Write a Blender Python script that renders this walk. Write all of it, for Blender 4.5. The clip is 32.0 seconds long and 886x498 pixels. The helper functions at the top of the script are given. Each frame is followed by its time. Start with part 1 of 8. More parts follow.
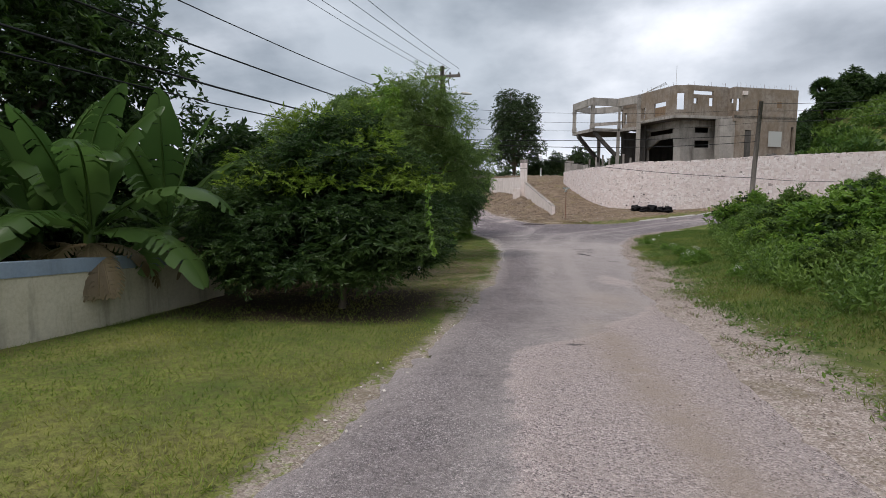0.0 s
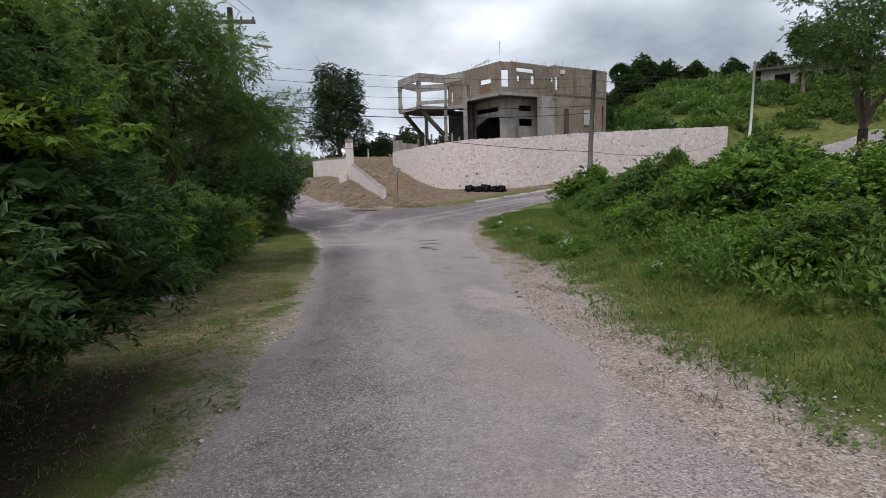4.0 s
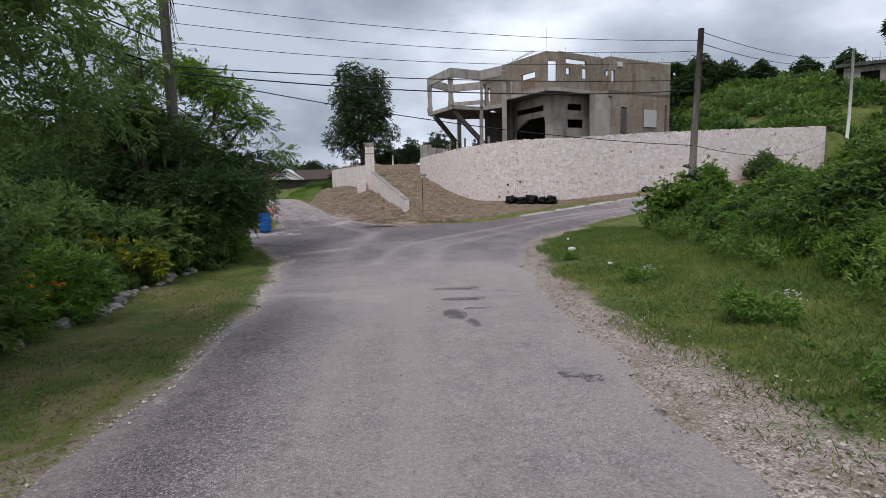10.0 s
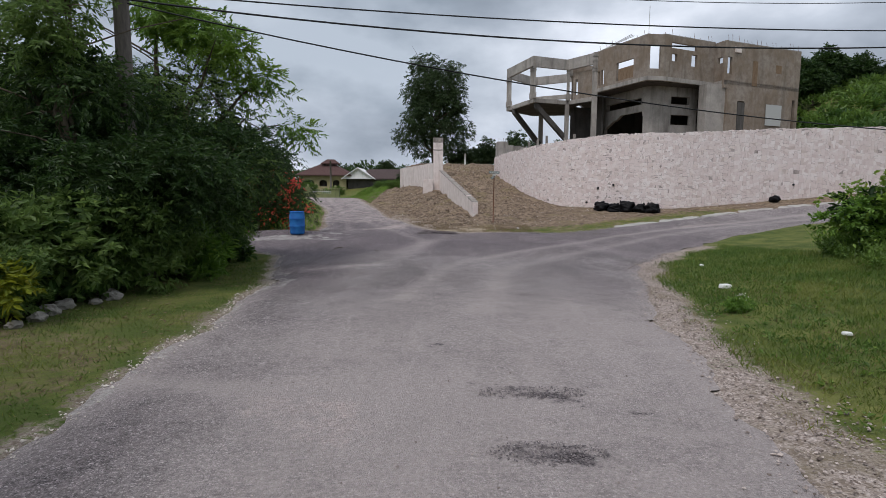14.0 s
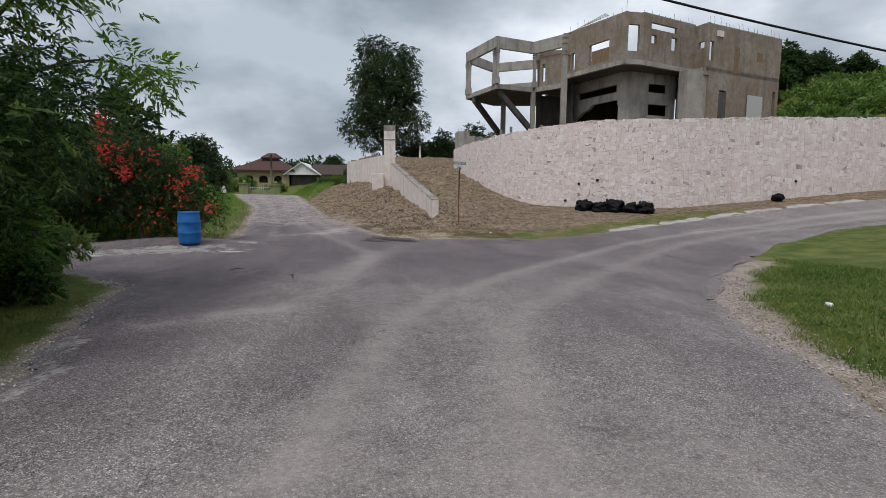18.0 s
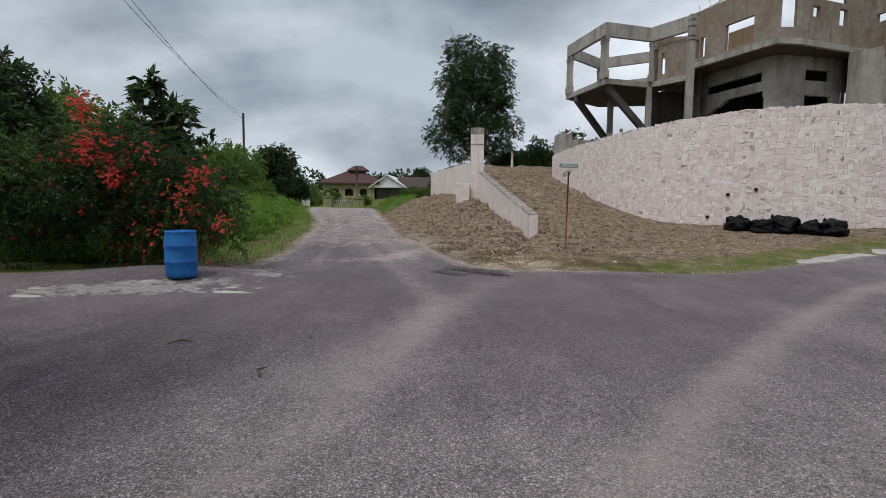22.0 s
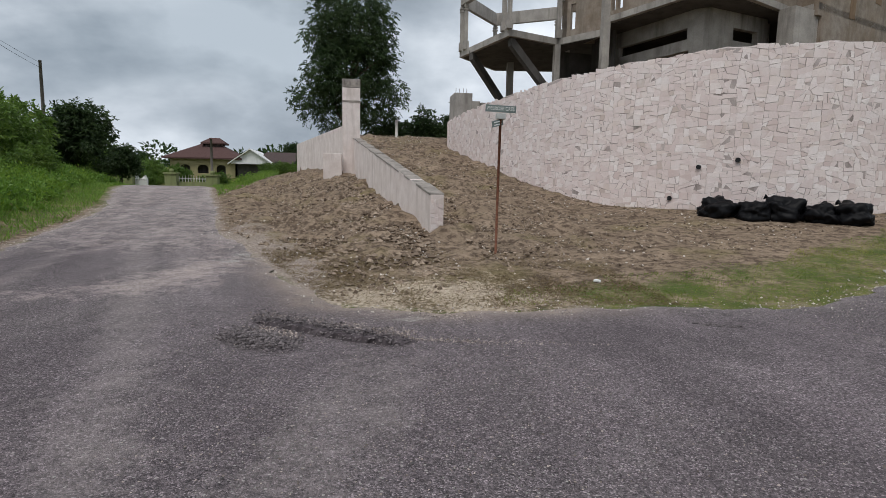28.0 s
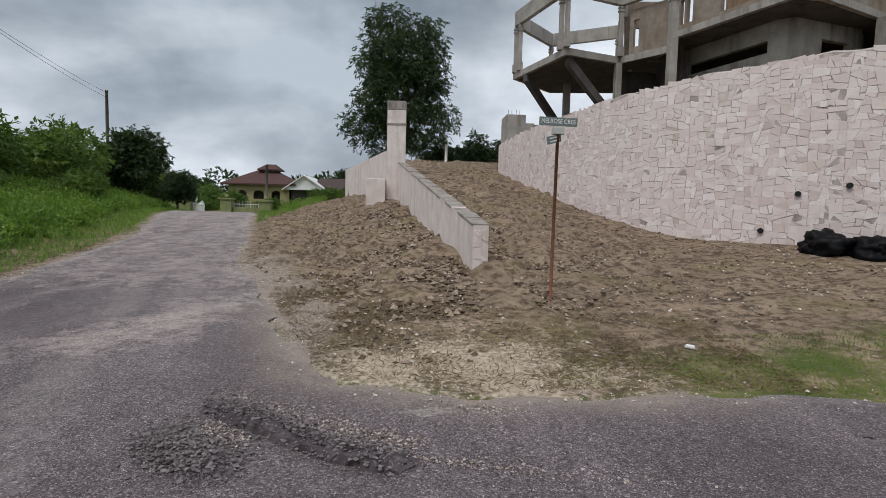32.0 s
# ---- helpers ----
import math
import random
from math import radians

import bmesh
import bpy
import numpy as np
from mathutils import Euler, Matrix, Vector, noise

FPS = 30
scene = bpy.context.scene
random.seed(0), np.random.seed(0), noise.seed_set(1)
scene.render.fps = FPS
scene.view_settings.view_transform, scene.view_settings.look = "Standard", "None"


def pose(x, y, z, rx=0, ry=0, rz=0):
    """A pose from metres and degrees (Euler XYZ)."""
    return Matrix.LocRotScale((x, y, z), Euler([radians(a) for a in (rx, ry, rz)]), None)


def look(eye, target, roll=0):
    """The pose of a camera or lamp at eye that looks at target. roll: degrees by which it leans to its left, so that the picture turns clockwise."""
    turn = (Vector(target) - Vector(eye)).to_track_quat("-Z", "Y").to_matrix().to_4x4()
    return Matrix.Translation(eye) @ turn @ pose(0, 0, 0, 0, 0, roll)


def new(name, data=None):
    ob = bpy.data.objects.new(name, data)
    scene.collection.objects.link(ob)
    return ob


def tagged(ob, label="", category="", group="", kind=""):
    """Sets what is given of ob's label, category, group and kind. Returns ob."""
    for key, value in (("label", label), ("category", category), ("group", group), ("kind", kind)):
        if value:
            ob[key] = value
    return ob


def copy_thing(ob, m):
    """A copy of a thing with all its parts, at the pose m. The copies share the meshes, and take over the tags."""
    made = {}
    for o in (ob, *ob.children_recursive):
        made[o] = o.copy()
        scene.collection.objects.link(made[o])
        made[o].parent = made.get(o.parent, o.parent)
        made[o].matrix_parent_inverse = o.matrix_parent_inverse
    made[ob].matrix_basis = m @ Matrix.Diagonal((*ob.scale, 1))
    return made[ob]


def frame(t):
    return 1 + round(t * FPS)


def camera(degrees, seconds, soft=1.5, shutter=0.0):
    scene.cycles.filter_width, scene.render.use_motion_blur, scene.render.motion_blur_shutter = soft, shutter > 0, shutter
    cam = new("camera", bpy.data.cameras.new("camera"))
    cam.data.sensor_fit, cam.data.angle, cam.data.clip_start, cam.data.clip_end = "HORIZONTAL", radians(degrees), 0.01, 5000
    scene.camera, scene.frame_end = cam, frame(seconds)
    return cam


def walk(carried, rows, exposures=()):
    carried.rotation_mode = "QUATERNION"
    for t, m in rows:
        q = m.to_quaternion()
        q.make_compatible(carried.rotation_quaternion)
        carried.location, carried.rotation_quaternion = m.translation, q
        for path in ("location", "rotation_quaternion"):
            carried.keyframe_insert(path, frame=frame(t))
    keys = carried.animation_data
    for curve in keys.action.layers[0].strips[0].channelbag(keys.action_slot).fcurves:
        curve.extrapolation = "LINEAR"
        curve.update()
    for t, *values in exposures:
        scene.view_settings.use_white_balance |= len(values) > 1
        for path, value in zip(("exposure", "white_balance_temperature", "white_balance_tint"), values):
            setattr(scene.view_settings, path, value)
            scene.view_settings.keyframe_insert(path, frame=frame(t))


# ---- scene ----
cam = camera(78.6, 32.0, soft=0.75)
PATH = [
    (0, (2.247, 4.105, 1.716), (2.056, 6.082, 1.484), -0.2),
    (0.5, (2.286, 4.814, 1.695), (2.375, 6.792, 1.413), -2.7),
    (1, (2.362, 5.515, 1.66), (2.551, 7.483, 1.358), -1.0),
    (1.5, (2.394, 6.205, 1.643), (2.689, 8.159, 1.334), -3.7),
    (2, (2.472, 6.949, 1.58), (2.819, 8.893, 1.267), -2.1),
    (2.5, (2.499, 7.659, 1.542), (2.887, 9.597, 1.235), -3.6),
    (3, (2.62, 8.368, 1.478), (3.035, 10.301, 1.175), -2.7),
    (3.5, (2.687, 9.097, 1.431), (3.103, 11.031, 1.132), -1.7),
    (5.5, (2.959, 12.031, 1.291), (3.375, 13.967, 1.009), -1.4),
    (6, (3.078, 12.737, 1.251), (3.493, 14.673, 0.97), -1.3),
    (6.5, (3.248, 13.517, 1.21), (3.65, 15.456, 0.93), -0.5),
    (7, (3.44, 14.304, 1.144), (3.799, 16.251, 0.861), -0.8),
    (7.5, (3.594, 15.063, 1.1), (3.908, 17.019, 0.825), -0.2),
    (8, (3.764, 15.805, 1.042), (4.069, 17.763, 0.77), -0.8),
    (8.5, (3.913, 16.59, 0.989), (4.214, 18.55, 0.727), 0.5),
    (9, (4.039, 17.335, 0.944), (4.344, 19.295, 0.687), 0.1),
    (9.5, (4.227, 18.122, 0.898), (4.535, 20.083, 0.653), -0.0),
    (10, (4.422, 18.794, 0.881), (4.725, 20.756, 0.638), -1.4),
    (10.5, (4.692, 19.522, 0.819), (4.987, 21.486, 0.585), -0.9),
    (11, (4.903, 20.245, 0.772), (5.2, 22.209, 0.54), -1.0),
    (11.5, (5.124, 20.973, 0.724), (5.422, 22.937, 0.489), -0.5),
    (12, (5.236, 21.693, 0.681), (5.541, 23.656, 0.446), -0.3),
    (12.5, (5.318, 22.507, 0.629), (5.56, 24.479, 0.4), 0.9),
    (13, (5.341, 23.217, 0.595), (5.525, 25.195, 0.365), 0.5),
    (13.5, (5.388, 23.957, 0.562), (5.443, 25.944, 0.34), 1.0),
    (15.5, (5.518, 26.992, 0.56), (5.534, 28.977, 0.321), -0.3),
    (16, (5.525, 27.714, 0.518), (5.571, 29.698, 0.271), 0.3),
    (16.5, (5.603, 28.465, 0.461), (5.703, 30.446, 0.209), 0.8),
    (17, (5.58, 29.208, 0.448), (5.742, 31.186, 0.202), 0.9),
    (17.5, (5.586, 30.017, 0.409), (5.79, 31.992, 0.171), 0.2),
    (18, (5.489, 30.835, 0.373), (5.696, 32.811, 0.145), 0.6),
    (18.5, (5.526, 31.545, 0.358), (5.728, 33.523, 0.136), 0.3),
    (19, (5.487, 32.351, 0.317), (5.682, 34.33, 0.109), 1.4),
    (19.5, (5.5, 33.091, 0.273), (5.694, 35.071, 0.075), 0.8),
    (20, (5.486, 33.872, 0.252), (5.688, 35.852, 0.056), 1.3),
    (20.5, (5.519, 34.603, 0.262), (5.715, 36.584, 0.069), 0.7),
    (21, (5.591, 35.351, 0.267), (5.71, 37.339, 0.086), 2.0),
    (21.5, (5.664, 36.095, 0.28), (5.683, 38.086, 0.095), 1.2),
    (22, (5.683, 36.871, 0.252), (5.565, 38.859, 0.072), 0.7),
    (22.5, (5.637, 37.689, 0.252), (5.444, 39.67, 0.065), -1.6),
    (23, (5.582, 38.465, 0.238), (5.31, 40.438, 0.057), -1.3),
    (23.5, (5.503, 39.196, 0.249), (5.215, 41.167, 0.065), -1.4),
    (24, (5.502, 39.975, 0.21), (5.223, 41.947, 0.023), -0.7),
    (24.5, (5.456, 40.731, 0.193), (5.232, 42.709, 0.006), -0.4),
    (26.5, (5.4, 43.325, 0.062), (5.362, 45.314, -0.143), -0.4),
    (27, (5.607, 43.933, 0.042), (5.659, 45.92, -0.176), -0.3),
    (27.5, (5.794, 44.474, 0.016), (5.962, 46.454, -0.216), 1.0),
    (28, (6.044, 44.994, -0.009), (6.354, 46.955, -0.249), 1.1),
    (28.5, (6.283, 45.503, -0.022), (6.825, 47.411, -0.276), 4.4),
    (29, (6.433, 45.932, 0.0), (7.172, 47.774, -0.247), 1.7),
    (29.5, (6.655, 46.339, -0.002), (7.41, 48.174, -0.248), 2.9),
    (30, (6.704, 46.633, -0.003), (7.479, 48.461, -0.245), 3.5),
    (30.5, (6.685, 46.846, 0.032), (7.36, 48.716, -0.187), 2.9),
    (31, (6.664, 46.914, 0.049), (7.138, 48.85, -0.106), 2.0),
    (31.5, (6.574, 46.939, 0.05), (6.819, 48.919, -0.097), 1.9),
    (32, (6.521, 46.928, 0.047), (6.636, 48.919, -0.102), 1.4),
]
walk(cam, [(t, look(eye, target, roll)) for t, eye, target, roll in PATH], [(0, 0.16, 6520, 13), (1, 0.22, 6500, 13), (3, 0.1, 6440, 13), (6, 0.14, 6330, 14), (10, 0.1, 6250, 14), (14, 0.0, 6300, 13), (17, 0.0, 6400, 11), (19, 0.03, 6430, 10), (22, -0.03, 6420, 10), (24, 0.0, 6420, 10), (32, 0.0, 6440, 10)])

# ---------------------------------------------------------------- sky and sun
SUN_UP, SUN_ROUND = 60.0, 212.0
world = bpy.data.worlds.new("world")
scene.world = world
world.use_nodes = True
wn, wl = world.node_tree.nodes, world.node_tree.links
bg = wn["Background"]
sky = wn.new("ShaderNodeTexSky")
sky.sky_type, sky.sun_disc = "NISHITA", False
sky.sun_elevation, sky.sun_rotation = radians(SUN_UP), radians(SUN_ROUND)
sky.air_density, sky.dust_density = 1.0, 2.0
tc = wn.new("ShaderNodeTexCoord")
mp = wn.new("ShaderNodeMapping")
mp.inputs["Scale"].default_value = (1.0, 1.0, 2.3)
wl.new(tc.outputs["Generated"], mp.inputs["Vector"])
cl1 = wn.new("ShaderNodeTexNoise")
cl1.inputs["Scale"].default_value, cl1.inputs["Detail"].default_value, cl1.inputs["Roughness"].default_value = 1.5, 6, 0.5
cl1.inputs["Distortion"].default_value = 0.5
wl.new(mp.outputs[0], cl1.inputs["Vector"])
cover = wn.new("ShaderNodeValToRGB")
cover.color_ramp.elements[0].position, cover.color_ramp.elements[1].position = 0.26, 0.38
wl.new(cl1.outputs["Fac"], cover.inputs[0])
cl2 = wn.new("ShaderNodeTexNoise")
cl2.inputs["Scale"].default_value, cl2.inputs["Detail"].default_value, cl2.inputs["Roughness"].default_value = 2.1, 7, 0.52
mp2 = wn.new("ShaderNodeMapping")
mp2.inputs["Location"].default_value, mp2.inputs["Scale"].default_value = (3.3, 1.2, 0.4), (1.0, 1.0, 1.9)
wl.new(tc.outputs["Generated"], mp2.inputs["Vector"])
wl.new(mp2.outputs[0], cl2.inputs["Vector"])
shade = wn.new("ShaderNodeValToRGB")
el = shade.color_ramp.elements
el[0].position, el[0].color = 0.3, (2.2, 2.6, 3.1, 1)
el[1].position, el[1].color = 0.62, (8.8, 9.3, 9.9, 1)
mid = el.new(0.49)
mid.color = (5.35, 5.9, 6.55, 1)
wl.new(cl2.outputs["Fac"], shade.inputs[0])
mixw = wn.new("ShaderNodeMix")
mixw.data_type = "RGBA"
wl.new(cover.outputs[0], mixw.inputs[0])
wl.new(sky.outputs[0], mixw.inputs[6])
wl.new(shade.outputs[0], mixw.inputs[7])
dark = wn.new("ShaderNodeVectorMath")
dark.operation = "DOT_PRODUCT"
dark.inputs[1].default_value = Vector((-0.27, 0.86, 0.44)).normalized()
wl.new(tc.outputs["Generated"], dark.inputs[0])
wave = wn.new("ShaderNodeMath")
wave.operation = "MULTIPLY_ADD"
wave.inputs[1].default_value = 0.34
wl.new(cl1.outputs["Fac"], wave.inputs[0])
wl.new(dark.outputs["Value"], wave.inputs[2])
heavy = wn.new("ShaderNodeValToRGB")
heavy.color_ramp.interpolation = "EASE"
heavy.color_ramp.elements[0].position, heavy.color_ramp.elements[0].color = 0.885, (1, 1, 1, 1)
heavy.color_ramp.elements[1].position, heavy.color_ramp.elements[1].color = 1.0, (0.52, 0.56, 0.59, 1)
scale_down = wn.new("ShaderNodeMath")
scale_down.operation = "DIVIDE"
scale_down.inputs[1].default_value = 1.18
wl.new(wave.outputs[0], scale_down.inputs[0])
wl.new(scale_down.outputs[0], heavy.inputs[0])
weigh = wn.new("ShaderNodeMix")
weigh.data_type, weigh.blend_type = "RGBA", "MULTIPLY"
weigh.inputs[0].default_value = 1.0
wl.new(mixw.outputs[2], weigh.inputs[6])
wl.new(heavy.outputs[0], weigh.inputs[7])
wl.new(weigh.outputs[2], bg.inputs[0])
bg.inputs[1].default_value = 0.108
sun = new("sun", bpy.data.lights.new("sun", "SUN"))
sun.data.energy, sun.data.angle, sun.data.color = 1.7, radians(24), (1.0, 0.955, 0.9)
sun.matrix_world = look((0, 0, 60), (math.sin(radians(SUN_ROUND)) * -38, math.cos(radians(SUN_ROUND)) * -38, 0))

# ---------------------------------------------------------------- materials
def material(name, base, rough=0.8, metal=0.0, spec=0.3):
    m = bpy.data.materials.new(name)
    m.use_nodes = True
    b = m.node_tree.nodes["Principled BSDF"]
    b.inputs["Base Color"].default_value = (*base, 1)
    b.inputs["Roughness"].default_value, b.inputs["Metallic"].default_value = rough, metal
    b.inputs["Specular IOR Level"].default_value = spec
    return m


class Nodes:
    """Short hand for one material's node tree."""

    def __init__(self, m):
        self.t = m.node_tree
        self.b = self.t.nodes["Principled BSDF"]
        self.co = None

    def node(self, kind, **inputs):
        n = self.t.nodes.new("ShaderNode" + kind)
        for k, v in inputs.items():
            n.inputs[k].default_value = v
        return n

    def link(self, a, b):
        self.t.links.new(a, b)

    def coords(self):
        if self.co is None:
            self.co = self.node("TexCoord").outputs["Object"]
        return self.co

    def noise(self, scale, detail=4, rough=0.55, stretch=None, distort=0.0):
        n = self.node("TexNoise", Scale=scale, Detail=detail, Roughness=rough, Distortion=distort)
        v = self.coords()
        if stretch:
            mp = self.node("Mapping", Scale=stretch)
            self.link(v, mp.inputs["Vector"])
            v = mp.outputs[0]
        self.link(v, n.inputs["Vector"])
        return n.outputs["Fac"]

    def cells(self, scale, out="Distance", feature="F1"):
        n = self.node("TexVoronoi", Scale=scale)
        n.feature = feature
        self.link(self.coords(), n.inputs["Vector"])
        return n.outputs[out]

    def ramp(self, fac, *stops):
        r = self.t.nodes.new("ShaderNodeValToRGB")
        e = r.color_ramp.elements
        while len(e) < len(stops):
            e.new(0.5)
        for n, (p, c) in enumerate(stops):
            e[n].position = p
            e[n].color = (c, c, c, 1) if isinstance(c, (int, float)) else (*c, 1)
        self.link(fac, r.inputs[0])
        return r.outputs[0]

    def mix(self, fac, a, b, blend="MIX"):
        n = self.t.nodes.new("ShaderNodeMix")
        n.data_type, n.blend_type = "RGBA", blend
        for s, v in ((0, fac), (6, a), (7, b)):
            if isinstance(v, (int, float)):
                n.inputs[s].default_value = v
            elif isinstance(v, tuple):
                n.inputs[s].default_value = (*v, 1)
            else:
                self.link(v, n.inputs[s])
        return n.outputs[2]

    def math(self, op, a, b=0.5):
        n = self.t.nodes.new("ShaderNodeMath")
        n.operation = op
        for s, v in ((0, a), (1, b)):
            if isinstance(v, (int, float)):
                n.inputs[s].default_value = v
            else:
                self.link(v, n.inputs[s])
        return n.outputs[0]

    def attribute(self, name):
        n = self.t.nodes.new("ShaderNodeAttribute")
        n.attribute_name = name
        return n.outputs["Fac"]

    def island(self):
        return self.t.nodes.new("ShaderNodeNewGeometry").outputs["Random Per Island"]

    def object_random(self):
        return self.t.nodes.new("ShaderNodeObjectInfo").outputs["Random"]

    def color(self, c):
        self.link(c, self.b.inputs["Base Color"])

    def rough(self, c):
        self.link(c, self.b.inputs["Roughness"])

    def bump(self, h, strength=0.4, distance=0.02):
        n = self.node("Bump", Strength=strength, Distance=distance)
        self.link(h, n.inputs["Height"])
        self.link(n.outputs[0], self.b.inputs["Normal"])


def leaf_material(name, dark, light, tip, back=0.5, rough=0.45, patchy=0.4):
    """Leaf colours that vary from leaf to leaf, and a little light that comes through."""
    m = material(name, dark, rough, spec=0.35)
    n = Nodes(m)
    patch = n.noise(0.5, 2)
    c = n.ramp(n.island(), (0.0, dark), (0.55, light), (0.93, light), (1.0, tip))
    c = n.mix(n.ramp(patch, (0.42, 0.0), (0.68, patchy)), c, tip)
    n.color(c)
    t = n.node("BsdfTranslucent")
    n.link(c, t.inputs[0])
    s = n.node("MixShader", Fac=back * 0.8)
    n.link(n.b.outputs[0], s.inputs[1])
    n.link(t.outputs[0], s.inputs[2])
    n.link(s.outputs[0], n.t.nodes["Material Output"].inputs[0])
    return m


def asphalt_material():
    """Worn asphalt: grey binder with fine aggregate, dark purplish tar, pale dust, bared pink gravel, white crust and sand, each by a mask."""
    m = material("asphalt", (0.16, 0.15, 0.15), 0.88, spec=0.3)
    n = Nodes(m)
    big, mid = n.noise(0.5, 5, 0.6), n.noise(2.4, 7, 0.68)
    blot, crumb = n.noise(8.5, 5, 0.7), n.noise(34.0, 4, 0.72)
    streak = n.noise(1.1, 6, 0.62, (1.0, 0.28, 1), 1.0)
    fine, coarse = n.node("SeparateColor"), n.node("SeparateColor")
    n.link(n.cells(110.0, "Color"), fine.inputs[0])
    n.link(n.cells(74.0, "Color"), coarse.inputs[0])
    wob = n.math("MULTIPLY", n.math("SUBTRACT", n.math("ADD", mid, n.math("MULTIPLY", blot, 0.6)), 0.8), 1.1)

    def mask(name, lo, hi, sway=1.0):
        return n.ramp(n.math("ADD", n.attribute(name), n.math("MULTIPLY", wob, sway)), (lo, 0.0), (hi, 1.0))
    base = n.mix(n.ramp(big, (0.36, 0.0), (0.64, 1.0)), (0.215, 0.188, 0.189), (0.292, 0.259, 0.254))
    base = n.mix(n.math("MULTIPLY", mask("tar", 0.1, 1.0), 0.8), base, (0.136, 0.110, 0.121))
    base = n.mix(1.0, base, n.ramp(streak, (0.34, 0.82), (0.52, 1.0), (0.68, 1.22)), "MULTIPLY")
    base = n.mix(1.0, base, n.ramp(blot, (0.3, 0.84), (0.52, 1.0), (0.72, 1.15)), "MULTIPLY")
    base = n.mix(1.0, base, n.ramp(crumb, (0.33, 0.58), (0.5, 1.0), (0.68, 1.42)), "MULTIPLY")
    base = n.mix(1.0, base, n.ramp(fine.outputs[0], (0.0, 0.42), (0.5, 0.92), (0.84, 1.2), (1.0, 2.5)), "MULTIPLY")
    dust = n.mix(1.0, (0.43, 0.376, 0.358), n.ramp(crumb, (0.33, 0.84), (0.5, 1.0), (0.68, 1.16)), "MULTIPLY")
    base = n.mix(n.math("MULTIPLY", mask("worn", 0.15, 1.0), 0.76), base, dust)
    gravel = n.ramp(coarse.outputs[0], (0.0, (0.15, 0.118, 0.115)), (0.25, (0.43, 0.35, 0.335)), (0.75, (0.6, 0.5, 0.475)), (1.0, (0.78, 0.68, 0.65)))
    gravel = n.mix(n.ramp(mid, (0.42, 0.0), (0.66, 0.6)), gravel, (0.5, 0.41, 0.375))
    gravel = n.mix(1.0, gravel, n.ramp(crumb, (0.33, 0.7), (0.5, 1.0), (0.68, 1.2)), "MULTIPLY")
    base = n.mix(n.math("MULTIPLY", mask("strip", 0.38, 0.66, 0.8), 0.9), base, gravel)
    pit = n.ramp(coarse.outputs[1], (0.0, (0.05, 0.043, 0.046)), (0.55, (0.125, 0.107, 0.11)), (0.85, (0.22, 0.19, 0.19)), (1.0, (0.4, 0.36, 0.35)))
    base = n.mix(mask("pit", 0.42, 0.56, 1.25), base, pit)
    speck = n.node("SeparateColor")
    n.link(n.cells(24.0, "Color"), speck.inputs[0])
    spot = n.math("MULTIPLY", n.ramp(n.cells(24.0), (0.16, 1.0), (0.24, 0.0)), n.ramp(speck.outputs[0], (0.8, 0.0), (0.83, 1.0)))
    base = n.mix(n.math("MULTIPLY", spot, 0.6), base, (0.55, 0.51, 0.48))
    crust = n.math("ADD", n.attribute("crust"), n.math("MULTIPLY", n.math("SUBTRACT", n.noise(2.6, 9, 0.74), 0.5), 2.2))
    base = n.mix(n.math("MULTIPLY", n.ramp(crust, (0.48, 0.0), (0.6, 0.9)), n.ramp(blot, (0.36, 0.35), (0.6, 1.0))), base, n.mix(n.ramp(crumb, (0.35, 0.0), (0.65, 1.0)), (0.3, 0.28, 0.26), (0.56, 0.53, 0.5)))
    base = n.mix(n.math("MULTIPLY", n.attribute("sand"), n.ramp(mid, (0.3, 0.35), (0.6, 1.0))), base, (0.42, 0.335, 0.27))
    n.color(base)
    h = n.math("ADD", n.math("MULTIPLY", n.cells(110.0), -0.6), n.math("MULTIPLY", n.cells(74.0), n.math("MULTIPLY", n.attribute("strip"), -1.2)))
    n.bump(n.math("ADD", h, n.math("MULTIPLY", mid, 0.6)), 1.0, 0.02)
    return m


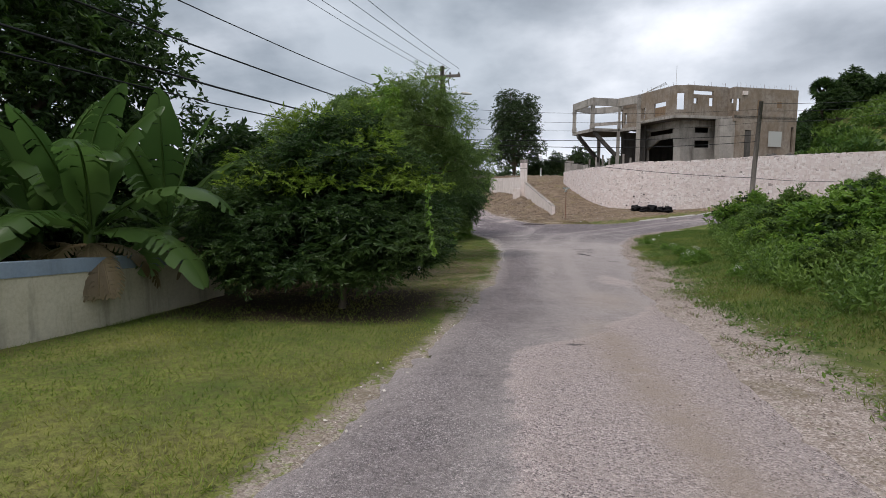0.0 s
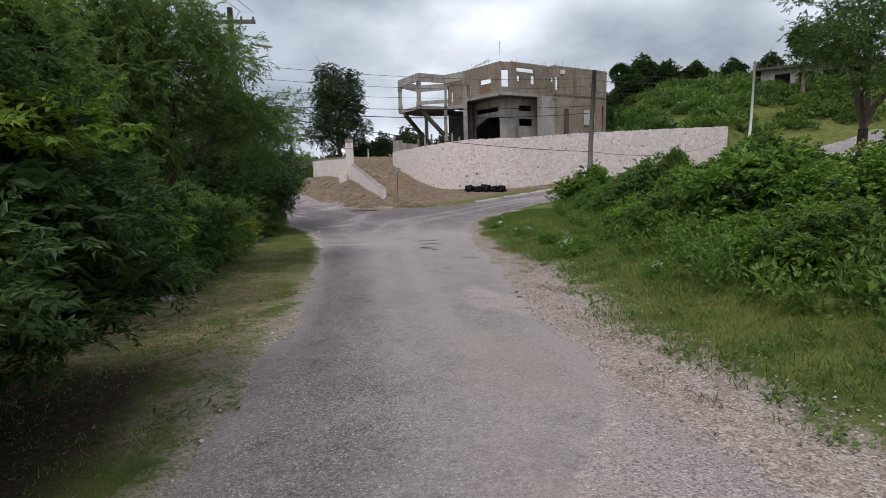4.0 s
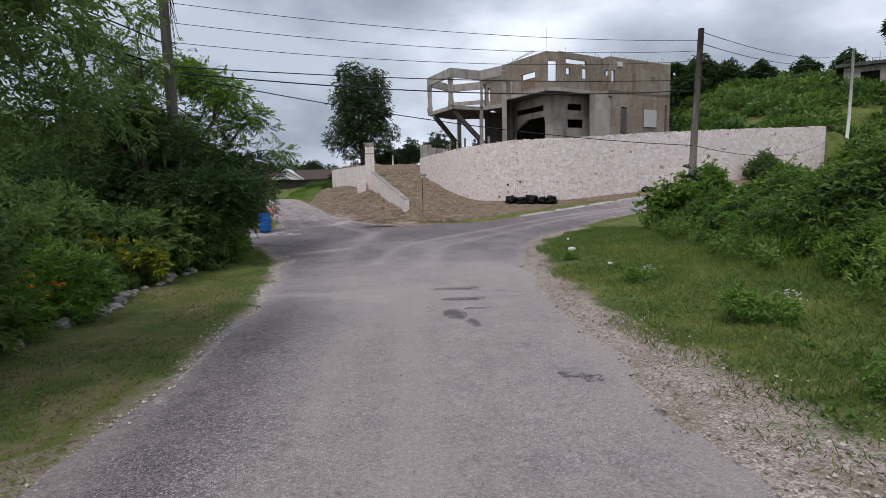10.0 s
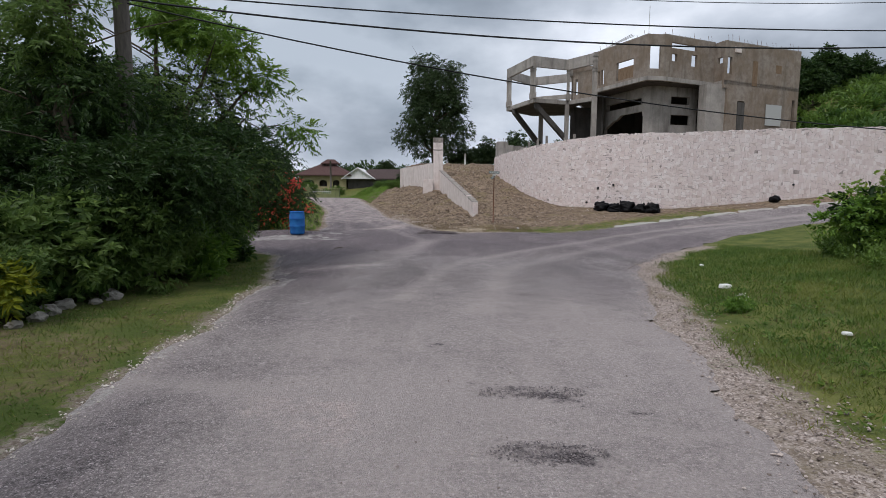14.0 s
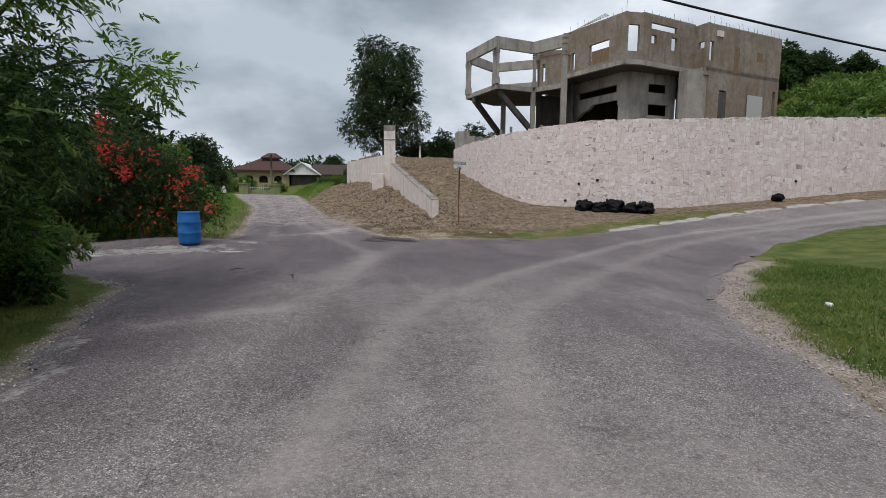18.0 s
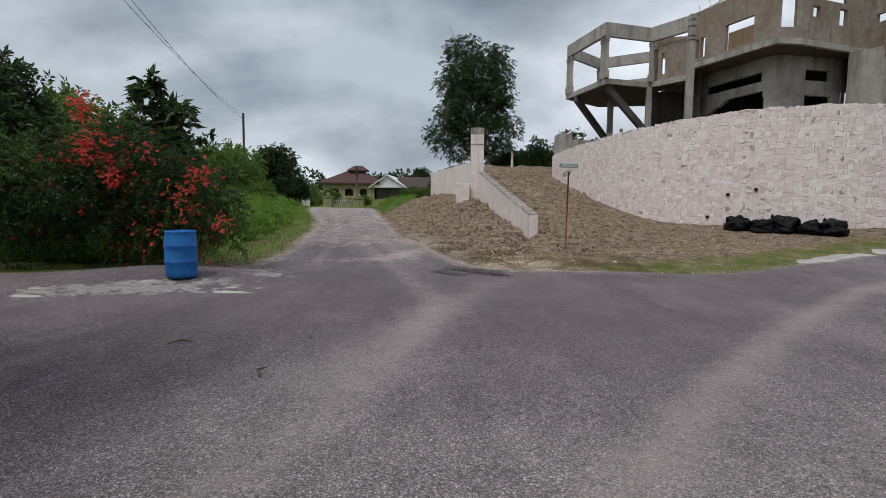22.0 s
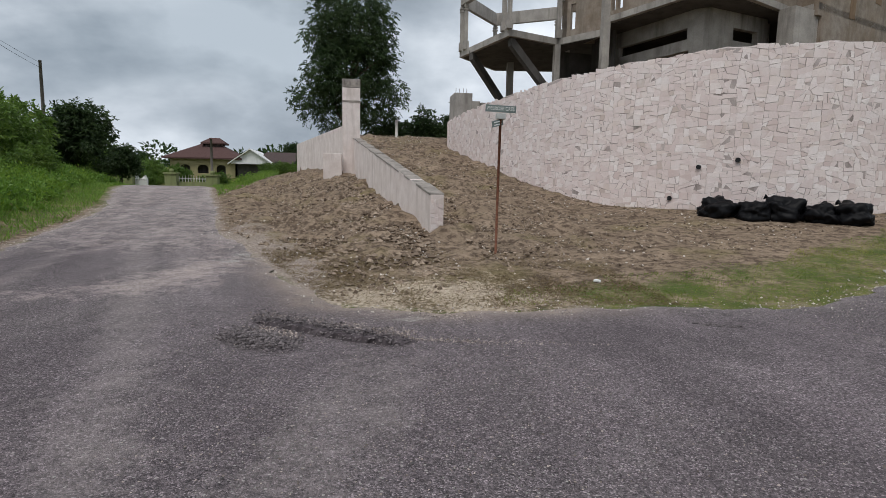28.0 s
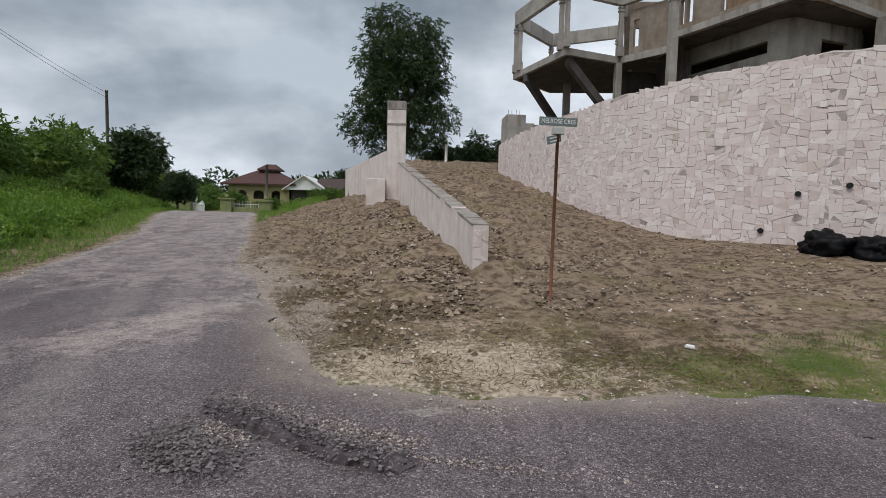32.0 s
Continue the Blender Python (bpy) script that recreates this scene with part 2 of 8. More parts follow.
def ground_material():
    """Grass soil, bare brown earth and pale limestone chips, by three masks on the ground sheet."""
    m = material("earth", (0.12, 0.1, 0.06), 0.95, spec=0.15)
    n = Nodes(m)
    fine = n.noise(14.0, 6, 0.7)
    mid = n.noise(1.3, 6, 0.65)
    big = n.noise(0.25, 4, 0.6)
    grass = n.mix(n.ramp(mid, (0.35, 0.0), (0.65, 1.0)), (0.095, 0.14, 0.026), (0.2, 0.225, 0.05))
    grass = n.mix(n.ramp(big, (0.45, 0.0), (0.7, 0.55)), grass, (0.34, 0.27, 0.11))
    grass = n.mix(n.ramp(fine, (0.38, 0.0), (0.62, 0.75)), grass, (0.075, 0.065, 0.03))
    earth = n.mix(n.ramp(mid, (0.3, 0.0), (0.7, 1.0)), (0.135, 0.096, 0.066), (0.32, 0.24, 0.172))
    earth = n.mix(n.ramp(fine, (0.4, 0.0), (0.75, 0.7)), earth, (0.36, 0.28, 0.205))
    clot = n.noise(5.0, 6, 0.75)
    earth = n.mix(n.ramp(clot, (0.46, 0.0), (0.58, 0.95)), earth, (0.085, 0.059, 0.042))
    grassy = n.noise(0.55, 4, 0.6)
    earth = n.mix(n.ramp(grassy, (0.52, 0.0), (0.72, 0.55)), earth, (0.2, 0.17, 0.07))
    chips = n.cells(60.0, "Color")
    sep = n.node("SeparateColor")
    n.link(chips, sep.inputs[0])
    gravel = n.mix(sep.outputs[0], (0.2, 0.16, 0.14), (0.6, 0.515, 0.47))
    gravel = n.mix(n.ramp(fine, (0.42, 0.0), (0.64, 0.8)), gravel, (0.2, 0.155, 0.12))
    gravel = n.mix(n.ramp(mid, (0.5, 0.0), (0.66, 0.6)), gravel, (0.17, 0.14, 0.085))
    grass = n.mix(n.math("MULTIPLY", n.attribute("lush"), 0.8), grass, n.mix(n.ramp(mid, (0.4, 0.0), (0.62, 1.0)), (0.06, 0.09, 0.02), (0.145, 0.155, 0.045)))
    # dark soil and litter, which also holds the shade under the shrubs
    humus_shade = n.mix(n.ramp(fine, (0.4, 0.0), (0.7, 1.0)), (0.03, 0.022, 0.014), (0.085, 0.06, 0.04))
    thatch = n.mix(n.ramp(fine, (0.35, 0.0), (0.65, 1.0)), (0.34, 0.275, 0.2), (0.62, 0.53, 0.42))
    dirt, chip = n.attribute("dirt"), n.attribute("gravel")
    wob = n.math("MULTIPLY", n.math("SUBTRACT", n.math("ADD", mid, fine), 1.0), 1.3)
    d = n.ramp(n.math("ADD", dirt, wob), (0.3, 0.0), (0.7, 1.0))
    g = n.ramp(n.math("ADD", chip, wob), (0.35, 0.0), (0.65, 1.0))
    earth = n.mix(n.ramp(n.math("ADD", n.attribute("straw"), wob), (0.34, 0.0), (0.7, 0.85)), earth, thatch)
    c = n.mix(g, n.mix(d, grass, earth), gravel)
    c = n.mix(n.ramp(n.math("ADD", n.attribute("humus_shade"), n.math("MULTIPLY", wob, 0.5)), (0.3, 0.0), (0.7, 1.0)), c, humus_shade)
    n.color(c)
    n.bump(n.math("ADD", n.math("MULTIPLY", fine, 0.5), n.math("MULTIPLY", n.cells(60.0), -0.4)), 0.7, 0.04)
    return m


def concrete_material(name, a, b, stain, board=False, scale=1.0):
    m = material(name, a, 0.9, spec=0.2)
    n = Nodes(m)
    mid = n.noise(0.9 * scale, 7, 0.65)
    streak = n.noise(1.6 * scale, 5, 0.6, (1, 1, 0.14))
    fine = n.noise(22.0, 5, 0.7)
    c = n.mix(n.ramp(mid, (0.33, 0.0), (0.68, 1.0)), a, b)
    c = n.mix(n.ramp(streak, (0.5, 0.0), (0.72, 0.75)), c, stain)
    c = n.mix(n.ramp(fine, (0.4, 0.0), (0.8, 0.3)), c, stain)
    n.color(c)
    h = n.math("ADD", fine, n.math("MULTIPLY", mid, 1.5))
    n.bump(h, 0.35, 0.015)
    return m


def stone_material():
    m = material("pale_limestone", (0.55, 0.48, 0.42), 0.9, spec=0.2)
    n = Nodes(m)
    fine, mid = n.noise(18.0, 6, 0.7), n.noise(2.2, 4)
    pick = n.math("FRACT", n.math("ADD", n.island(), n.object_random()), 1.0)
    c = n.ramp(pick, (0.0, (0.61, 0.5, 0.475)), (0.25, (0.73, 0.64, 0.615)), (0.5, (0.67, 0.565, 0.545)), (0.8, (0.8, 0.735, 0.715)), (0.96, (0.7, 0.6, 0.56)), (1.0, (0.52, 0.43, 0.39)))
    c = n.mix(n.ramp(fine, (0.45, 0.0), (0.75, 0.5)), c, (0.54, 0.475, 0.445))
    c = n.mix(n.ramp(mid, (0.5, 0.0), (0.75, 0.5)), c, (0.78, 0.74, 0.72))
    n.color(c)
    n.bump(fine, 0.5, 0.015)
    return m


def bark_material(name, a, b):
    m = material(name, a, 0.95, spec=0.1)
    n = Nodes(m)
    g = n.noise(9.0, 6, 0.7, (1, 1, 0.2))
    n.color(n.mix(n.ramp(g, (0.35, 0.0), (0.65, 1.0)), a, b))
    n.bump(g, 0.8, 0.02)
    return m


def rusty_material(name, a, b, metal=0.4, scale=14.0):
    m = material(name, a, 0.6, metal)
    n = Nodes(m)
    g = n.noise(scale, 5, 0.65)
    n.color(n.mix(n.ramp(g, (0.42, 0.0), (0.62, 1.0)), a, b))
    n.rough(n.ramp(g, (0.3, 0.45), (0.7, 0.85)))
    return m


def pebble_material(name, a, b):
    m = material(name, a, 0.95, spec=0.15)
    n = Nodes(m)
    c = n.mix(n.island(), a, b)
    n.color(n.mix(n.ramp(n.noise(30.0, 3), (0.4, 0.0), (0.7, 0.4)), c, a))
    return m


ASPHALT, EARTH = asphalt_material(), ground_material()
STONE = stone_material()
MORTAR = concrete_material("mortar", (0.34, 0.29, 0.275), (0.54, 0.475, 0.45), (0.14, 0.115, 0.1), scale=2.5)
RENDER_PALE = concrete_material("pale_cement", (0.63, 0.55, 0.515), (0.78, 0.71, 0.68), (0.47, 0.405, 0.37), scale=2.0)
CAP = concrete_material("weathered_cap", (0.22, 0.2, 0.18), (0.4, 0.36, 0.325), (0.1, 0.09, 0.08), scale=3.0)
CONCRETE = concrete_material("grey_concrete", (0.27, 0.252, 0.232), (0.43, 0.4, 0.365), (0.1, 0.09, 0.08))
def weathered_block(name):
    """Rain-streaked raw blockwork: grey cement, brown patches, black runs from the top edges."""
    m = material(name, (0.3, 0.25, 0.2), 0.92, spec=0.15)
    n = Nodes(m)
    patch, mid = n.noise(0.55, 6, 0.62), n.noise(2.4, 6, 0.68)
    run, fine = n.noise(1.5, 6, 0.65, (1, 1, 0.12), 0.6), n.noise(26.0, 4, 0.7)
    c = n.mix(n.ramp(patch, (0.4, 0.0), (0.62, 1.0)), (0.25, 0.198, 0.152), (0.325, 0.285, 0.245))
    c = n.mix(n.ramp(mid, (0.4, 0.0), (0.66, 0.6)), c, (0.165, 0.13, 0.101))
    c = n.mix(n.ramp(run, (0.5, 0.0), (0.74, 0.6)), c, (0.095, 0.078, 0.064))
    c = n.mix(n.ramp(fine, (0.42, 0.0), (0.8, 0.35)), c, (0.14, 0.115, 0.09))
    n.color(c)
    n.bump(n.math("ADD", fine, n.math("MULTIPLY", mid, 1.5)), 0.4, 0.02)
    return m


BLOCKWORK = weathered_block("brown_grey_blockwork")
# near-black: carries the shade of soffits and rooms; also plain dark fittings
DARK_CONCRETE = concrete_material("dark_grey_concrete", (0.07, 0.065, 0.06), (0.12, 0.112, 0.104), (0.04, 0.037, 0.034))
GARDEN_WALL = concrete_material("stained_cream_wall", (0.46, 0.42, 0.31), (0.56, 0.52, 0.41), (0.12, 0.105, 0.08), scale=1.6)
GARDEN_BAND = concrete_material("faded_blue_band", (0.2, 0.26, 0.34), (0.27, 0.33, 0.4), (0.12, 0.14, 0.16))
PLY = bark_material("brown_plywood", (0.16, 0.11, 0.07), (0.24, 0.17, 0.115))
WOOD_POLE = bark_material("grey_wood_pole", (0.11, 0.098, 0.088), (0.2, 0.178, 0.16))
TRUNK = bark_material("bark", (0.07, 0.055, 0.04), (0.16, 0.13, 0.1))
RUST = rusty_material("rusty_steel", (0.13, 0.05, 0.03), (0.22, 0.1, 0.06), 0.3)
GALV = material("galvanised_pipe", (0.5, 0.5, 0.48), 0.5, 0.5)
CABLE = material("black_cable", (0.012, 0.012, 0.013), 0.6)
WHITE_POLE = concrete_material("white_pole", (0.55, 0.55, 0.52), (0.65, 0.64, 0.6), (0.35, 0.34, 0.3))
BARREL = rusty_material("blue_plastic", (0.012, 0.1, 0.34), (0.02, 0.15, 0.42), 0.0, 4.0)
BAG = material("black_plastic_bag", (0.005, 0.005, 0.006), 0.5, spec=0.12)
PEBBLE_PALE = pebble_material("pale_chips", (0.42, 0.37, 0.325), (0.78, 0.72, 0.66))
PEBBLE_VERGE = pebble_material("grey_pink_gravel", (0.14, 0.112, 0.098), (0.6, 0.515, 0.47))
PEBBLE_BROWN = pebble_material("brown_clods", (0.085, 0.06, 0.043), (0.4, 0.315, 0.24))
PEBBLE_GREY = pebble_material("grey_grit", (0.09, 0.085, 0.085), (0.4, 0.38, 0.36))
LEAF_BUSH = leaf_material("bush_leaves", (0.031, 0.066, 0.018), (0.064, 0.133, 0.027), (0.149, 0.236, 0.037))
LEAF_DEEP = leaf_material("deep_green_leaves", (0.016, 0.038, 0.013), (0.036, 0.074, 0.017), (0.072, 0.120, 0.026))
LEAF_LIGHT = leaf_material("light_green_leaves", (0.075, 0.151, 0.026), (0.142, 0.264, 0.038), (0.290, 0.411, 0.051))
LEAF_LIME = leaf_material("yellow_green_leaves", (0.14, 0.18, 0.015), (0.24, 0.27, 0.02), (0.38, 0.36, 0.03))
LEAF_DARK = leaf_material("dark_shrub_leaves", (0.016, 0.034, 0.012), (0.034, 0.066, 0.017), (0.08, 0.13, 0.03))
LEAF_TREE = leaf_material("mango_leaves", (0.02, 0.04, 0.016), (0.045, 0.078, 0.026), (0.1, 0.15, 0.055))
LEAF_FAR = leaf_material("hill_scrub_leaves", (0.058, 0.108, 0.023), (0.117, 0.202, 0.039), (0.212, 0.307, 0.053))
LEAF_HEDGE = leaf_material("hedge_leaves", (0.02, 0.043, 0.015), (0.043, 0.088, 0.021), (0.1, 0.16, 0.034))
LEAF_FEATHER = leaf_material("feathery_leaves", (0.075, 0.130, 0.040), (0.145, 0.230, 0.060), (0.25, 0.34, 0.09), 0.7)
# on the roadside shrubs this yellow-green also stands for lit crown tops
LEAF_BRIGHT = leaf_material("bright_yellow_green_leaves", (0.09, 0.16, 0.02), (0.17, 0.27, 0.03), (0.3, 0.4, 0.045))
LEAF_BANANA = leaf_material("banana_leaves", (0.06, 0.125, 0.03), (0.1, 0.18, 0.045), (0.2, 0.29, 0.1), 0.7, 0.28)
LEAF_DRY = leaf_material("dry_leaves", (0.13, 0.09, 0.045), (0.24, 0.18, 0.1), (0.33, 0.27, 0.17))
PETAL = leaf_material("red_bracts", (0.5, 0.035, 0.03), (0.66, 0.075, 0.06), (0.7, 0.2, 0.1))
PETAL_WHITE = leaf_material("white_petals", (0.55, 0.56, 0.52), (0.7, 0.7, 0.66), (0.75, 0.74, 0.6))
PETAL_ORANGE = leaf_material("orange_petals", (0.6, 0.22, 0.02), (0.65, 0.33, 0.03), (0.7, 0.45, 0.05))
GRASS = leaf_material("grass_blades", (0.07, 0.14, 0.02), (0.16, 0.24, 0.034), (0.38, 0.36, 0.09), patchy=0.75)
GRASS_VERGE = leaf_material("verge_blades", (0.048, 0.1, 0.016), (0.11, 0.18, 0.028), (0.28, 0.28, 0.075), patchy=0.6)
GRASS_TALL = leaf_material("tall_grass_blades", (0.086, 0.172, 0.024), (0.161, 0.287, 0.039), (0.272, 0.381, 0.082))

# ---------------------------------------------------------------- mesh helpers


def ss(a, b, x):
    t = np.clip((np.asarray(x, float) - a) / (b - a), 0, 1)
    return t * t * (3 - 2 * t)


def raw_mesh(name, verts, faces, mat, smooth=False):
    """A mesh from numpy rows: faces all have the same number of corners."""
    verts, faces = np.asarray(verts, np.float32), np.asarray(faces, np.int32)
    me = bpy.data.meshes.new(name)
    me.vertices.add(len(verts))
    me.vertices.foreach_set("co", verts.ravel())
    k = faces.shape[1]
    me.loops.add(faces.size)
    me.loops.foreach_set("vertex_index", faces.ravel())
    me.polygons.add(len(faces))
    me.polygons.foreach_set("loop_start", np.arange(0, faces.size, k, dtype=np.int32))
    me.polygons.foreach_set("use_smooth", np.full(len(faces), smooth))
    me.update(calc_edges=True)
    me.materials.append(mat)
    return me


def mesh_attribute(me, name, values):
    a = me.attributes.new(name, "FLOAT", "POINT")
    a.data.foreach_set("value", np.asarray(values, np.float32))


def part(name, data, parent=None, label="", mat=None, at=None):
    """Links a mesh (or a bmesh, which it ends) as one object under a thing or a part."""
    if isinstance(data, bmesh.types.BMesh):
        me = bpy.data.meshes.new(name)
        data.to_mesh(me)
        data.free()
        data = me
    if mat and not data.materials:
        data.materials.append(mat)
    ob = new(name, data)
    if parent:
        ob.parent = parent
    if at is not None:
        ob.matrix_basis = at
    if label:
        ob["label"] = label
    return ob


def thing(name, place, label, category, group="", kind="", turn=0.0):
    ob = new(name)
    ob.empty_display_size = 0.2
    ob.matrix_basis = pose(*place, 0, 0, turn)
    return tagged(ob, label, category, group, kind)


def smooth(bm, on=True):
    for f in bm.faces:
        f.smooth = on
    return bm


def add_box(bm, lo, hi, m=None):
    vs = [bm.verts.new((x, y, z)) for x in (lo[0], hi[0]) for y in (lo[1], hi[1]) for z in (lo[2], hi[2])]
    for f in ((0, 1, 3, 2), (4, 6, 7, 5), (0, 4, 5, 1), (2, 3, 7, 6), (0, 2, 6, 4), (1, 5, 7, 3)):
        bm.faces.new([vs[i] for i in f])
    if m is not None:
        for v in vs:
            v.co = m @ v.co
    return vs


def box(lo, hi, bevel=0.0, m=None):
    bm = bmesh.new()
    add_box(bm, lo, hi, m)
    if bevel:
        bmesh.ops.bevel(bm, geom=bm.edges[:], offset=bevel, segments=2, affect="EDGES", profile=0.6)
    return bm


def prism(bm, outline, z0, z1):
    """A solid over a plan outline; z0 and z1 may be lists, one height a corner."""
    n = len(outline)
    z0 = z0 if isinstance(z0, (list, tuple)) else [z0] * n
    z1 = z1 if isinstance(z1, (list, tuple)) else [z1] * n
    a = [bm.verts.new((x, y, z)) for (x, y), z in zip(outline, z0)]
    b = [bm.verts.new((x, y, z)) for (x, y), z in zip(outline, z1)]
    bm.faces.new(b)
    bm.faces.new(a[::-1])
    for i in range(n):
        j = (i + 1) % n
        bm.faces.new((a[i], a[j], b[j], b[i]))


def add_tube(bm, points, radii, sides=8, cap=True):
    """A tube along points with a radius for each."""
    rings, up = [], Vector((0.13, 0.21, 1)).normalized()
    pts = [Vector(p) for p in points]
    for i, p in enumerate(pts):
        d = (pts[min(i + 1, len(pts) - 1)] - pts[max(i - 1, 0)]).normalized()
        side = d.cross(up if abs(d.dot(up)) < 0.97 else Vector((1, 0, 0))).normalized()
        other = d.cross(side)
        r = radii[i] if isinstance(radii, (list, tuple)) else radii
        rings.append([bm.verts.new(p + r * (math.cos(a) * side + math.sin(a) * other)) for a in (2 * math.pi * k / sides for k in range(sides))])
    for a, b in zip(rings, rings[1:]):
        for k in range(sides):
            f = bm.faces.new((a[k], a[(k + 1) % sides], b[(k + 1) % sides], b[k]))
            f.smooth = True
    if cap:
        bm.faces.new(rings[0])
        bm.faces.new(rings[-1][::-1])


def tube(points, radii, sides=8):
    bm = bmesh.new()
    add_tube(bm, points, radii, sides)
    return bm


def cable(points_a, points_b, sag, radius=0.012, steps=18):
    a, b = Vector(points_a), Vector(points_b)
    return tube([a.lerp(b, i / steps) - Vector((0, 0, sag * 4 * (i / steps) * (1 - i / steps))) for i in range(steps + 1)], radius, 5)


# ---------------------------------------------------------------- plan
PAVED = [(0.2, -12), (0.5, 4), (0.8, 6.9), (1.6, 12.4), (2.0, 16), (2.3, 19.7), (2.45, 24), (2.5, 29), (1.95, 36), (1.2, 38.8), (0.7, 41), (-0.5, 42.5), (-2.4, 43.7),
         (-8, 45), (-14, 46), (-14, 49.5), (-7, 48.8), (-3, 48.7), (-1.0, 49.6), (-0.4, 52), (-0.6, 55), (-1.3, 58), (-2.0, 62.5), (-2.9, 66), (-6.2, 75), (-12, 95), (-18, 114),
         (-13, 115), (-10.0, 107), (-6, 92), (-2, 76.5), (0.3, 68)]
PAVED += [(2.4, 60), (3.6, 57.5), (4.9, 54), (5.6, 52.2), (7, 51.65), (9.7, 51.7), (12.3, 51.4), (14.7, 52.4), (18.1, 53.6), (24, 56), (35, 58.3), (47, 60.8), (72, 67),
          (74, 61), (47, 55.4), (30, 51.5), (22.5, 49.4), (17.5, 46.4), (13.2, 42.3), (11.3, 39.6), (10.1, 36.8), (8.7, 32), (7.5, 26.5), (6.7, 21.7), (5.5, 16.3), (4.9, 10.2), (4.5, 7), (4.2, 2), (4.0, -12)]
TURF = ([8, 9.5, 11.65, 13.7, 17, 21], [52.8, 53.2, 53.5, 54.2, 55.6, 57.0])
WEED_FOOT = ([2, 10, 17, 19, 22, 35, 40], [7.2, 7.7, 8.5, 9.2, 10.2, 14.5, 16.6])
WALL_LINE = [(10.9, 75), (11.3, 70), (12.2, 65.5), (13.5, 62.4), (15.6, 60.2), (17.4, 58.9), (20.5, 58.1), (27, 59.2), (35, 60.9), (47.2, 63.4)]
RAMP_LINE = [(8.05, 57.9), (6.0, 72.2), (1.7, 89)]


def polygon_distance(px, py, outline):
    """Signed distance to a closed outline: below zero inside."""
    px, py = np.asarray(px, float), np.asarray(py, float)
    best = np.full(px.shape, 1e9)
    inside = np.zeros(px.shape, bool)
    for (ax, ay), (bx, by) in zip(outline, outline[1:] + outline[:1]):
        dx, dy = bx - ax, by - ay
        u = np.clip(((px - ax) * dx + (py - ay) * dy) / (dx * dx + dy * dy), 0, 1)
        best = np.minimum(best, np.hypot(px - ax - u * dx, py - ay - u * dy))
        cross = (ay > py) != (by > py)
        with np.errstate(divide="ignore", invalid="ignore"):
            xs = ax + (py - ay) * dx / (dy if dy else 1e-9)
        inside ^= cross & (px < xs)
    return np.where(inside, -best, best)


PLATEAU = WALL_LINE + [(52, 64.5), (60, 80), (60, 110), (11, 110)]
BASE_Y = [-60, -12, 0, 4, 11, 20, 29, 38, 51, 56, 60, 68, 74, 79, 90, 108, 135, 200]
BASE_Z = [3.0, 0.9, 0.3, 0.1, -0.34, -0.82, -1.25, -1.47, -1.63, -1.55, -1.38, -0.88, -0.53, -0.46, -0.7, -1.1, -1.2, -1.0]


def road_distance(x, y):
    return polygon_distance(x, y, PAVED)


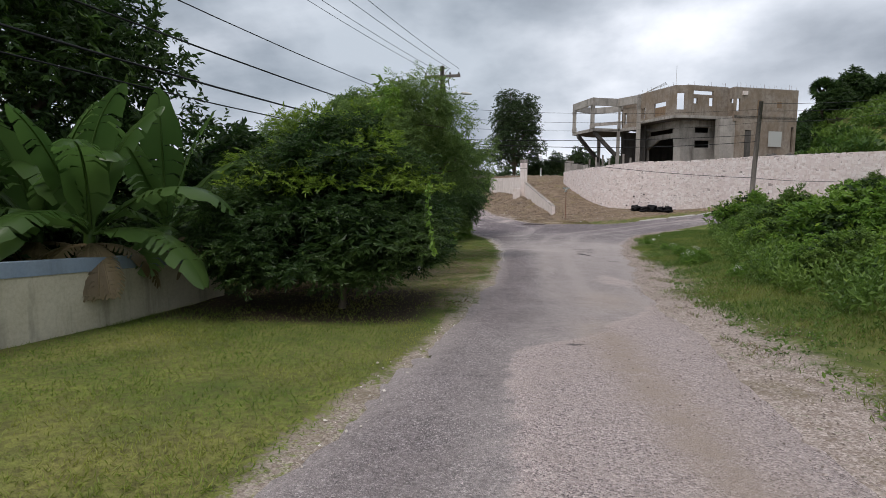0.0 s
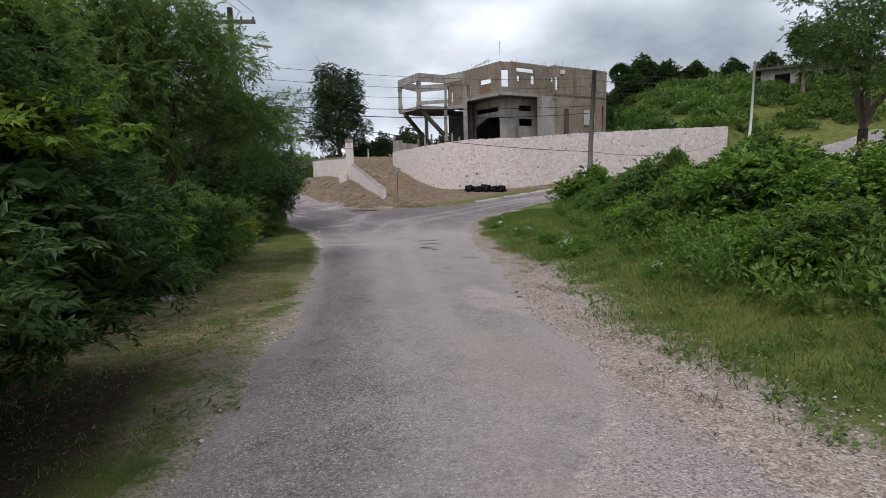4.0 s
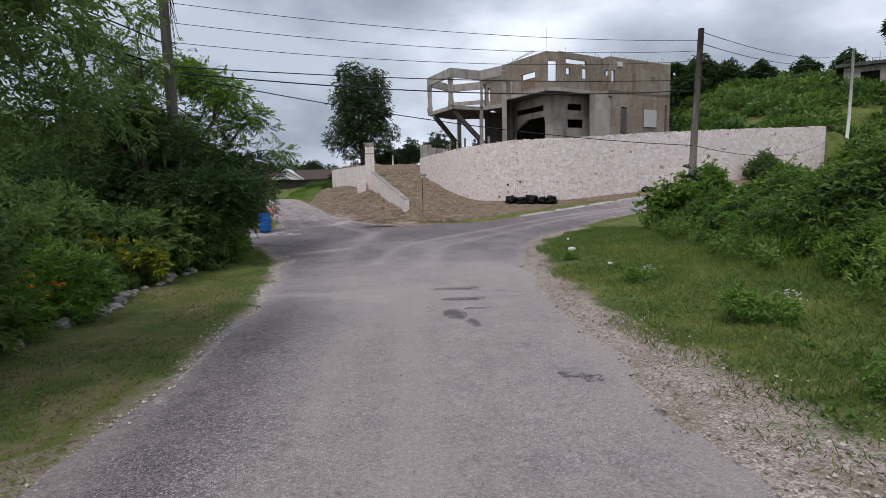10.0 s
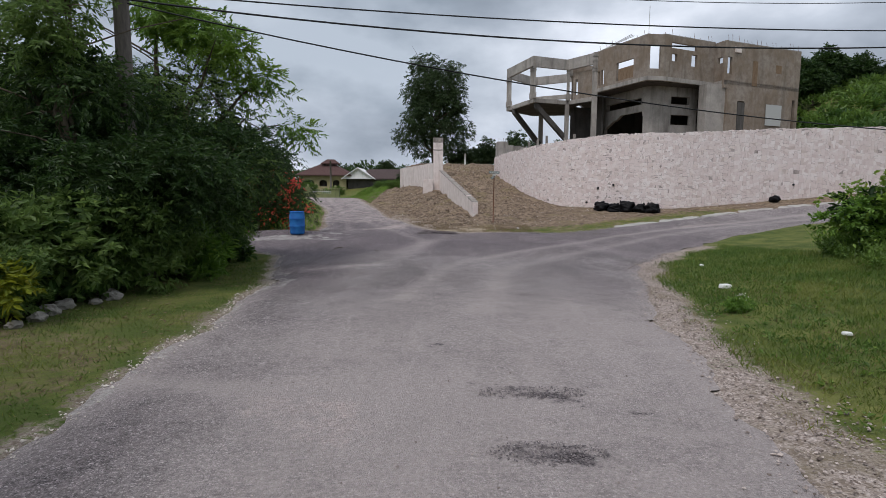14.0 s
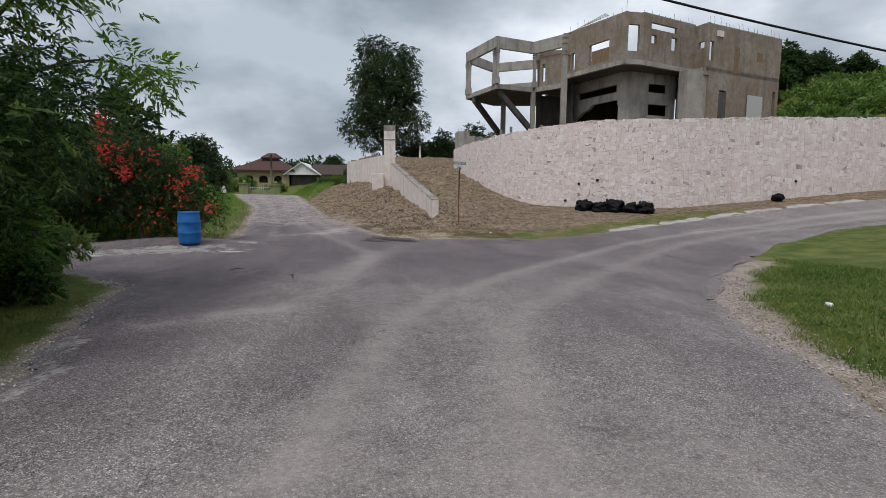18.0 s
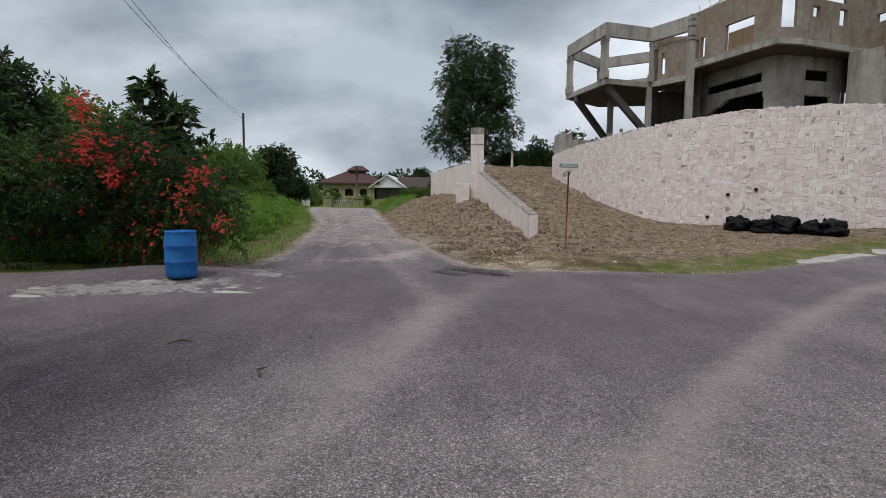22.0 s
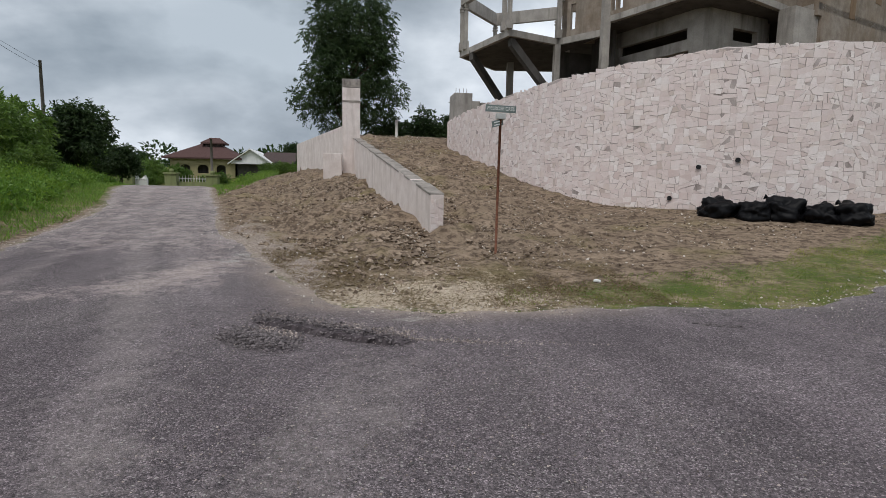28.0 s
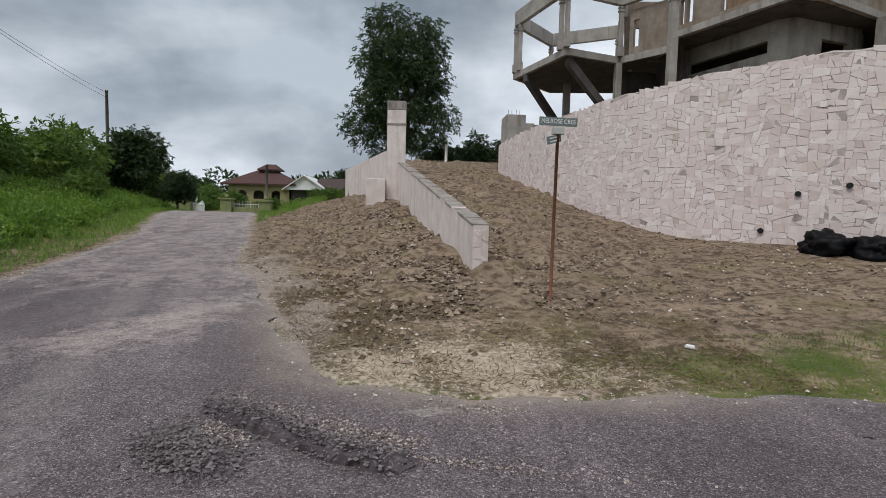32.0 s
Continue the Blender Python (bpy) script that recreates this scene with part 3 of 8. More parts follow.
def ground(x, y, d=None):
    """Height of the ground at plan places (numpy arrays)."""
    x, y = np.asarray(x, float), np.asarray(y, float)
    d = road_distance(x, y) if d is None else d
    z = np.interp(y, BASE_Y, BASE_Z)
    z = z + 0.052 * np.clip(np.minimum(x, 60) - 11, 0, None) * ss(40, 50, y) + 0.06 * np.clip(np.minimum(y, 60) - 52, 0, None) * ss(5, 9, x)
    out = np.clip(d, 0, None)
    # the grassy bank on the inner side of the bend, and the bushy slope behind it
    z = z + ss(5.5, 8, x) * (1 - ss(44, 52, y)) * (0.1 * np.clip(out - 0.8, 0, 5) + 0.05 * np.clip(out - 6, 0, 30))
    # the verge on the other side, and the bank beyond the barrel
    z = z + (1 - ss(-1, 1.5, x)) * ss(50, 56, y) * (0.2 * np.clip(out - 1.2, 0, 14))
    z = z + (1 - ss(-1, 1.5, x)) * (1 - ss(44, 52, y)) * ss(12, 18, y) * 0.03 * np.clip(out - 1, 0, 6)
    # earth heaped against the ramp wall, and the ramp
    xw = np.interp(y, [p[1] for p in RAMP_LINE], [p[0] for p in RAMP_LINE])
    foot = np.interp(y, [52, 56, 58, 65, 72, 80, 89, 110], [-1.62, -1.42, -1.15, -0.4, 0.4, 0.75, 0.6, 0.3])
    wide = np.interp(y, [54, 60, 80], [3.5, 3.6, 5.5])
    bank = np.maximum(foot - z, 0) * ss(0, 1, (x - xw + wide) / wide) * ss(52, 57, y) * (1 - ss(30, 48, x)) * ss(-0.1, 0.5, out)
    ramp = np.interp(y, [54, 58, 72, 82, 90, 105], [-1.6, -1.25, 1.5, 3.1, 3.0, 0.5])
    w_ramp = ss(0.05, 0.25, x - xw) * ss(56, 59, y) * (1 - ss(11.5, 15.5, x - np.clip(72 - y, 0, 20) * 0.06))
    z = np.where(x > xw, z, z + bank)
    z = z + np.maximum(ramp - z, 0) * w_ramp * ss(0, 1.5, out + (x > xw))
    z = z + 0.28 * np.exp(-(((x + 1.2) / 2.6) ** 2 + ((y - 48.6) / 1.5) ** 2))
    # the terrace behind the stone wall
    pl = -polygon_distance(x, y, PLATEAU)
    z = np.where((pl > 0.62) & (y < 75.5), np.maximum(z, np.interp(x, [11, 14, 20, 27, 47], [2.9, 3.15, 3.45, 3.9, 4.7])), z)
    z = np.where(y >= 75.5, z + np.maximum(np.interp(x, [11, 20, 30], [3.0, 3.4, 4.2]) - z, 0) * ss(10, 14, x) * ss(75.5, 77, y) * (1 - ss(92, 112, y - 0.6 * np.clip(x - 20, 0, 100))), z)
    # the hill
    h = 0.6 * (x - 42) + 0.8 * (y - 66)
    z = z + ss(0, 62, h) * 13.0 * ss(-8, 6, x - 40 - 0.43 * (y - 66))
    return z


def rest_on(x, y, lift=0.0):
    return float(ground(np.array([x]), np.array([y]))[0]) + lift


# ---------------------------------------------------------------- ground and road
def spread(lo, hi, fine_lo, fine_hi, fine, coarse):
    a = list(np.arange(fine_lo, fine_hi + 1e-6, fine))
    s, v = fine, fine_lo
    while v > lo:
        s = min(s * 1.25, coarse)
        v -= s
        a.insert(0, v)
    s, v = fine, a[-1]
    while v < hi:
        s = min(s * 1.25, coarse)
        v += s
        a.append(v)
    return np.array(a)


def build_ground():
    xs, ys = spread(-1500, 1500, -8, 28, 0.25, 120), spread(-900, 2200, 0, 76, 0.25, 120)
    X, Y = np.meshgrid(xs, ys, indexing="ij")
    x, y = X.ravel(), Y.ravel()
    d = road_distance(x, y)
    z = ground(x, y, d)
    rough = np.array([noise.noise((a * 0.9, b * 0.9, 0.0)) + 0.6 * noise.noise((a * 2.3, b * 2.3, 3.0)) + 0.45 * noise.noise((a * 6.1, b * 6.1, 1.0)) for a, b in zip(x, y)])
    dirt = (1 - ss(84, 90, y) * (1 - 0.8 * (1 - ss(104, 112, y)) * ss(-8, -5, x))) * ss(50.6, 51.4, y) * ss(-0.4, 0.2, d) * ss(-7, -2, x - 0.1 * (75 - y)) * (1 - ss(34, 50, x)) * (1 - ss(8.2, 9.4, x) * (1 - ss(20, 24, x)) * (1 - ss(-0.9, 0.5, y - np.interp(x, *TURF))) * 0.56)
    dirt = np.maximum(dirt, (1 - ss(-1.2, 0.2, x)) * ss(-9, -7, x) * ss(12, 15, y) * (1 - ss(34, 44, y)) * 0.45 * ss(0.6, 2.2, d))
    dirt = np.maximum(dirt, (0.5 - 0.16 * ss(21, 26, y)) * ss(12.6, 14, y) * (1 - ss(31, 36, y)) * ss(0.1, 0.5, d) * (x < 3) * ss(-5, -3.5, x))
    heap = ss(0.2, 1.5, d) * ss(53, 58, y) * (1 - ss(10, 14, x)) * ss(-6, 0, x)
    z = z + np.clip(d, 0, 0.6) * 0.05 * rough + heap * 0.22 * rough - 0.1 * (1 - ss(-0.6, 0.1, d))
    side = x > 4
    gravel = np.where(side & (y < 44), (1 - ss(0.25 * np.interp(y, [20, 29], [1.9, 0.95]), np.interp(y, [20, 29], [1.9, 0.95]), d)) * 0.8, (1 - ss(0.05, 0.45, d)) * 0.6)
    gravel = np.where((x < 3) & (y > 14) & (y < 23), np.maximum(gravel, 0.46 * (1 - ss(0.3, 1.1, d))), gravel)
    gravel = np.where((y > 51) & (x > 2.5) & (x < 9), (1 - ss(0.4, 2.2, d)) * 0.62 * (1 - 0.7 * ss(5.2, 6.2, x)), gravel)
    gravel = np.where((y > 44) & (x > 9), 0.25 * (1 - ss(0.2, 0.8, d)), gravel)
    n, k = len(xs), len(ys)
    i, j = np.meshgrid(np.arange(n - 1), np.arange(k - 1), indexing="ij")
    a = (i * k + j).ravel()
    me = raw_mesh("ground", np.c_[x, y, z], np.c_[a, a + k, a + k + 1, a + 1], EARTH, True)
    mesh_attribute(me, "dirt", dirt)
    mesh_attribute(me, "gravel", gravel)
    mesh_attribute(me, "lush", np.maximum(ss(3, 5, x), ss(9, 13, y)) * np.where(y < 50, 1.0, 0.75))
    # dark soil mask, laid where hedge and trees shade the ground
    mesh_attribute(me, "humus_shade", 0.34 * ss(17, 20, y) * (1 - ss(32, 40, y)) * (x < 3) * (x > -1) + 0.6 * ss(18, 20, y) * (1 - ss(40, 44, y)) * (1 - ss(-0.9, 0.1, x)) * (x > -3.5) + 0.9 * ss(11.6, 12.6, y) * (1 - ss(15.2, 17, y)) * (1 - ss(0.6, 1.6, x)) * (x > -3.5))
    mesh_attribute(me, "straw", 0.78 * np.exp(-(((x - 6.8) / 2.6) ** 2 + ((y - 52.4) / 1.5) ** 2)))
    tagged(new("ground", me), "grassy verge with bare brown earth and limestone chips", "ground", kind="structure")


def build_road():
    c = 0.15
    xs, ys = np.arange(-15, 76, c), np.arange(-13, 116, c)
    X, Y = np.meshgrid(xs, ys, indexing="ij")
    def dist(x, y):
        return road_distance(x, y) + 0.14 * np.sin(x * 2.1 + np.sin(y * 1.3)) * np.sin(y * 1.7 + 0.8 * np.sin(x * 2.9)) + 0.07 * np.sin(x * 6.3 + y * 4.1) * np.sin(y * 7.7 - x * 2.0)
    D = dist(X, Y)
    keep = (D[:-1, :-1] < 0) | (D[1:, :-1] < 0) | (D[:-1, 1:] < 0) | (D[1:, 1:] < 0)
    used = np.zeros(X.shape, bool)
    for a, b in ((0, 0), (1, 0), (0, 1), (1, 1)):
        used[a:a + keep.shape[0], b:b + keep.shape[1]] |= keep
    idx = -np.ones(X.shape, int)
    idx[used] = np.arange(used.sum())
    x, y = X[used].copy(), Y[used].copy()
    for _ in range(4):
        d = dist(x, y)
        e = 0.01
        gx, gy = (dist(x + e, y) - d) / e, (dist(x, y + e) - d) / e
        g = np.maximum(gx * gx + gy * gy, 0.3)
        move = np.clip(d, 0, 0.12)
        x, y = x - move * gx / g, y - move * gy / g
    d0 = road_distance(x, y)
    z = ground(x, y, np.minimum(d0, 0)) + 0.035 * ss(0.02, 0.35, -dist(x, y)) - 0.012
    z += 0.012 * np.sin(x * 0.9 + 0.3 * y) * np.sin(y * 0.6)
    i, j = np.nonzero(keep)
    f = np.c_[idx[i, j], idx[i + 1, j], idx[i + 1, j + 1], idx[i, j + 1]]
    def turn(a, b, e):
        return (x[f[:, b]] - x[f[:, a]]) * (y[f[:, e]] - y[f[:, a]]) - (y[f[:, b]] - y[f[:, a]]) * (x[f[:, e]] - x[f[:, a]])
    f = f[np.minimum.reduce([turn(0, 1, 2), turn(0, 2, 3), turn(1, 2, 3), turn(0, 1, 3)]) > -0.0004]
    me = raw_mesh("road", np.c_[x, y, z], f, ASPHALT, True)
    def track(points, wide):
        d = np.full(x.shape, 1e9)
        for (ax, ay), (bx, by) in zip(points, points[1:]):
            u = np.clip(((x - ax) * (bx - ax) + (y - ay) * (by - ay)) / ((bx - ax) ** 2 + (by - ay) ** 2), 0, 1)
            d = np.minimum(d, np.hypot(x - ax - u * (bx - ax), y - ay - u * (by - ay)))
        return np.exp(-(d / wide) ** 2)

    def spot(cx, cy, sx, sy, a=0.0):
        px, py = x - cx, y - cy - a * (x - cx)
        return np.exp(-((px / sx) ** 2 + (py / sy) ** 2))
    # the old surface ends along a broken line; beyond it the gravel lies bare
    edge = np.interp(y, [-12, 4, 9.8, 10.5, 11.1, 11.5, 12.0, 12.6, 13.1, 14.6], [2.1, 2.35, 2.45, 2.48, 3.0, 3.6, 3.85, 4.15, 4.6, 5.4])
    strip = ss(-0.35, 0.25, x - edge) * (1 - ss(14.0, 15.6, y)) * 0.95 + 0.25 * (1 - ss(0.0, 0.5, -d0)) * (x > 3.5) * (y < 44)
    strip = np.maximum(strip, 0.62 * spot(5.3, 17.8, 0.8, 1.8))
    strip = np.maximum(strip, 0.42 * spot(4.2, 29.4, 0.7, 0.7) + 0.42 * spot(4.7, 28.5, 0.8, 0.6))
    strip = np.maximum(strip, 0.55 * spot(3.4, 55.2, 1.1, 2.6) + 0.4 * spot(1.6, 52.8, 2.2, 1.2, 0.3))
    strip = np.maximum(strip, 0.46 * ss(53.5, 58, y) * (x < 6))
    strip = np.maximum(strip, 0.5 * ss(15, 18, x) * spot(17.5, 50.8, 4.5, 1.6, 0.45))
    bend = [(4.9, 34), (5.75, 38.5), (6.5, 39.9), (8.05, 42.1), (10.5, 45.2), (13.5, 48.2), (18, 50.8), (25, 53.3), (36, 56)]
    left = x - np.interp(y, [-12, 4, 12, 20, 30, 38], [0.3, 0.5, 1.6, 2.35, 2.5, 1.6])
    worn = (0.28 + 0.14 * (1 - ss(10, 15, y))) * (1 - ss(31, 38, y)) + 0.4 * ss(0.7, 1.6, left) * (1 - ss(9, 15, y)) + 0.5 * ss(1.0, 2.0, left) * ss(9, 15, y) * (1 - ss(24, 30, y)) + 0.42 * ss(0.8, 2.2, left) * ss(24, 28, y) * (1 - ss(31, 36, y))
    worn += 0.75 * track([(4.2, 15.2), (4.3, 17.0), (4.42, 18.6), (4.6, 21.1), (5.0, 25.2), (5.3, 28.0)], 0.13) + 0.3 * track([(3.4, 15), (3.7, 20), (4.2, 26)], 0.22)
    worn += 0.5 * spot(4.9, 29.1, 1.5, 1.0) + 0.55 * track([(2.5, 29.6), (4.7, 29.3)], 0.22) + 0.4 * spot(7.6, 32.6, 1.0, 2.6, 0.3) + 0.3 * spot(3.6, 31.0, 1.2, 0.8)
    worn += 0.5 * track(bend, 0.3) + 0.42 * track([(a + 1.3, b - 1.0) for a, b in bend], 0.35) + 0.22 * track([(a + 0.6, b - 0.5) for a, b in bend], 1.1)
    worn += 0.45 * track([(2.4, 38.0), (3.9, 39.0), (4.4, 40.9), (4.9, 43.5), (5.0, 46.5), (4.0, 50), (2.6, 54), (0.6, 60)], 0.34) + 0.4 * spot(3.6, 38.9, 1.1, 0.3, 0.15)
    worn += 0.4 * track([(4.0, 42), (5.4, 46.0), (6.2, 49.6)], 0.5) + 0.4 * track([(1.2, 52), (0.0, 58), (-1.2, 64), (-4.5, 75)], 0.3) + 0.4 * track([(3.2, 54.5), (1.6, 60), (-0.4, 68)], 0.3)
    worn += 0.35 * (1 - ss(0.1, 0.5, -d0)) + 0.3 * ss(20, 30, x) + 0.3 * ss(62, 72, y)
    tar = (0.5 + 0.3 * ss(12, 17, y)) * (1 - ss(0.6, 1.5, left)) * (1 - ss(25, 31, y)) + 0.55 * (1 - ss(0.8, 2.0, left)) * ss(33, 36, y) * (1 - ss(43, 46, y))
    tar += 0.7 * spot(2.6, 37.6, 0.9, 1.2) + 0.42 * spot(5.5, 47.0, 4.2, 2.8) + 0.4 * spot(9.5, 49.6, 3.5, 1.4) + 0.35 * spot(8.9, 35.5, 0.5, 3.0, 0.2) + 0.6 * track([(5.0, 53.0), (5.4, 51.7), (6.4, 50.9), (8.5, 50.4)], 0.45)
    tar += 0.78 * ss(38, 44, y) * (1 - 0.6 * ss(14, 20, x)) * (1 - 0.5 * ss(56, 62, y)) + 0.3 * track([(0.6, 55), (-0.8, 62), (-3.2, 72)], 0.5)
    pit = 0.0 * x
    for cx, cy, sx, sy, a, k in ((6.3, 29.35, 0.65, 0.2, -0.35, 0.72), (7.0, 28.9, 0.5, 0.16, -0.3, 0.62), (6.2, 28.15, 0.5, 0.22, -0.2, 0.74), (6.35, 27.2, 0.4, 0.16, -0.2, 0.58), (5.82, 26.8, 0.2, 0.42, 0, 0.9), (5.95, 26.15, 0.1, 0.4, 0.25, 0.8), (6.4, 23.5, 0.4, 0.22, -0.9, 0.66), (5.75, 28.75, 0.5, 0.08, 0, 0.6), (5.5, 30.9, 0.2, 0.2, 0, 0.6),
                                (5.05, 40.75, 0.16, 0.1, 0, 0.7), (4.9, 50.45, 0.26, 0.26, -0.4, 0.8), (3.3, 11.0, 0.35, 0.07, 0.35, 0.55), (10.2, 50.6, 0.3, 0.1, -0.4, 0.65), (9.3, 47.6, 0.3, 0.1, 0.2, 0.5)):
        pit = np.maximum(pit, k * spot(cx, cy, sx, sy, a))
    sand = 0.85 * np.exp(-(((x - 3.75) / 0.3) ** 2)) * ss(6, 7, y) * (1 - ss(11, 13.5, y)) + 0.5 * np.exp(-(((x - 4.5) / 0.6) ** 2 + ((y - 14.6) / 1.2) ** 2))
    sand = sand + 0.75 * np.exp(-(np.minimum(d0, 0) / 0.45) ** 2) * (y > 50.6) * ss(3.2, 4.6, x) * (1 - ss(8.6, 10.5, x))
    crust = 0.62 * np.exp(-((d0 + 0.06) / 0.12) ** 2) * (x < 4) * ss(21, 25, y) * (1 - ss(36, 39, y))
    for cx, cy, sx, sy, a, k in ((-0.9, 46.8, 3.0, 1.0, 0.25, 0.74), (1.1, 48.6, 0.6, 0.5, 0.2, 0.7), (0.7, 49.2, 0.9, 0.4, 0.4, 0.6), (3.8, 56.0, 0.6, 1.4, -0.3, 0.55), (6.7, 51.2, 0.9, 0.22, -0.1, 0.5), (2.35, 31.8, 0.2, 1.6, 0, 0.6), (2.3, 35.8, 0.45, 0.9, 0, 0.66), (1.75, 37.2, 0.5, 0.5, 0, 0.6),
                                (3.9, 39.0, 1.0, 0.22, 0.2, 0.42), (-0.2, 52.9, 0.35, 1.2, -0.2, 0.55), (16.0, 52.9, 2.4, 0.35, 0.36, 0.75), (22.0, 55.0, 3.5, 0.4, 0.38, 0.75), (5.0, 54.0, 0.4, 1.2, -0.4, 0.5), (7.3, 50.3, 0.9, 0.07, -0.2, 0.5), (5.6, 50.95, 0.7, 0.1, -0.6, 0.5)):
        crust = np.maximum(crust, k * spot(cx, cy, sx, sy, a))
    mesh_attribute(me, "strip", np.clip(strip, 0, 1))
    mesh_attribute(me, "tar", np.clip(tar, 0, 1))
    mesh_attribute(me, "pit", pit)
    mesh_attribute(me, "crust", crust)
    mesh_attribute(me, "worn", np.clip(worn, 0, 1.1))
    mesh_attribute(me, "sand", np.clip(sand, 0, 1))
    tagged(new("road", me), "worn grey asphalt road with loose chippings", "road", kind="structure")


build_ground()
build_road()

# ---------------------------------------------------------------- the stone wall and the ramp walls
def curve_line(pts, step=0.25):
    """A smooth plan line through the points, at even steps."""
    p = [np.array(v, float) for v in pts]
    p = [2 * p[0] - p[1]] + p + [2 * p[-1] - p[-2]]
    out = []
    for a, b, c, d in zip(p, p[1:], p[2:], p[3:]):
        for t in np.linspace(0, 1, 24, endpoint=False):
            out.append(0.5 * (2 * b + (c - a) * t + (2 * a - 5 * b + 4 * c - d) * t * t + (3 * b - a - 3 * c + d) * t ** 3))
    out.append(p[-2])
    out = np.array(out)
    s = np.r_[0, np.cumsum(np.hypot(*np.diff(out, axis=0).T))]
    n = int(s[-1] / step)
    q = np.linspace(0, s[-1], n + 1)
    return np.c_[np.interp(q, s, out[:, 0]), np.interp(q, s, out[:, 1])], q


class Face:
    """A wall face along a plan line: places from a run s, a height z and a distance out of the face."""

    def __init__(self, pts, tops):
        self.line, self.s = curve_line(pts)
        d = np.gradient(self.line, axis=0)
        d /= np.linalg.norm(d, axis=1)[:, None]
        self.out = np.c_[d[:, 1], -d[:, 0]]
        knots = [self.s[np.argmin(np.hypot(*(self.line - np.array(p)).T))] for p in pts]
        self.top = np.interp(self.s, knots, tops)

    def at(self, s, z, o=0.0):
        x, y = np.interp(s, self.s, self.line[:, 0]), np.interp(s, self.s, self.line[:, 1])
        nx, ny = np.interp(s, self.s, self.out[:, 0]), np.interp(s, self.s, self.out[:, 1])
        return (x + nx * o, y + ny * o, z)

    def height(self, s):
        return np.interp(s, self.s, self.top)


def wall_body(face, thick, low):
    """The solid core behind a face, with an uneven top."""
    bm = bmesh.new()
    rows = []
    for s in face.s:
        top = face.height(s) + 0.03 * math.sin(s * 2.3) + 0.02 * math.sin(s * 7.1)
        z0 = low(*face.at(s, 0)[:2])
        rows.append([bm.verts.new(face.at(s, z0, 0)), bm.verts.new(face.at(s, top - 0.06, 0)), bm.verts.new(face.at(s, top, -0.1)), bm.verts.new(face.at(s, top - 0.02, -thick)), bm.verts.new(face.at(s, z0, -thick))])
    for a, b in zip(rows, rows[1:]):
        for k in range(4):
            bm.faces.new((a[k], b[k], b[k + 1], a[k + 1]))
    bm.faces.new(rows[0])
    bm.faces.new(rows[-1][::-1])
    return bm


def clip_polygon(poly, mid, way):
    """The part of a convex outline on the near side of the line through mid across way."""
    out = []
    side = (poly - mid) @ way
    for k in range(len(poly)):
        a, b, sa, sb = poly[k - 1], poly[k], side[k - 1], side[k]
        if (sa < 0) != (sb < 0):
            out.append(a + (b - a) * sa / (sa - sb))
        if sb < 0:
            out.append(b)
    return np.array(out)


def split_stone(poly, size, r, out):
    """Cuts an outline in two, nearly square to its longer side, until the pieces are stone-sized."""
    lo, hi = poly.min(0), poly.max(0)
    w, h = hi - lo
    if (w < size * 1.55 and h < size * 1.2) and (w * h < size * size * r.uniform(0.75, 1.7)):
        out.append(poly)
        return
    wide = w * 0.85 > h if r.random() < 0.86 else w <= h
    a = r.normal() * 0.24 + (0.0 if wide else math.pi / 2)
    way = np.array([math.cos(a), math.sin(a)])
    mid = (lo + hi) / 2 + (hi - lo) * r.uniform(-0.17, 0.17, 2)
    for side in (way, -way):
        p = clip_polygon(poly, mid, side)
        if len(p) > 2:
            split_stone(p, size, r, out)


def stone_shapes(face, s0, s1, low, size, seed):
    """Outlines of roughly squared flat stones (runs and heights) laid in short uneven courses."""
    r = np.random.default_rng(seed)
    zmin = min(low(*face.at(s, 0)[:2]) for s in np.linspace(s0, s1, 20)) - 0.1
    zmax = max(face.height(s) for s in np.linspace(s0, s1, 20)) + 0.3
    bw, bh = min(size * 5.5, (s1 - s0)), size * 3.4
    ni, nj = max(int((s1 - s0) / bw), 1), int((zmax - zmin) / bh) + 1
    bw = (s1 - s0) / ni
    i, j = np.meshgrid(np.arange(2 * ni + 1), np.arange(nj + 1), indexing="ij")
    G = np.stack([s0 + bw * 0.5 * i, zmin + bh * j + 0.0 * i], -1)
    G[1:-1] += r.uniform(-0.3, 0.3, (2 * ni - 1, nj + 1, 2)) * np.array([size * 0.9, size * 1.3])
    out = []
    for j in range(nj):
        k = 0
        while k < 2 * ni:
            m = min(k + (1 if (k == 0 and j % 2) else 2), 2 * ni)
            low_edge, top_edge = [G[q, j] for q in range(k, m + 1)], [G[q, j + 1] for q in range(m, k - 1, -1)]
            for q in range(len(low_edge) - 1):
                split_stone(np.array([low_edge[q], low_edge[q + 1], top_edge[-q - 2], top_edge[-q - 1]]), size, r, out)
            k = m
    return out, r


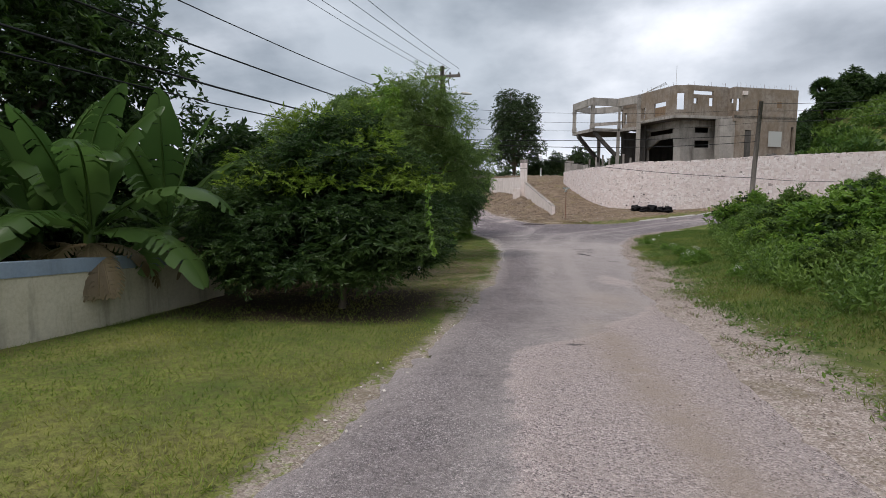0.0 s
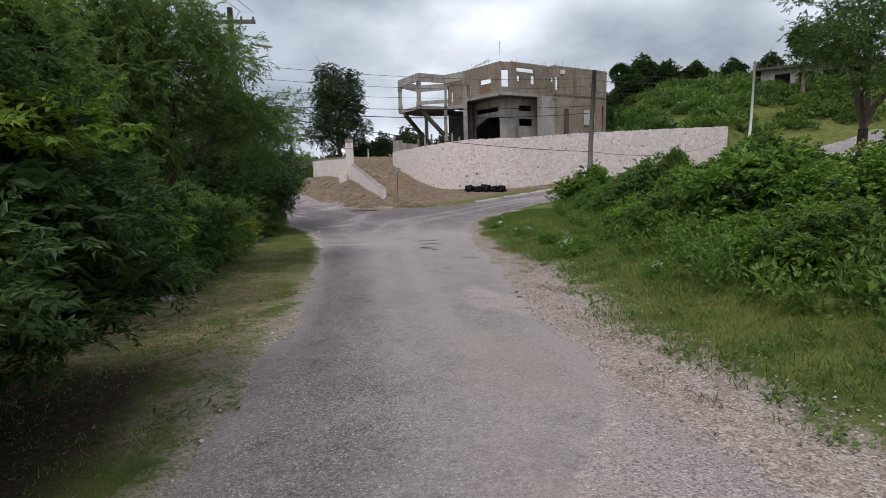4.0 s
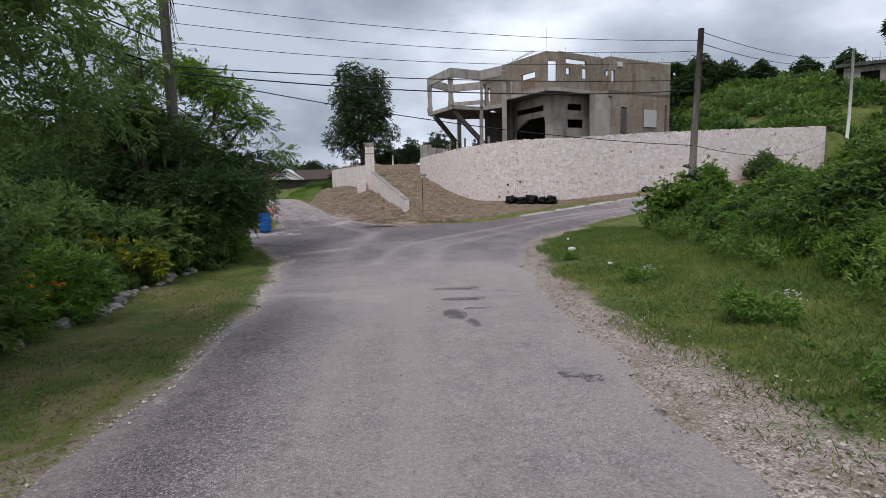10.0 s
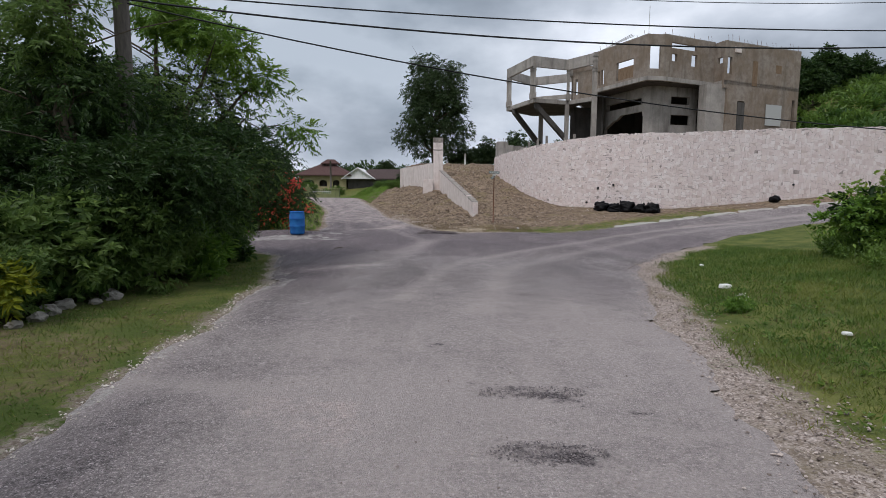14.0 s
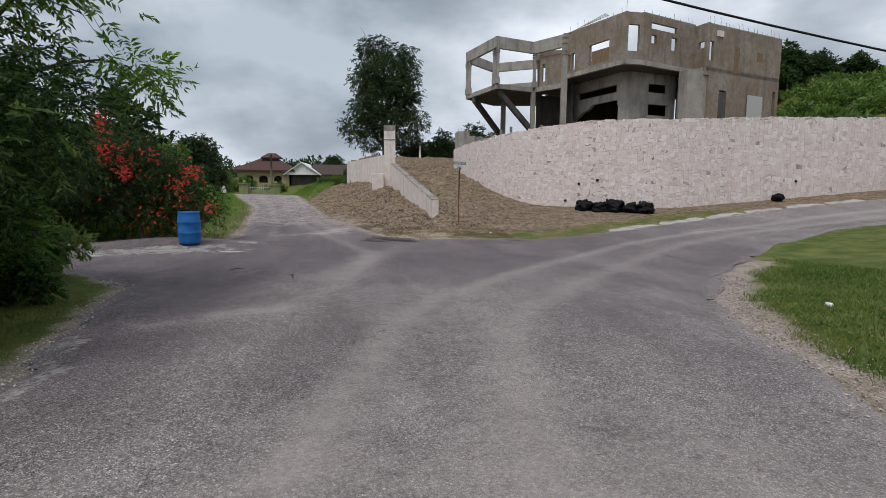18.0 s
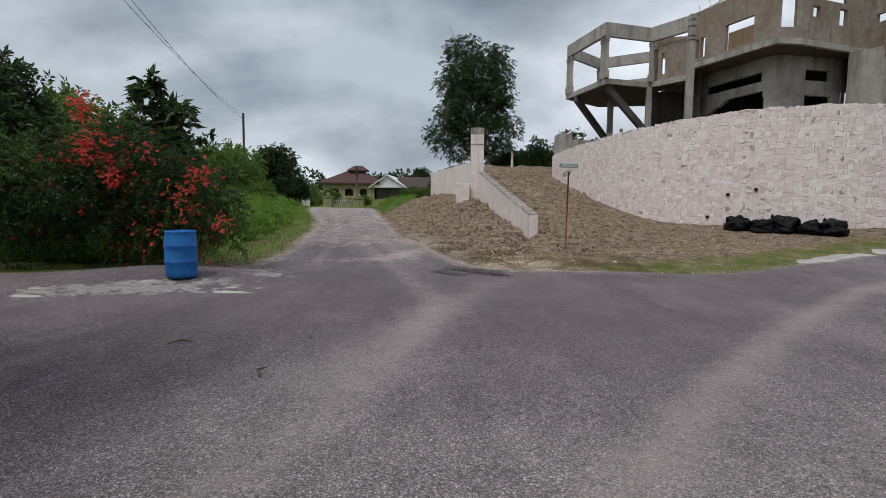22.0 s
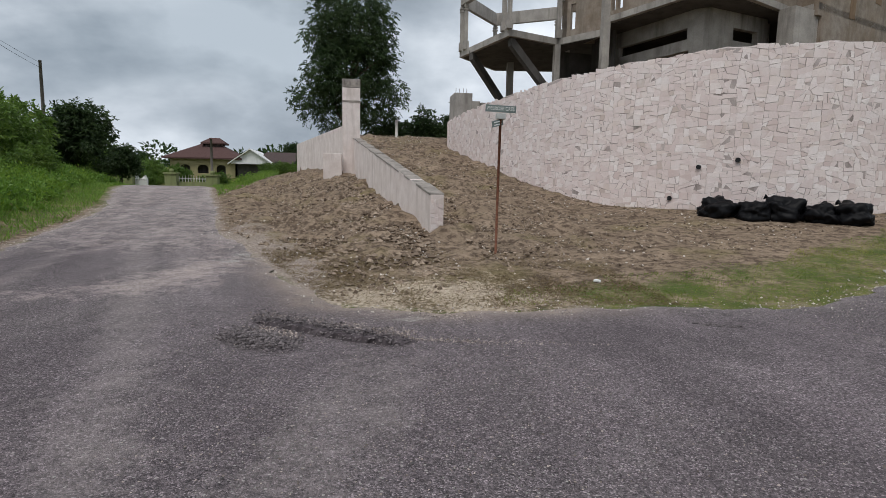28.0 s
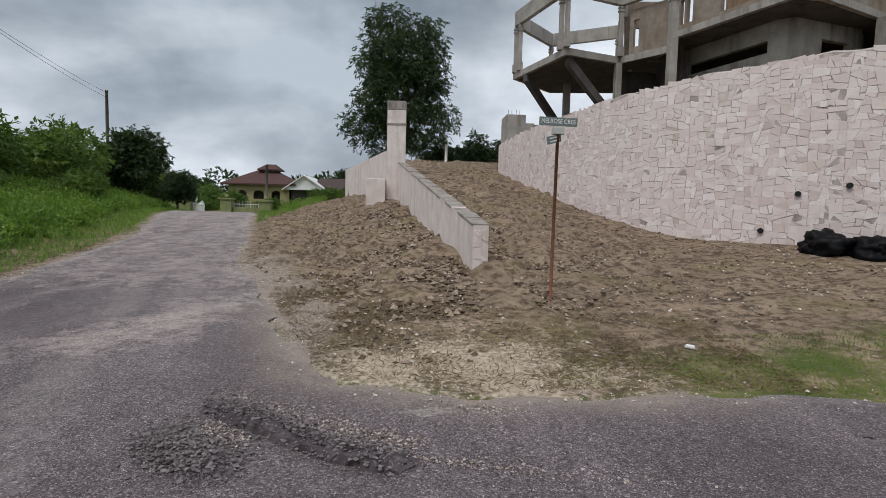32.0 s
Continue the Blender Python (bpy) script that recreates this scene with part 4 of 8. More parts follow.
def stone_verts(face, poly, r, low, gap=0.0045):
    gap = gap * r.choice([0.2, 0.6, 1.0, 1.5])
    c = poly.mean(0)
    x, y, _ = face.at(c[0], 0)
    if poly[:, 1].max() < low(x, y) or c[1] > face.height(c[0]) - 0.03:
        return None
    top = face.height(c[0]) + 0.015
    poly = poly + r.uniform(-0.014, 0.014, poly.shape)
    poly[:, 1] = np.minimum(poly[:, 1], top + r.uniform(-0.03, 0.03))
    d = poly - c
    size = np.linalg.norm(d, axis=1)[:, None]
    a, b = c + d * (1 - np.minimum(gap / size, 0.4)), c + d * (1 - np.minimum((gap + 0.008) / size, 0.6))
    proud = r.uniform(0.002, 0.013)
    n = len(poly)
    v = [face.at(*p, -0.02) for p in a] + [face.at(*p, proud * 0.6) for p in a] + [face.at(*p, proud + r.uniform(-0.004, 0.004)) for p in b]
    f = [tuple(range(2 * n, 3 * n))]
    for k in range(n):
        m = (k + 1) % n
        f += [(k, m, n + m, n + k), (n + k, n + m, 2 * n + m, 2 * n + k)]
    return v, f


def front_ground(face):
    gx = np.array([face.at(s, 0, 0.5)[:2] for s in face.s])
    gz = ground(gx[:, 0], gx[:, 1])
    return lambda x, y: float(gz[np.argmin((face.line[:, 0] - x) ** 2 + (face.line[:, 1] - y) ** 2)]) - 0.35


def plain_mesh(name, verts, faces, mat):
    me = bpy.data.meshes.new(name)
    me.from_pydata(verts, [], faces)
    me.materials.append(mat)
    return me


def build_stone_wall():
    face = Face(WALL_LINE, [3.4, 3.48, 3.55, 3.72, 3.95, 4.0, 4.0, 4.4, 4.75, 5.2])
    low = front_ground(face)
    wall = part("wall_stone", wall_body(face, 0.95, low), mat=MORTAR)
    tagged(wall, "curved retaining wall of pale irregular limestone pieces", "retaining wall", kind="structure")
    near, rest_v, rest_f = [], [], []
    end = face.s[-1]
    stretch = face.s[np.argmin(np.hypot(face.line[:, 0] - 24, face.line[:, 1] - 58.6))]
    for s0, s1, size, seed in ((0.02, stretch, 0.25, 3), (stretch, end - 0.02, 0.34, 4)):
        shapes, r = stone_shapes(face, s0, s1, low, size, seed)
        for poly in shapes:
            made = stone_verts(face, poly, r, low)
            if not made or r.random() < 0.004:
                continue
            c = face.at(*poly.mean(0))
            if seed == 3 and 13.6 < c[0] < 18.2 and len(near) < 300:
                near.append(made)
            else:
                n = len(rest_v)
                rest_v += made[0]
                rest_f += [tuple(i + n for i in f) for f in made[1]]
    more = part("stones", plain_mesh("stones", rest_v, rest_f, STONE), wall)
    tagged(more, kind="stuff")
    # weep holes: short dark pipes through the wall
    for x, y, z in ((16.9, 59.3, 0.82), (16.1, 59.85, 0.62), (15.5, 60.3, -0.32), (28.4, 59.5, 0.9)):
        s = face.s[np.argmin(np.hypot(face.line[:, 0] - x, face.line[:, 1] - y))]
        bm = tube([face.at(s, z, 0.0), face.at(s, z, 0.075)], 0.07, 10)
        part("weep_hole", bm, wall, "round black drain hole", CABLE)
    return wall, near


def build_ramp_walls():
    # the sloping wall beside the ramp
    a, b = Vector((7.92, 57.9)), Vector((5.95, 72.2))
    d = (b - a).normalized()
    n = Vector((d.y, -d.x))
    bm = bmesh.new()
    rows = []
    for k in range(21):
        u = k / 20
        p = a.lerp(b, u)
        t = -0.28 + 2.4 * u + 0.02 * math.sin(9 * u)
        lo = rest_on(p.x - 0.3, p.y) - 0.6
        w = 0.165 + 0.01 * math.sin(11 * u)
        rows.append([bm.verts.new((p.x + n.x * s, p.y + n.y * s, z)) for s, z in ((-w, lo), (-w, t), (w, t), (w, lo))])
    for r0, r1 in zip(rows, rows[1:]):
        for k in range(3):
            bm.faces.new((r0[k], r0[k + 1], r1[k + 1], r1[k]))
    bm.faces.new(rows[0][::-1])
    bm.faces.new(rows[-1])
    wall = part("wall_ramp", bm, mat=RENDER_PALE)
    tagged(wall, "pale cement-rendered sloping wall beside an earth ramp", "wall", kind="structure")
    bm = bmesh.new()
    for k in range(20):
        u0, u1 = k / 20 + 0.001, (k + 1) / 20 - 0.001
        p, q = a.lerp(b, u0), a.lerp(b, u1)
        t0, t1 = -0.28 + 2.4 * u0, -0.28 + 2.4 * u1
        w = 0.178 + 0.012 * math.sin(k * 2.7)
        z = [t0 + 0.01, t1 + 0.01, t1 + 0.01, t0 + 0.01]
        prism(bm, [(p.x - n.x * w, p.y - n.y * w), (p.x + n.x * w, p.y + n.y * w), (q.x + n.x * w, q.y + n.y * w), (q.x - n.x * w, q.y - n.y * w)], [t0 - 0.02, t0 - 0.02, t1 - 0.02, t1 - 0.02], [t0 + 0.03 + 0.012 * math.sin(k * 1.9)] * 2 + [t1 + 0.03 + 0.012 * math.sin(k * 2.3)] * 2)
    part("coping", bm, wall, "weathered grey coping", CAP)
    # stones in the end of the wall
    face = Face([(7.92 - n.x * 0.16 - d.x * 0.005, 57.9 - n.y * 0.16 - d.y * 0.005), (7.92 + n.x * 0.16 - d.x * 0.005, 57.9 + n.y * 0.16 - d.y * 0.005)], [-0.33, -0.33])
    end_low = lambda x, y: -1.9
    shapes, r = stone_shapes(face, 0.0, face.s[-1], end_low, 0.2, 9)
    ends = [m for m in (stone_verts(face, s, r, end_low, 0.008) for s in shapes) if m]
    # the gate pillar, its footing block, and the wall that runs back from it
    pil = thing("gate_pillar", (5.72, 72.35, rest_on(5.2, 72) - 0.3), "tall square cement gate pillar with a stained top", "pillar", kind="structure")
    z0 = pil.location.z
    part("shaft", box((-0.42, -0.42, 0), (0.42, 0.42, 4.45 - z0), 0.02), pil, mat=RENDER_PALE)
    part("cap", box((-0.43, -0.43, 4.453 - z0), (0.43, 0.43, 4.86 - z0), 0.03), pil, "dark stained concrete top", CAP)
    part("joint_band", box((-0.45, -0.45, 3.78 - z0), (0.45, 0.45, 3.86 - z0), 0.01), pil, mat=CAP)
    blk = part("wall_footing_block", box((4.4, 71.5, rest_on(4.0, 71.5) - 0.6), (5.27, 72.5, 1.32), 0.03), mat=RENDER_PALE)
    tagged(blk, "low pale cement block beside the gate pillar", "wall", kind="structure")
    bm = bmesh.new()
    prism(bm, [(5.35, 72.75), (5.75, 72.85), (1.75, 89.0), (1.35, 88.9)], [-0.5, -0.5, 0.6, 0.6], [2.75, 2.75, 2.8, 2.8])
    back = part("wall_boundary", bm, mat=RENDER_PALE)
    tagged(back, "pale rendered boundary wall running back from the gate pillar", "wall", kind="structure")
    # rough concrete block pier at the wall's other end
    pier = thing("concrete_pier", (11.5, 74.2, 1.2), "unfinished grey concrete gate pier with a block course", "pillar", kind="structure")
    part("shaft", box((-0.5, -0.75, 0), (0.45, 0.8, 3.5), 0.02), pier, mat=CONCRETE)
    for k in range(3):
        part("concrete_block", box((0.5 + 0.62 * k, 0.2, 2.5), (1.08 + 0.62 * k, 0.55, 3.25 - 0.06 * k), 0.01), pier, mat=CONCRETE)
    for k in range(4):
        part("rebar", tube([(-0.3 + 0.2 * k, 0.1 * (k % 2), 3.4), (-0.3 + 0.2 * k, 0.1 * (k % 2), 3.85)], 0.012, 5), pier, mat=RUST)
    post = thing("survey_post", (8.6, 82.0, rest_on(8.6, 82.0) - 0.1), "thin white marker post on the earth slope", "post")
    part("stake", tube([(0, 0, 0), (0, 0, 1.15)], 0.09, 8), post, mat=WHITE_POLE)
    return wall, ends


STONE_WALL, STONE_LIST = build_stone_wall()
RAMP_WALL, RAMP_STONES = build_ramp_walls()


# ---------------------------------------------------------------- the unfinished house on the terrace
def panel(bm, p, q, z0, z1, thick, openings=()):
    """A wall from p to q (its outside on the right hand), with openings (u0, u1, z0, z1)."""
    p, q = Vector(p), Vector(q)
    length = (q - p).length
    d = (q - p) / length
    n = Vector((-d.y, d.x))
    us = sorted({0.0, length, *(min(max(o[k], 0), length) for o in openings for k in (0, 1))})
    zs = sorted({z0, z1, *(min(max(o[k], z0), z1) for o in openings for k in (2, 3))})
    for u0, u1 in zip(us, us[1:]):
        for a, b in zip(zs, zs[1:]):
            um, zm = (u0 + u1) / 2, (a + b) / 2
            if any(o[0] < um < o[1] and o[2] < zm < o[3] for o in openings):
                continue
            c = [p + d * u0, p + d * u1, p + d * u1 + n * thick, p + d * u0 + n * thick]
            prism(bm, [tuple(v) for v in c], a, b)
    bmesh.ops.remove_doubles(bm, verts=bm.verts[:], dist=0.0005)


HOUSE = dict(A=(13.1, 83.1), B=(14.8, 77.1), C=(18.35, 78.5), D=(20.25, 75.7), E=(22.6, 69.7), E2=(24.0, 69.85), F=(29.4, 72.3), G=(29.7, 71.1), H=(38.4, 74.6), I=(36.4, 84.0), A2=(16.4, 87.0))


def build_house():
    P = HOUSE
    house = thing("unfinished_house", (25, 77, 4.0), "unfinished two-storey concrete house with empty window openings", "house")
    inv = Matrix.Translation((-25, -77, -4.0))

    def put(name, bm, mat, label="", back=False):
        if back:
            bm.transform(Matrix.Translation((0.78, 1.6, 0.35)) @ Matrix.Translation((22.75, 70.75, 0)) @ Matrix.Diagonal((1.04, 1.04, 1.0, 1)) @ Matrix.Translation((-22.75, -70.75, 0)))
            for v in bm.verts:
                v.co.z = 2.8 if v.co.z < 3.3 else min(v.co.z, 9.335)
        bm.transform(inv)
        return part(name, bm, house, label, mat)

    def wall(name, p, q, z0, z1, openings=(), mat=BLOCKWORK, thick=0.25, label="", back=False):
        bm = bmesh.new()
        panel(bm, p, q, z0, z1, thick, openings)
        return put(name, bm, mat, label, back)

    def beam(p, q, z0, z1, w=0.3, mat=CONCRETE, name="beam"):
        bm = bmesh.new()
        p, q = Vector(p), Vector(q)
        d = (q - p).normalized() * w / 2
        n = Vector((-d.y, d.x))
        za, zb = (z0, z0) if not isinstance(z0, tuple) else z0
        ya, yb = (z1, z1) if not isinstance(z1, tuple) else z1
        prism(bm, [tuple(p - n), tuple(q - n), tuple(q + n), tuple(p + n)], [za, zb, zb, za], [ya, yb, yb, ya])
        return put(name, bm, mat)

    def column(x, y, z0, z1, w=0.32, mat=CONCRETE, name="column"):
        bm = bmesh.new()
        add_box(bm, (x - w / 2, y - w / 2, z0), (x + w / 2, y + w / 2, z1))
        return put(name, bm, mat)

    top = 12.95
    # upper storey
    wall("upper_wall", P["D"], P["E"], 9.72, top, [(0.25, 0.52, 9.95, 11.2), (0.66, 1.05, 9.95, 11.25), (2.7, 4.85, 9.9, 11.45)])
    wall("upper_wall", P["E"], P["E2"], 9.72, top + 0.05, [(0.22, 1.12, 10.3, 12.15)])
    wall("upper_wall", P["E2"], P["F"], 9.72, top + 0.05, [(0.85, 3.75, 12.05, 12.5), (0.9, 1.5, 11.02, 11.62), (3.15, 3.85, 10.8, 11.75)])
    wall("upper_wall", P["F"], P["G"], 9.72, top, [(0.35, 1.02, 11.15, 11.65)])
    wall("upper_wall", P["G"], P["H"], 9.1, top - 0.1, [(0.25, 0.82, 10.2, 11.65)])
    wall("upper_wall", P["H"], P["I"], 2.8, top - 0.2, [(5.5, 7.5, 10.2, 11.6)])
    # boards in the openings, sunk panels and a vent block
    wall("shutter_board", (21.35, 72.95), (22.12, 70.98), 9.9, 10.9, (), PLY, 0.06, "brown plywood board in a window opening")
    d = (Vector(P["H"]) - Vector(P["G"])).normalized()
    def on_right(u, out):
        return tuple(Vector(P["G"]) + d * u + Vector((d.y, -d.x)) * out)
    wall("boarded_door", on_right(3.3, 0.02), on_right(3.9, 0.02), 9.45, 11.55, (), PLY, 0.05, "brown boarded opening")
    wall("boarded_window", on_right(6.2, 0.02), on_right(6.9, 0.02), 10.75, 11.45, (), PLY, 0.05, "brown boarded opening")
    wall("vent_block", on_right(1.02, 0.1), on_right(1.75, 0.1), 12.05, 12.5, (), RENDER_PALE, 0.1, "pale square block")
    wall("parapet_cap", P["G"], P["H"], top - 0.097, top - 0.02, (), CAP, 0.3)
    wall("parapet_cap", P["D"], P["E"], top + 0.003, top + 0.08, (), CAP, 0.3)
    wall("parapet_cap", P["E2"], P["F"], top + 0.053, top + 0.12, (), CAP, 0.3)
    # floor slab with its overhang, and the balcony slab
    bm = bmesh.new()
    prism(bm, [P["D"], P["E"], P["E2"], P["F"], P["G"], P["H"], P["I"], (22, 86), (19, 80)], 9.38, 9.717)
    put("floor_slab", bm, CONCRETE)
    # thin added sheet, its dark colour stands for shade under the overhang
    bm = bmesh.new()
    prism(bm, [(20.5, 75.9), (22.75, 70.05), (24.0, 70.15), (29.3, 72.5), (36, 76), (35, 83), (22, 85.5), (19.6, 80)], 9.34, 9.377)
    put("soffit", bm, DARK_CONCRETE, "soffit sheet coloured for the shade under the slab")
    bm = bmesh.new()
    prism(bm, [(13.0, 83.3), P["B"], P["C"], P["D"], (19.2, 80.2), (22, 86.1), P["A2"]], 8.7, 9.08)
    put("balcony_slab", bm, CONCRETE)
    # the same sheet below the balcony, shade put into its colour
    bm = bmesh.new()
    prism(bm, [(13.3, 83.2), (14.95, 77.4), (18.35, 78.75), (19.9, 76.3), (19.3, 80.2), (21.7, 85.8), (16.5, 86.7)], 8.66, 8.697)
    put("soffit", bm, DARK_CONCRETE, "soffit sheet coloured for the shade under the slab")
    # open frame of the balcony
    beam(P["A"], P["B"], 12.05, 12.95)
    beam(P["B"], P["C"], 11.95, 12.9)
    beam(P["C"], P["D"], 11.95, 12.95)
    beam(P["A"], P["A2"], 12.05, 12.9)
    beam(P["A2"], (20.5, 84.5), 12.05, 12.9)
    beam(P["A2"], (20.5, 84.5), 10.3, 10.75)
    beam((18.8, 79.2), (20.5, 84.5), 11.6, 12.85)
    wall("upper_wall", (18.9, 79.3), (21.0, 79.0), 9.08, 12.5, [(0.4, 0.95, 9.6, 11.0)])
    wall("upper_wall", (18.75, 78.2), (20.1, 76.2), 9.08, 11.6, [(0.25, 0.6, 9.5, 11.0)], BLOCKWORK, 0.2)
    for x, y in (P["A"], (13.26, 82.5), P["B"], (14.64, 77.7), P["C"], P["A2"], (20.4, 84.4)):
        column(x, y, 9.08, 12.05, 0.24)
        column(x, y, 9.083, 9.6, 0.36, name="pedestal")
        column(x, y, 11.62, 11.72, 0.33, name="capital")
        column(x, y, 11.8, 11.9, 0.33, name="capital")
    column(20.15, 75.75, 2.8, 12.97, 0.42)
    for z in (11.3, 11.55, 12.2, 12.62):
        column(20.15, 75.75, z, z + 0.1, 0.52, name="capital")
    column(18.3, 78.55, 2.8, 8.7, 0.36)
    column(16.8, 83.85, 2.8, 8.7, 0.42)
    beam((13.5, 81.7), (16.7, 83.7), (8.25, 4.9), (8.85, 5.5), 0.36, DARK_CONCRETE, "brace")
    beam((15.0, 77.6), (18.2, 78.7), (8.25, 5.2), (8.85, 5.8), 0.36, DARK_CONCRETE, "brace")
    # lower storey
    wall("lower_wall", (20.9, 76.6), (22.75, 70.75), 2.8, 9.377, [(0.95, 5.75, 7.55, 8.12), (0.7, 6.0, 2.8, 6.55), (2.2, 5.9, 6.4, 6.95)], CONCRETE, 0.3, back=True)
    bm = bmesh.new()
    p0, p1 = Vector((20.9, 76.6)), Vector((22.75, 70.75))
    d0 = (p1 - p0).normalized()
    n0 = Vector((-d0.y, d0.x)) * 0.3
    for u0, u1, z0, z1 in ((2.2, 3.0, 6.95, 6.5), (0.7, 2.0, 6.56, 5.9)):
        a0, a1 = p0 + d0 * u0, p0 + d0 * u1
        lo = [bm.verts.new((*(q + o), z)) for q, z in ((a0, z0), (a1, z0), (a0, z1)) for o in (Vector((0, 0)), n0)]
        for f in ((0, 2, 4), (1, 5, 3), (0, 1, 3, 2), (2, 3, 5, 4), (4, 5, 1, 0)):
            bm.faces.new([lo[i] for i in f])
    put("corner_fillet", bm, CONCRETE, back=True)
    wall("corner_wall", (22.75, 70.75), (23.3, 70.3), 2.8, 9.377, (), CONCRETE, 0.3, back=True)
    wall("lower_wall", (23.3, 70.3), (27.5, 71.5), 2.8, 9.377, [(1.75, 3.6, 7.55, 8.2), (1.78, 3.75, 5.8, 6.65)], CONCRETE, 0.3, back=True)
    wall("recess_wall", (27.55, 72.0), (28.15, 72.15), 2.8, 9.377, [(0.05, 0.55, 4.2, 8.2)], CONCRETE, 0.2, back=True)
    wall("lower_wall", (28.15, 70.85), (30.05, 71.4), 2.8, 9.377, (), CONCRETE, 0.9)
    wall("lower_wall", (30.06, 71.23), P["H"], 2.8, 9.097, [(1.3, 2.15, 4.2, 8.1), (8.2, 8.6, 5.6, 8.6)], BLOCKWORK, 0.25)
    wall("boarded_door", (31.35, 71.78), (32.1, 72.04), 2.8, 8.0, (), DARK_CONCRETE, 0.06, "near-black panel filling a doorway")
    wall("roofing_sheet", on_right(5.1, 0.12), on_right(7.1, 0.12), 6.2, 8.0, (), GALV, 0.03, "pale corrugated metal sheet leaning on the wall")
    # inner walls, added to close the ground floor, near-black for its unlit inside
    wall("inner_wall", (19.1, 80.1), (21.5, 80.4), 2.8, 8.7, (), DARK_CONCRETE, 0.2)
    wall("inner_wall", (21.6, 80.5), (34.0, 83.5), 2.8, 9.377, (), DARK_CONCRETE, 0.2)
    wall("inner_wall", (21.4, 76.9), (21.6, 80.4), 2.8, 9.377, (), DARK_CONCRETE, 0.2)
    for k in range(7):
        column(14.9 + k * 0.75, 79.8 - k * 0.62, 2.7, 5.2 + 0.25 * (k % 3), 0.2, CONCRETE, "short_post")
    # starter bars and a mast on the parapet
    stick = tube([(0, 0, 0), (0.02, 0, 0.35), (-0.03, 0.02, 0.72)], 0.014, 4)
    me = bpy.data.meshes.new("rebar")
    stick.to_mesh(me)
    stick.free()
    me.materials.append(RUST)
    r = random.Random(5)
    for p, q, n in ((P["D"], P["E"], 8), (P["E2"], P["F"], 9), (P["G"], P["H"], 16)):
        for k in range(n):
            c = Vector(p).lerp(Vector(q), (k + r.uniform(0.2, 0.8)) / n)
            part("rebar", me, house, at=Matrix.Translation((c.x - 25, c.y + 0.12 - 77, top - 0.1 - 4)) @ Matrix.Diagonal((1, 1, r.uniform(0.4, 1.0), 1)))
    put("mast", tube([(22.7, 69.9, 12.9), (22.7, 69.9, 15.2)], 0.022, 5), GALV, "thin metal mast")
    for k in range(3):
        put("loose_pole", tube([(20.3, 75.6 - 0.15 * k, 12.95), (22.6, 73.5 - 0.3 * k, 14.0 - 0.15 * k)], 0.025, 5), GALV, "thin pole leaning over the parapet")
    # heap of dark rubble beside the wall
    bm = bmesh.new()
    for k in range(16):
        m = pose(35.2 + r.uniform(-1.5, 1.5), 71.6 + r.uniform(-0.5, 0.5), 4.4 + r.uniform(-0.1, 0.6), r.uniform(0, 90), r.uniform(0, 90), r.uniform(0, 90))
        bmesh.ops.create_icosphere(bm, subdivisions=1, radius=r.uniform(0.3, 0.55), matrix=m)
    heap = part("rubble_heap", bm, mat=DARK_CONCRETE)
    tagged(heap, "dark heap of rubble against the house wall", "rubble")


build_house()


# ---------------------------------------------------------------- garden wall
def build_garden_wall():
    a, b = Vector((-5.73, -4.0)), Vector((-3.2, 14.4))
    bm = bmesh.new()
    top_at = lambda q: 0.46 + 0.082 * (14.2 - q.y)
    m = (b - a).normalized()
    m = Vector((-m.y, m.x))
    def sloped(p, q, drop, rise, thick):
        c = [p, q, q + m * thick, p + m * thick]
        prism(bm, [tuple(v) for v in c], [(-1.2 if drop is None else top_at(v) - drop) for v in (p, q, q, p)], [top_at(v) - rise for v in (p, q, q, p)])
    sloped(a, b, None, 0.2, 0.18)
    w = part("wall_garden", bm, mat=GARDEN_WALL)
    tagged(w, "low cream garden wall with dark rain stains", "garden wall", kind="structure")
    d = (b - a).normalized()
    n = Vector((d.y, -d.x)) * 0.02
    bm = bmesh.new()
    sloped(a + n, b + n, 0.197, 0.0, 0.22)
    part("painted_band", bm, w, "faded blue-grey painted band", GARDEN_BAND)
    bm = bmesh.new()
    panel(bm, (-3.2, 14.42), (-9.0, 16.0), -1.2, 0.42, 0.18)
    part("return_wall", bm, w, mat=GARDEN_WALL)


build_garden_wall()

# ---------------------------------------------------------------- plants
def unit(v):
    return v / np.maximum(np.linalg.norm(v, axis=-1, keepdims=True), 1e-9)


def leaf_quads(base, way, length, width, r, fold=0.18):
    """One pointed leaf a row: a folded four-corner blade from base along way."""
    n = len(base)
    side = unit(np.cross(way, unit(r.normal(size=(n, 3)) + np.array([0, 0, 1.2]))))
    up = np.cross(side, way)
    L, W = np.asarray(length).reshape(-1, 1) * np.ones((n, 1)), np.asarray(width).reshape(-1, 1) * np.ones((n, 1))
    mid = base + way * L * 0.45
    v = np.stack([base, mid + side * W * 0.5 + up * W * fold, base + way * L - up * L * 0.12, mid - side * W * 0.5 + up * W * fold], 1)
    return v.reshape(-1, 3)


def quads_mesh(name, verts, mat):
    n = len(verts) // 4
    return raw_mesh(name, verts, np.arange(4 * n).reshape(n, 4), mat)


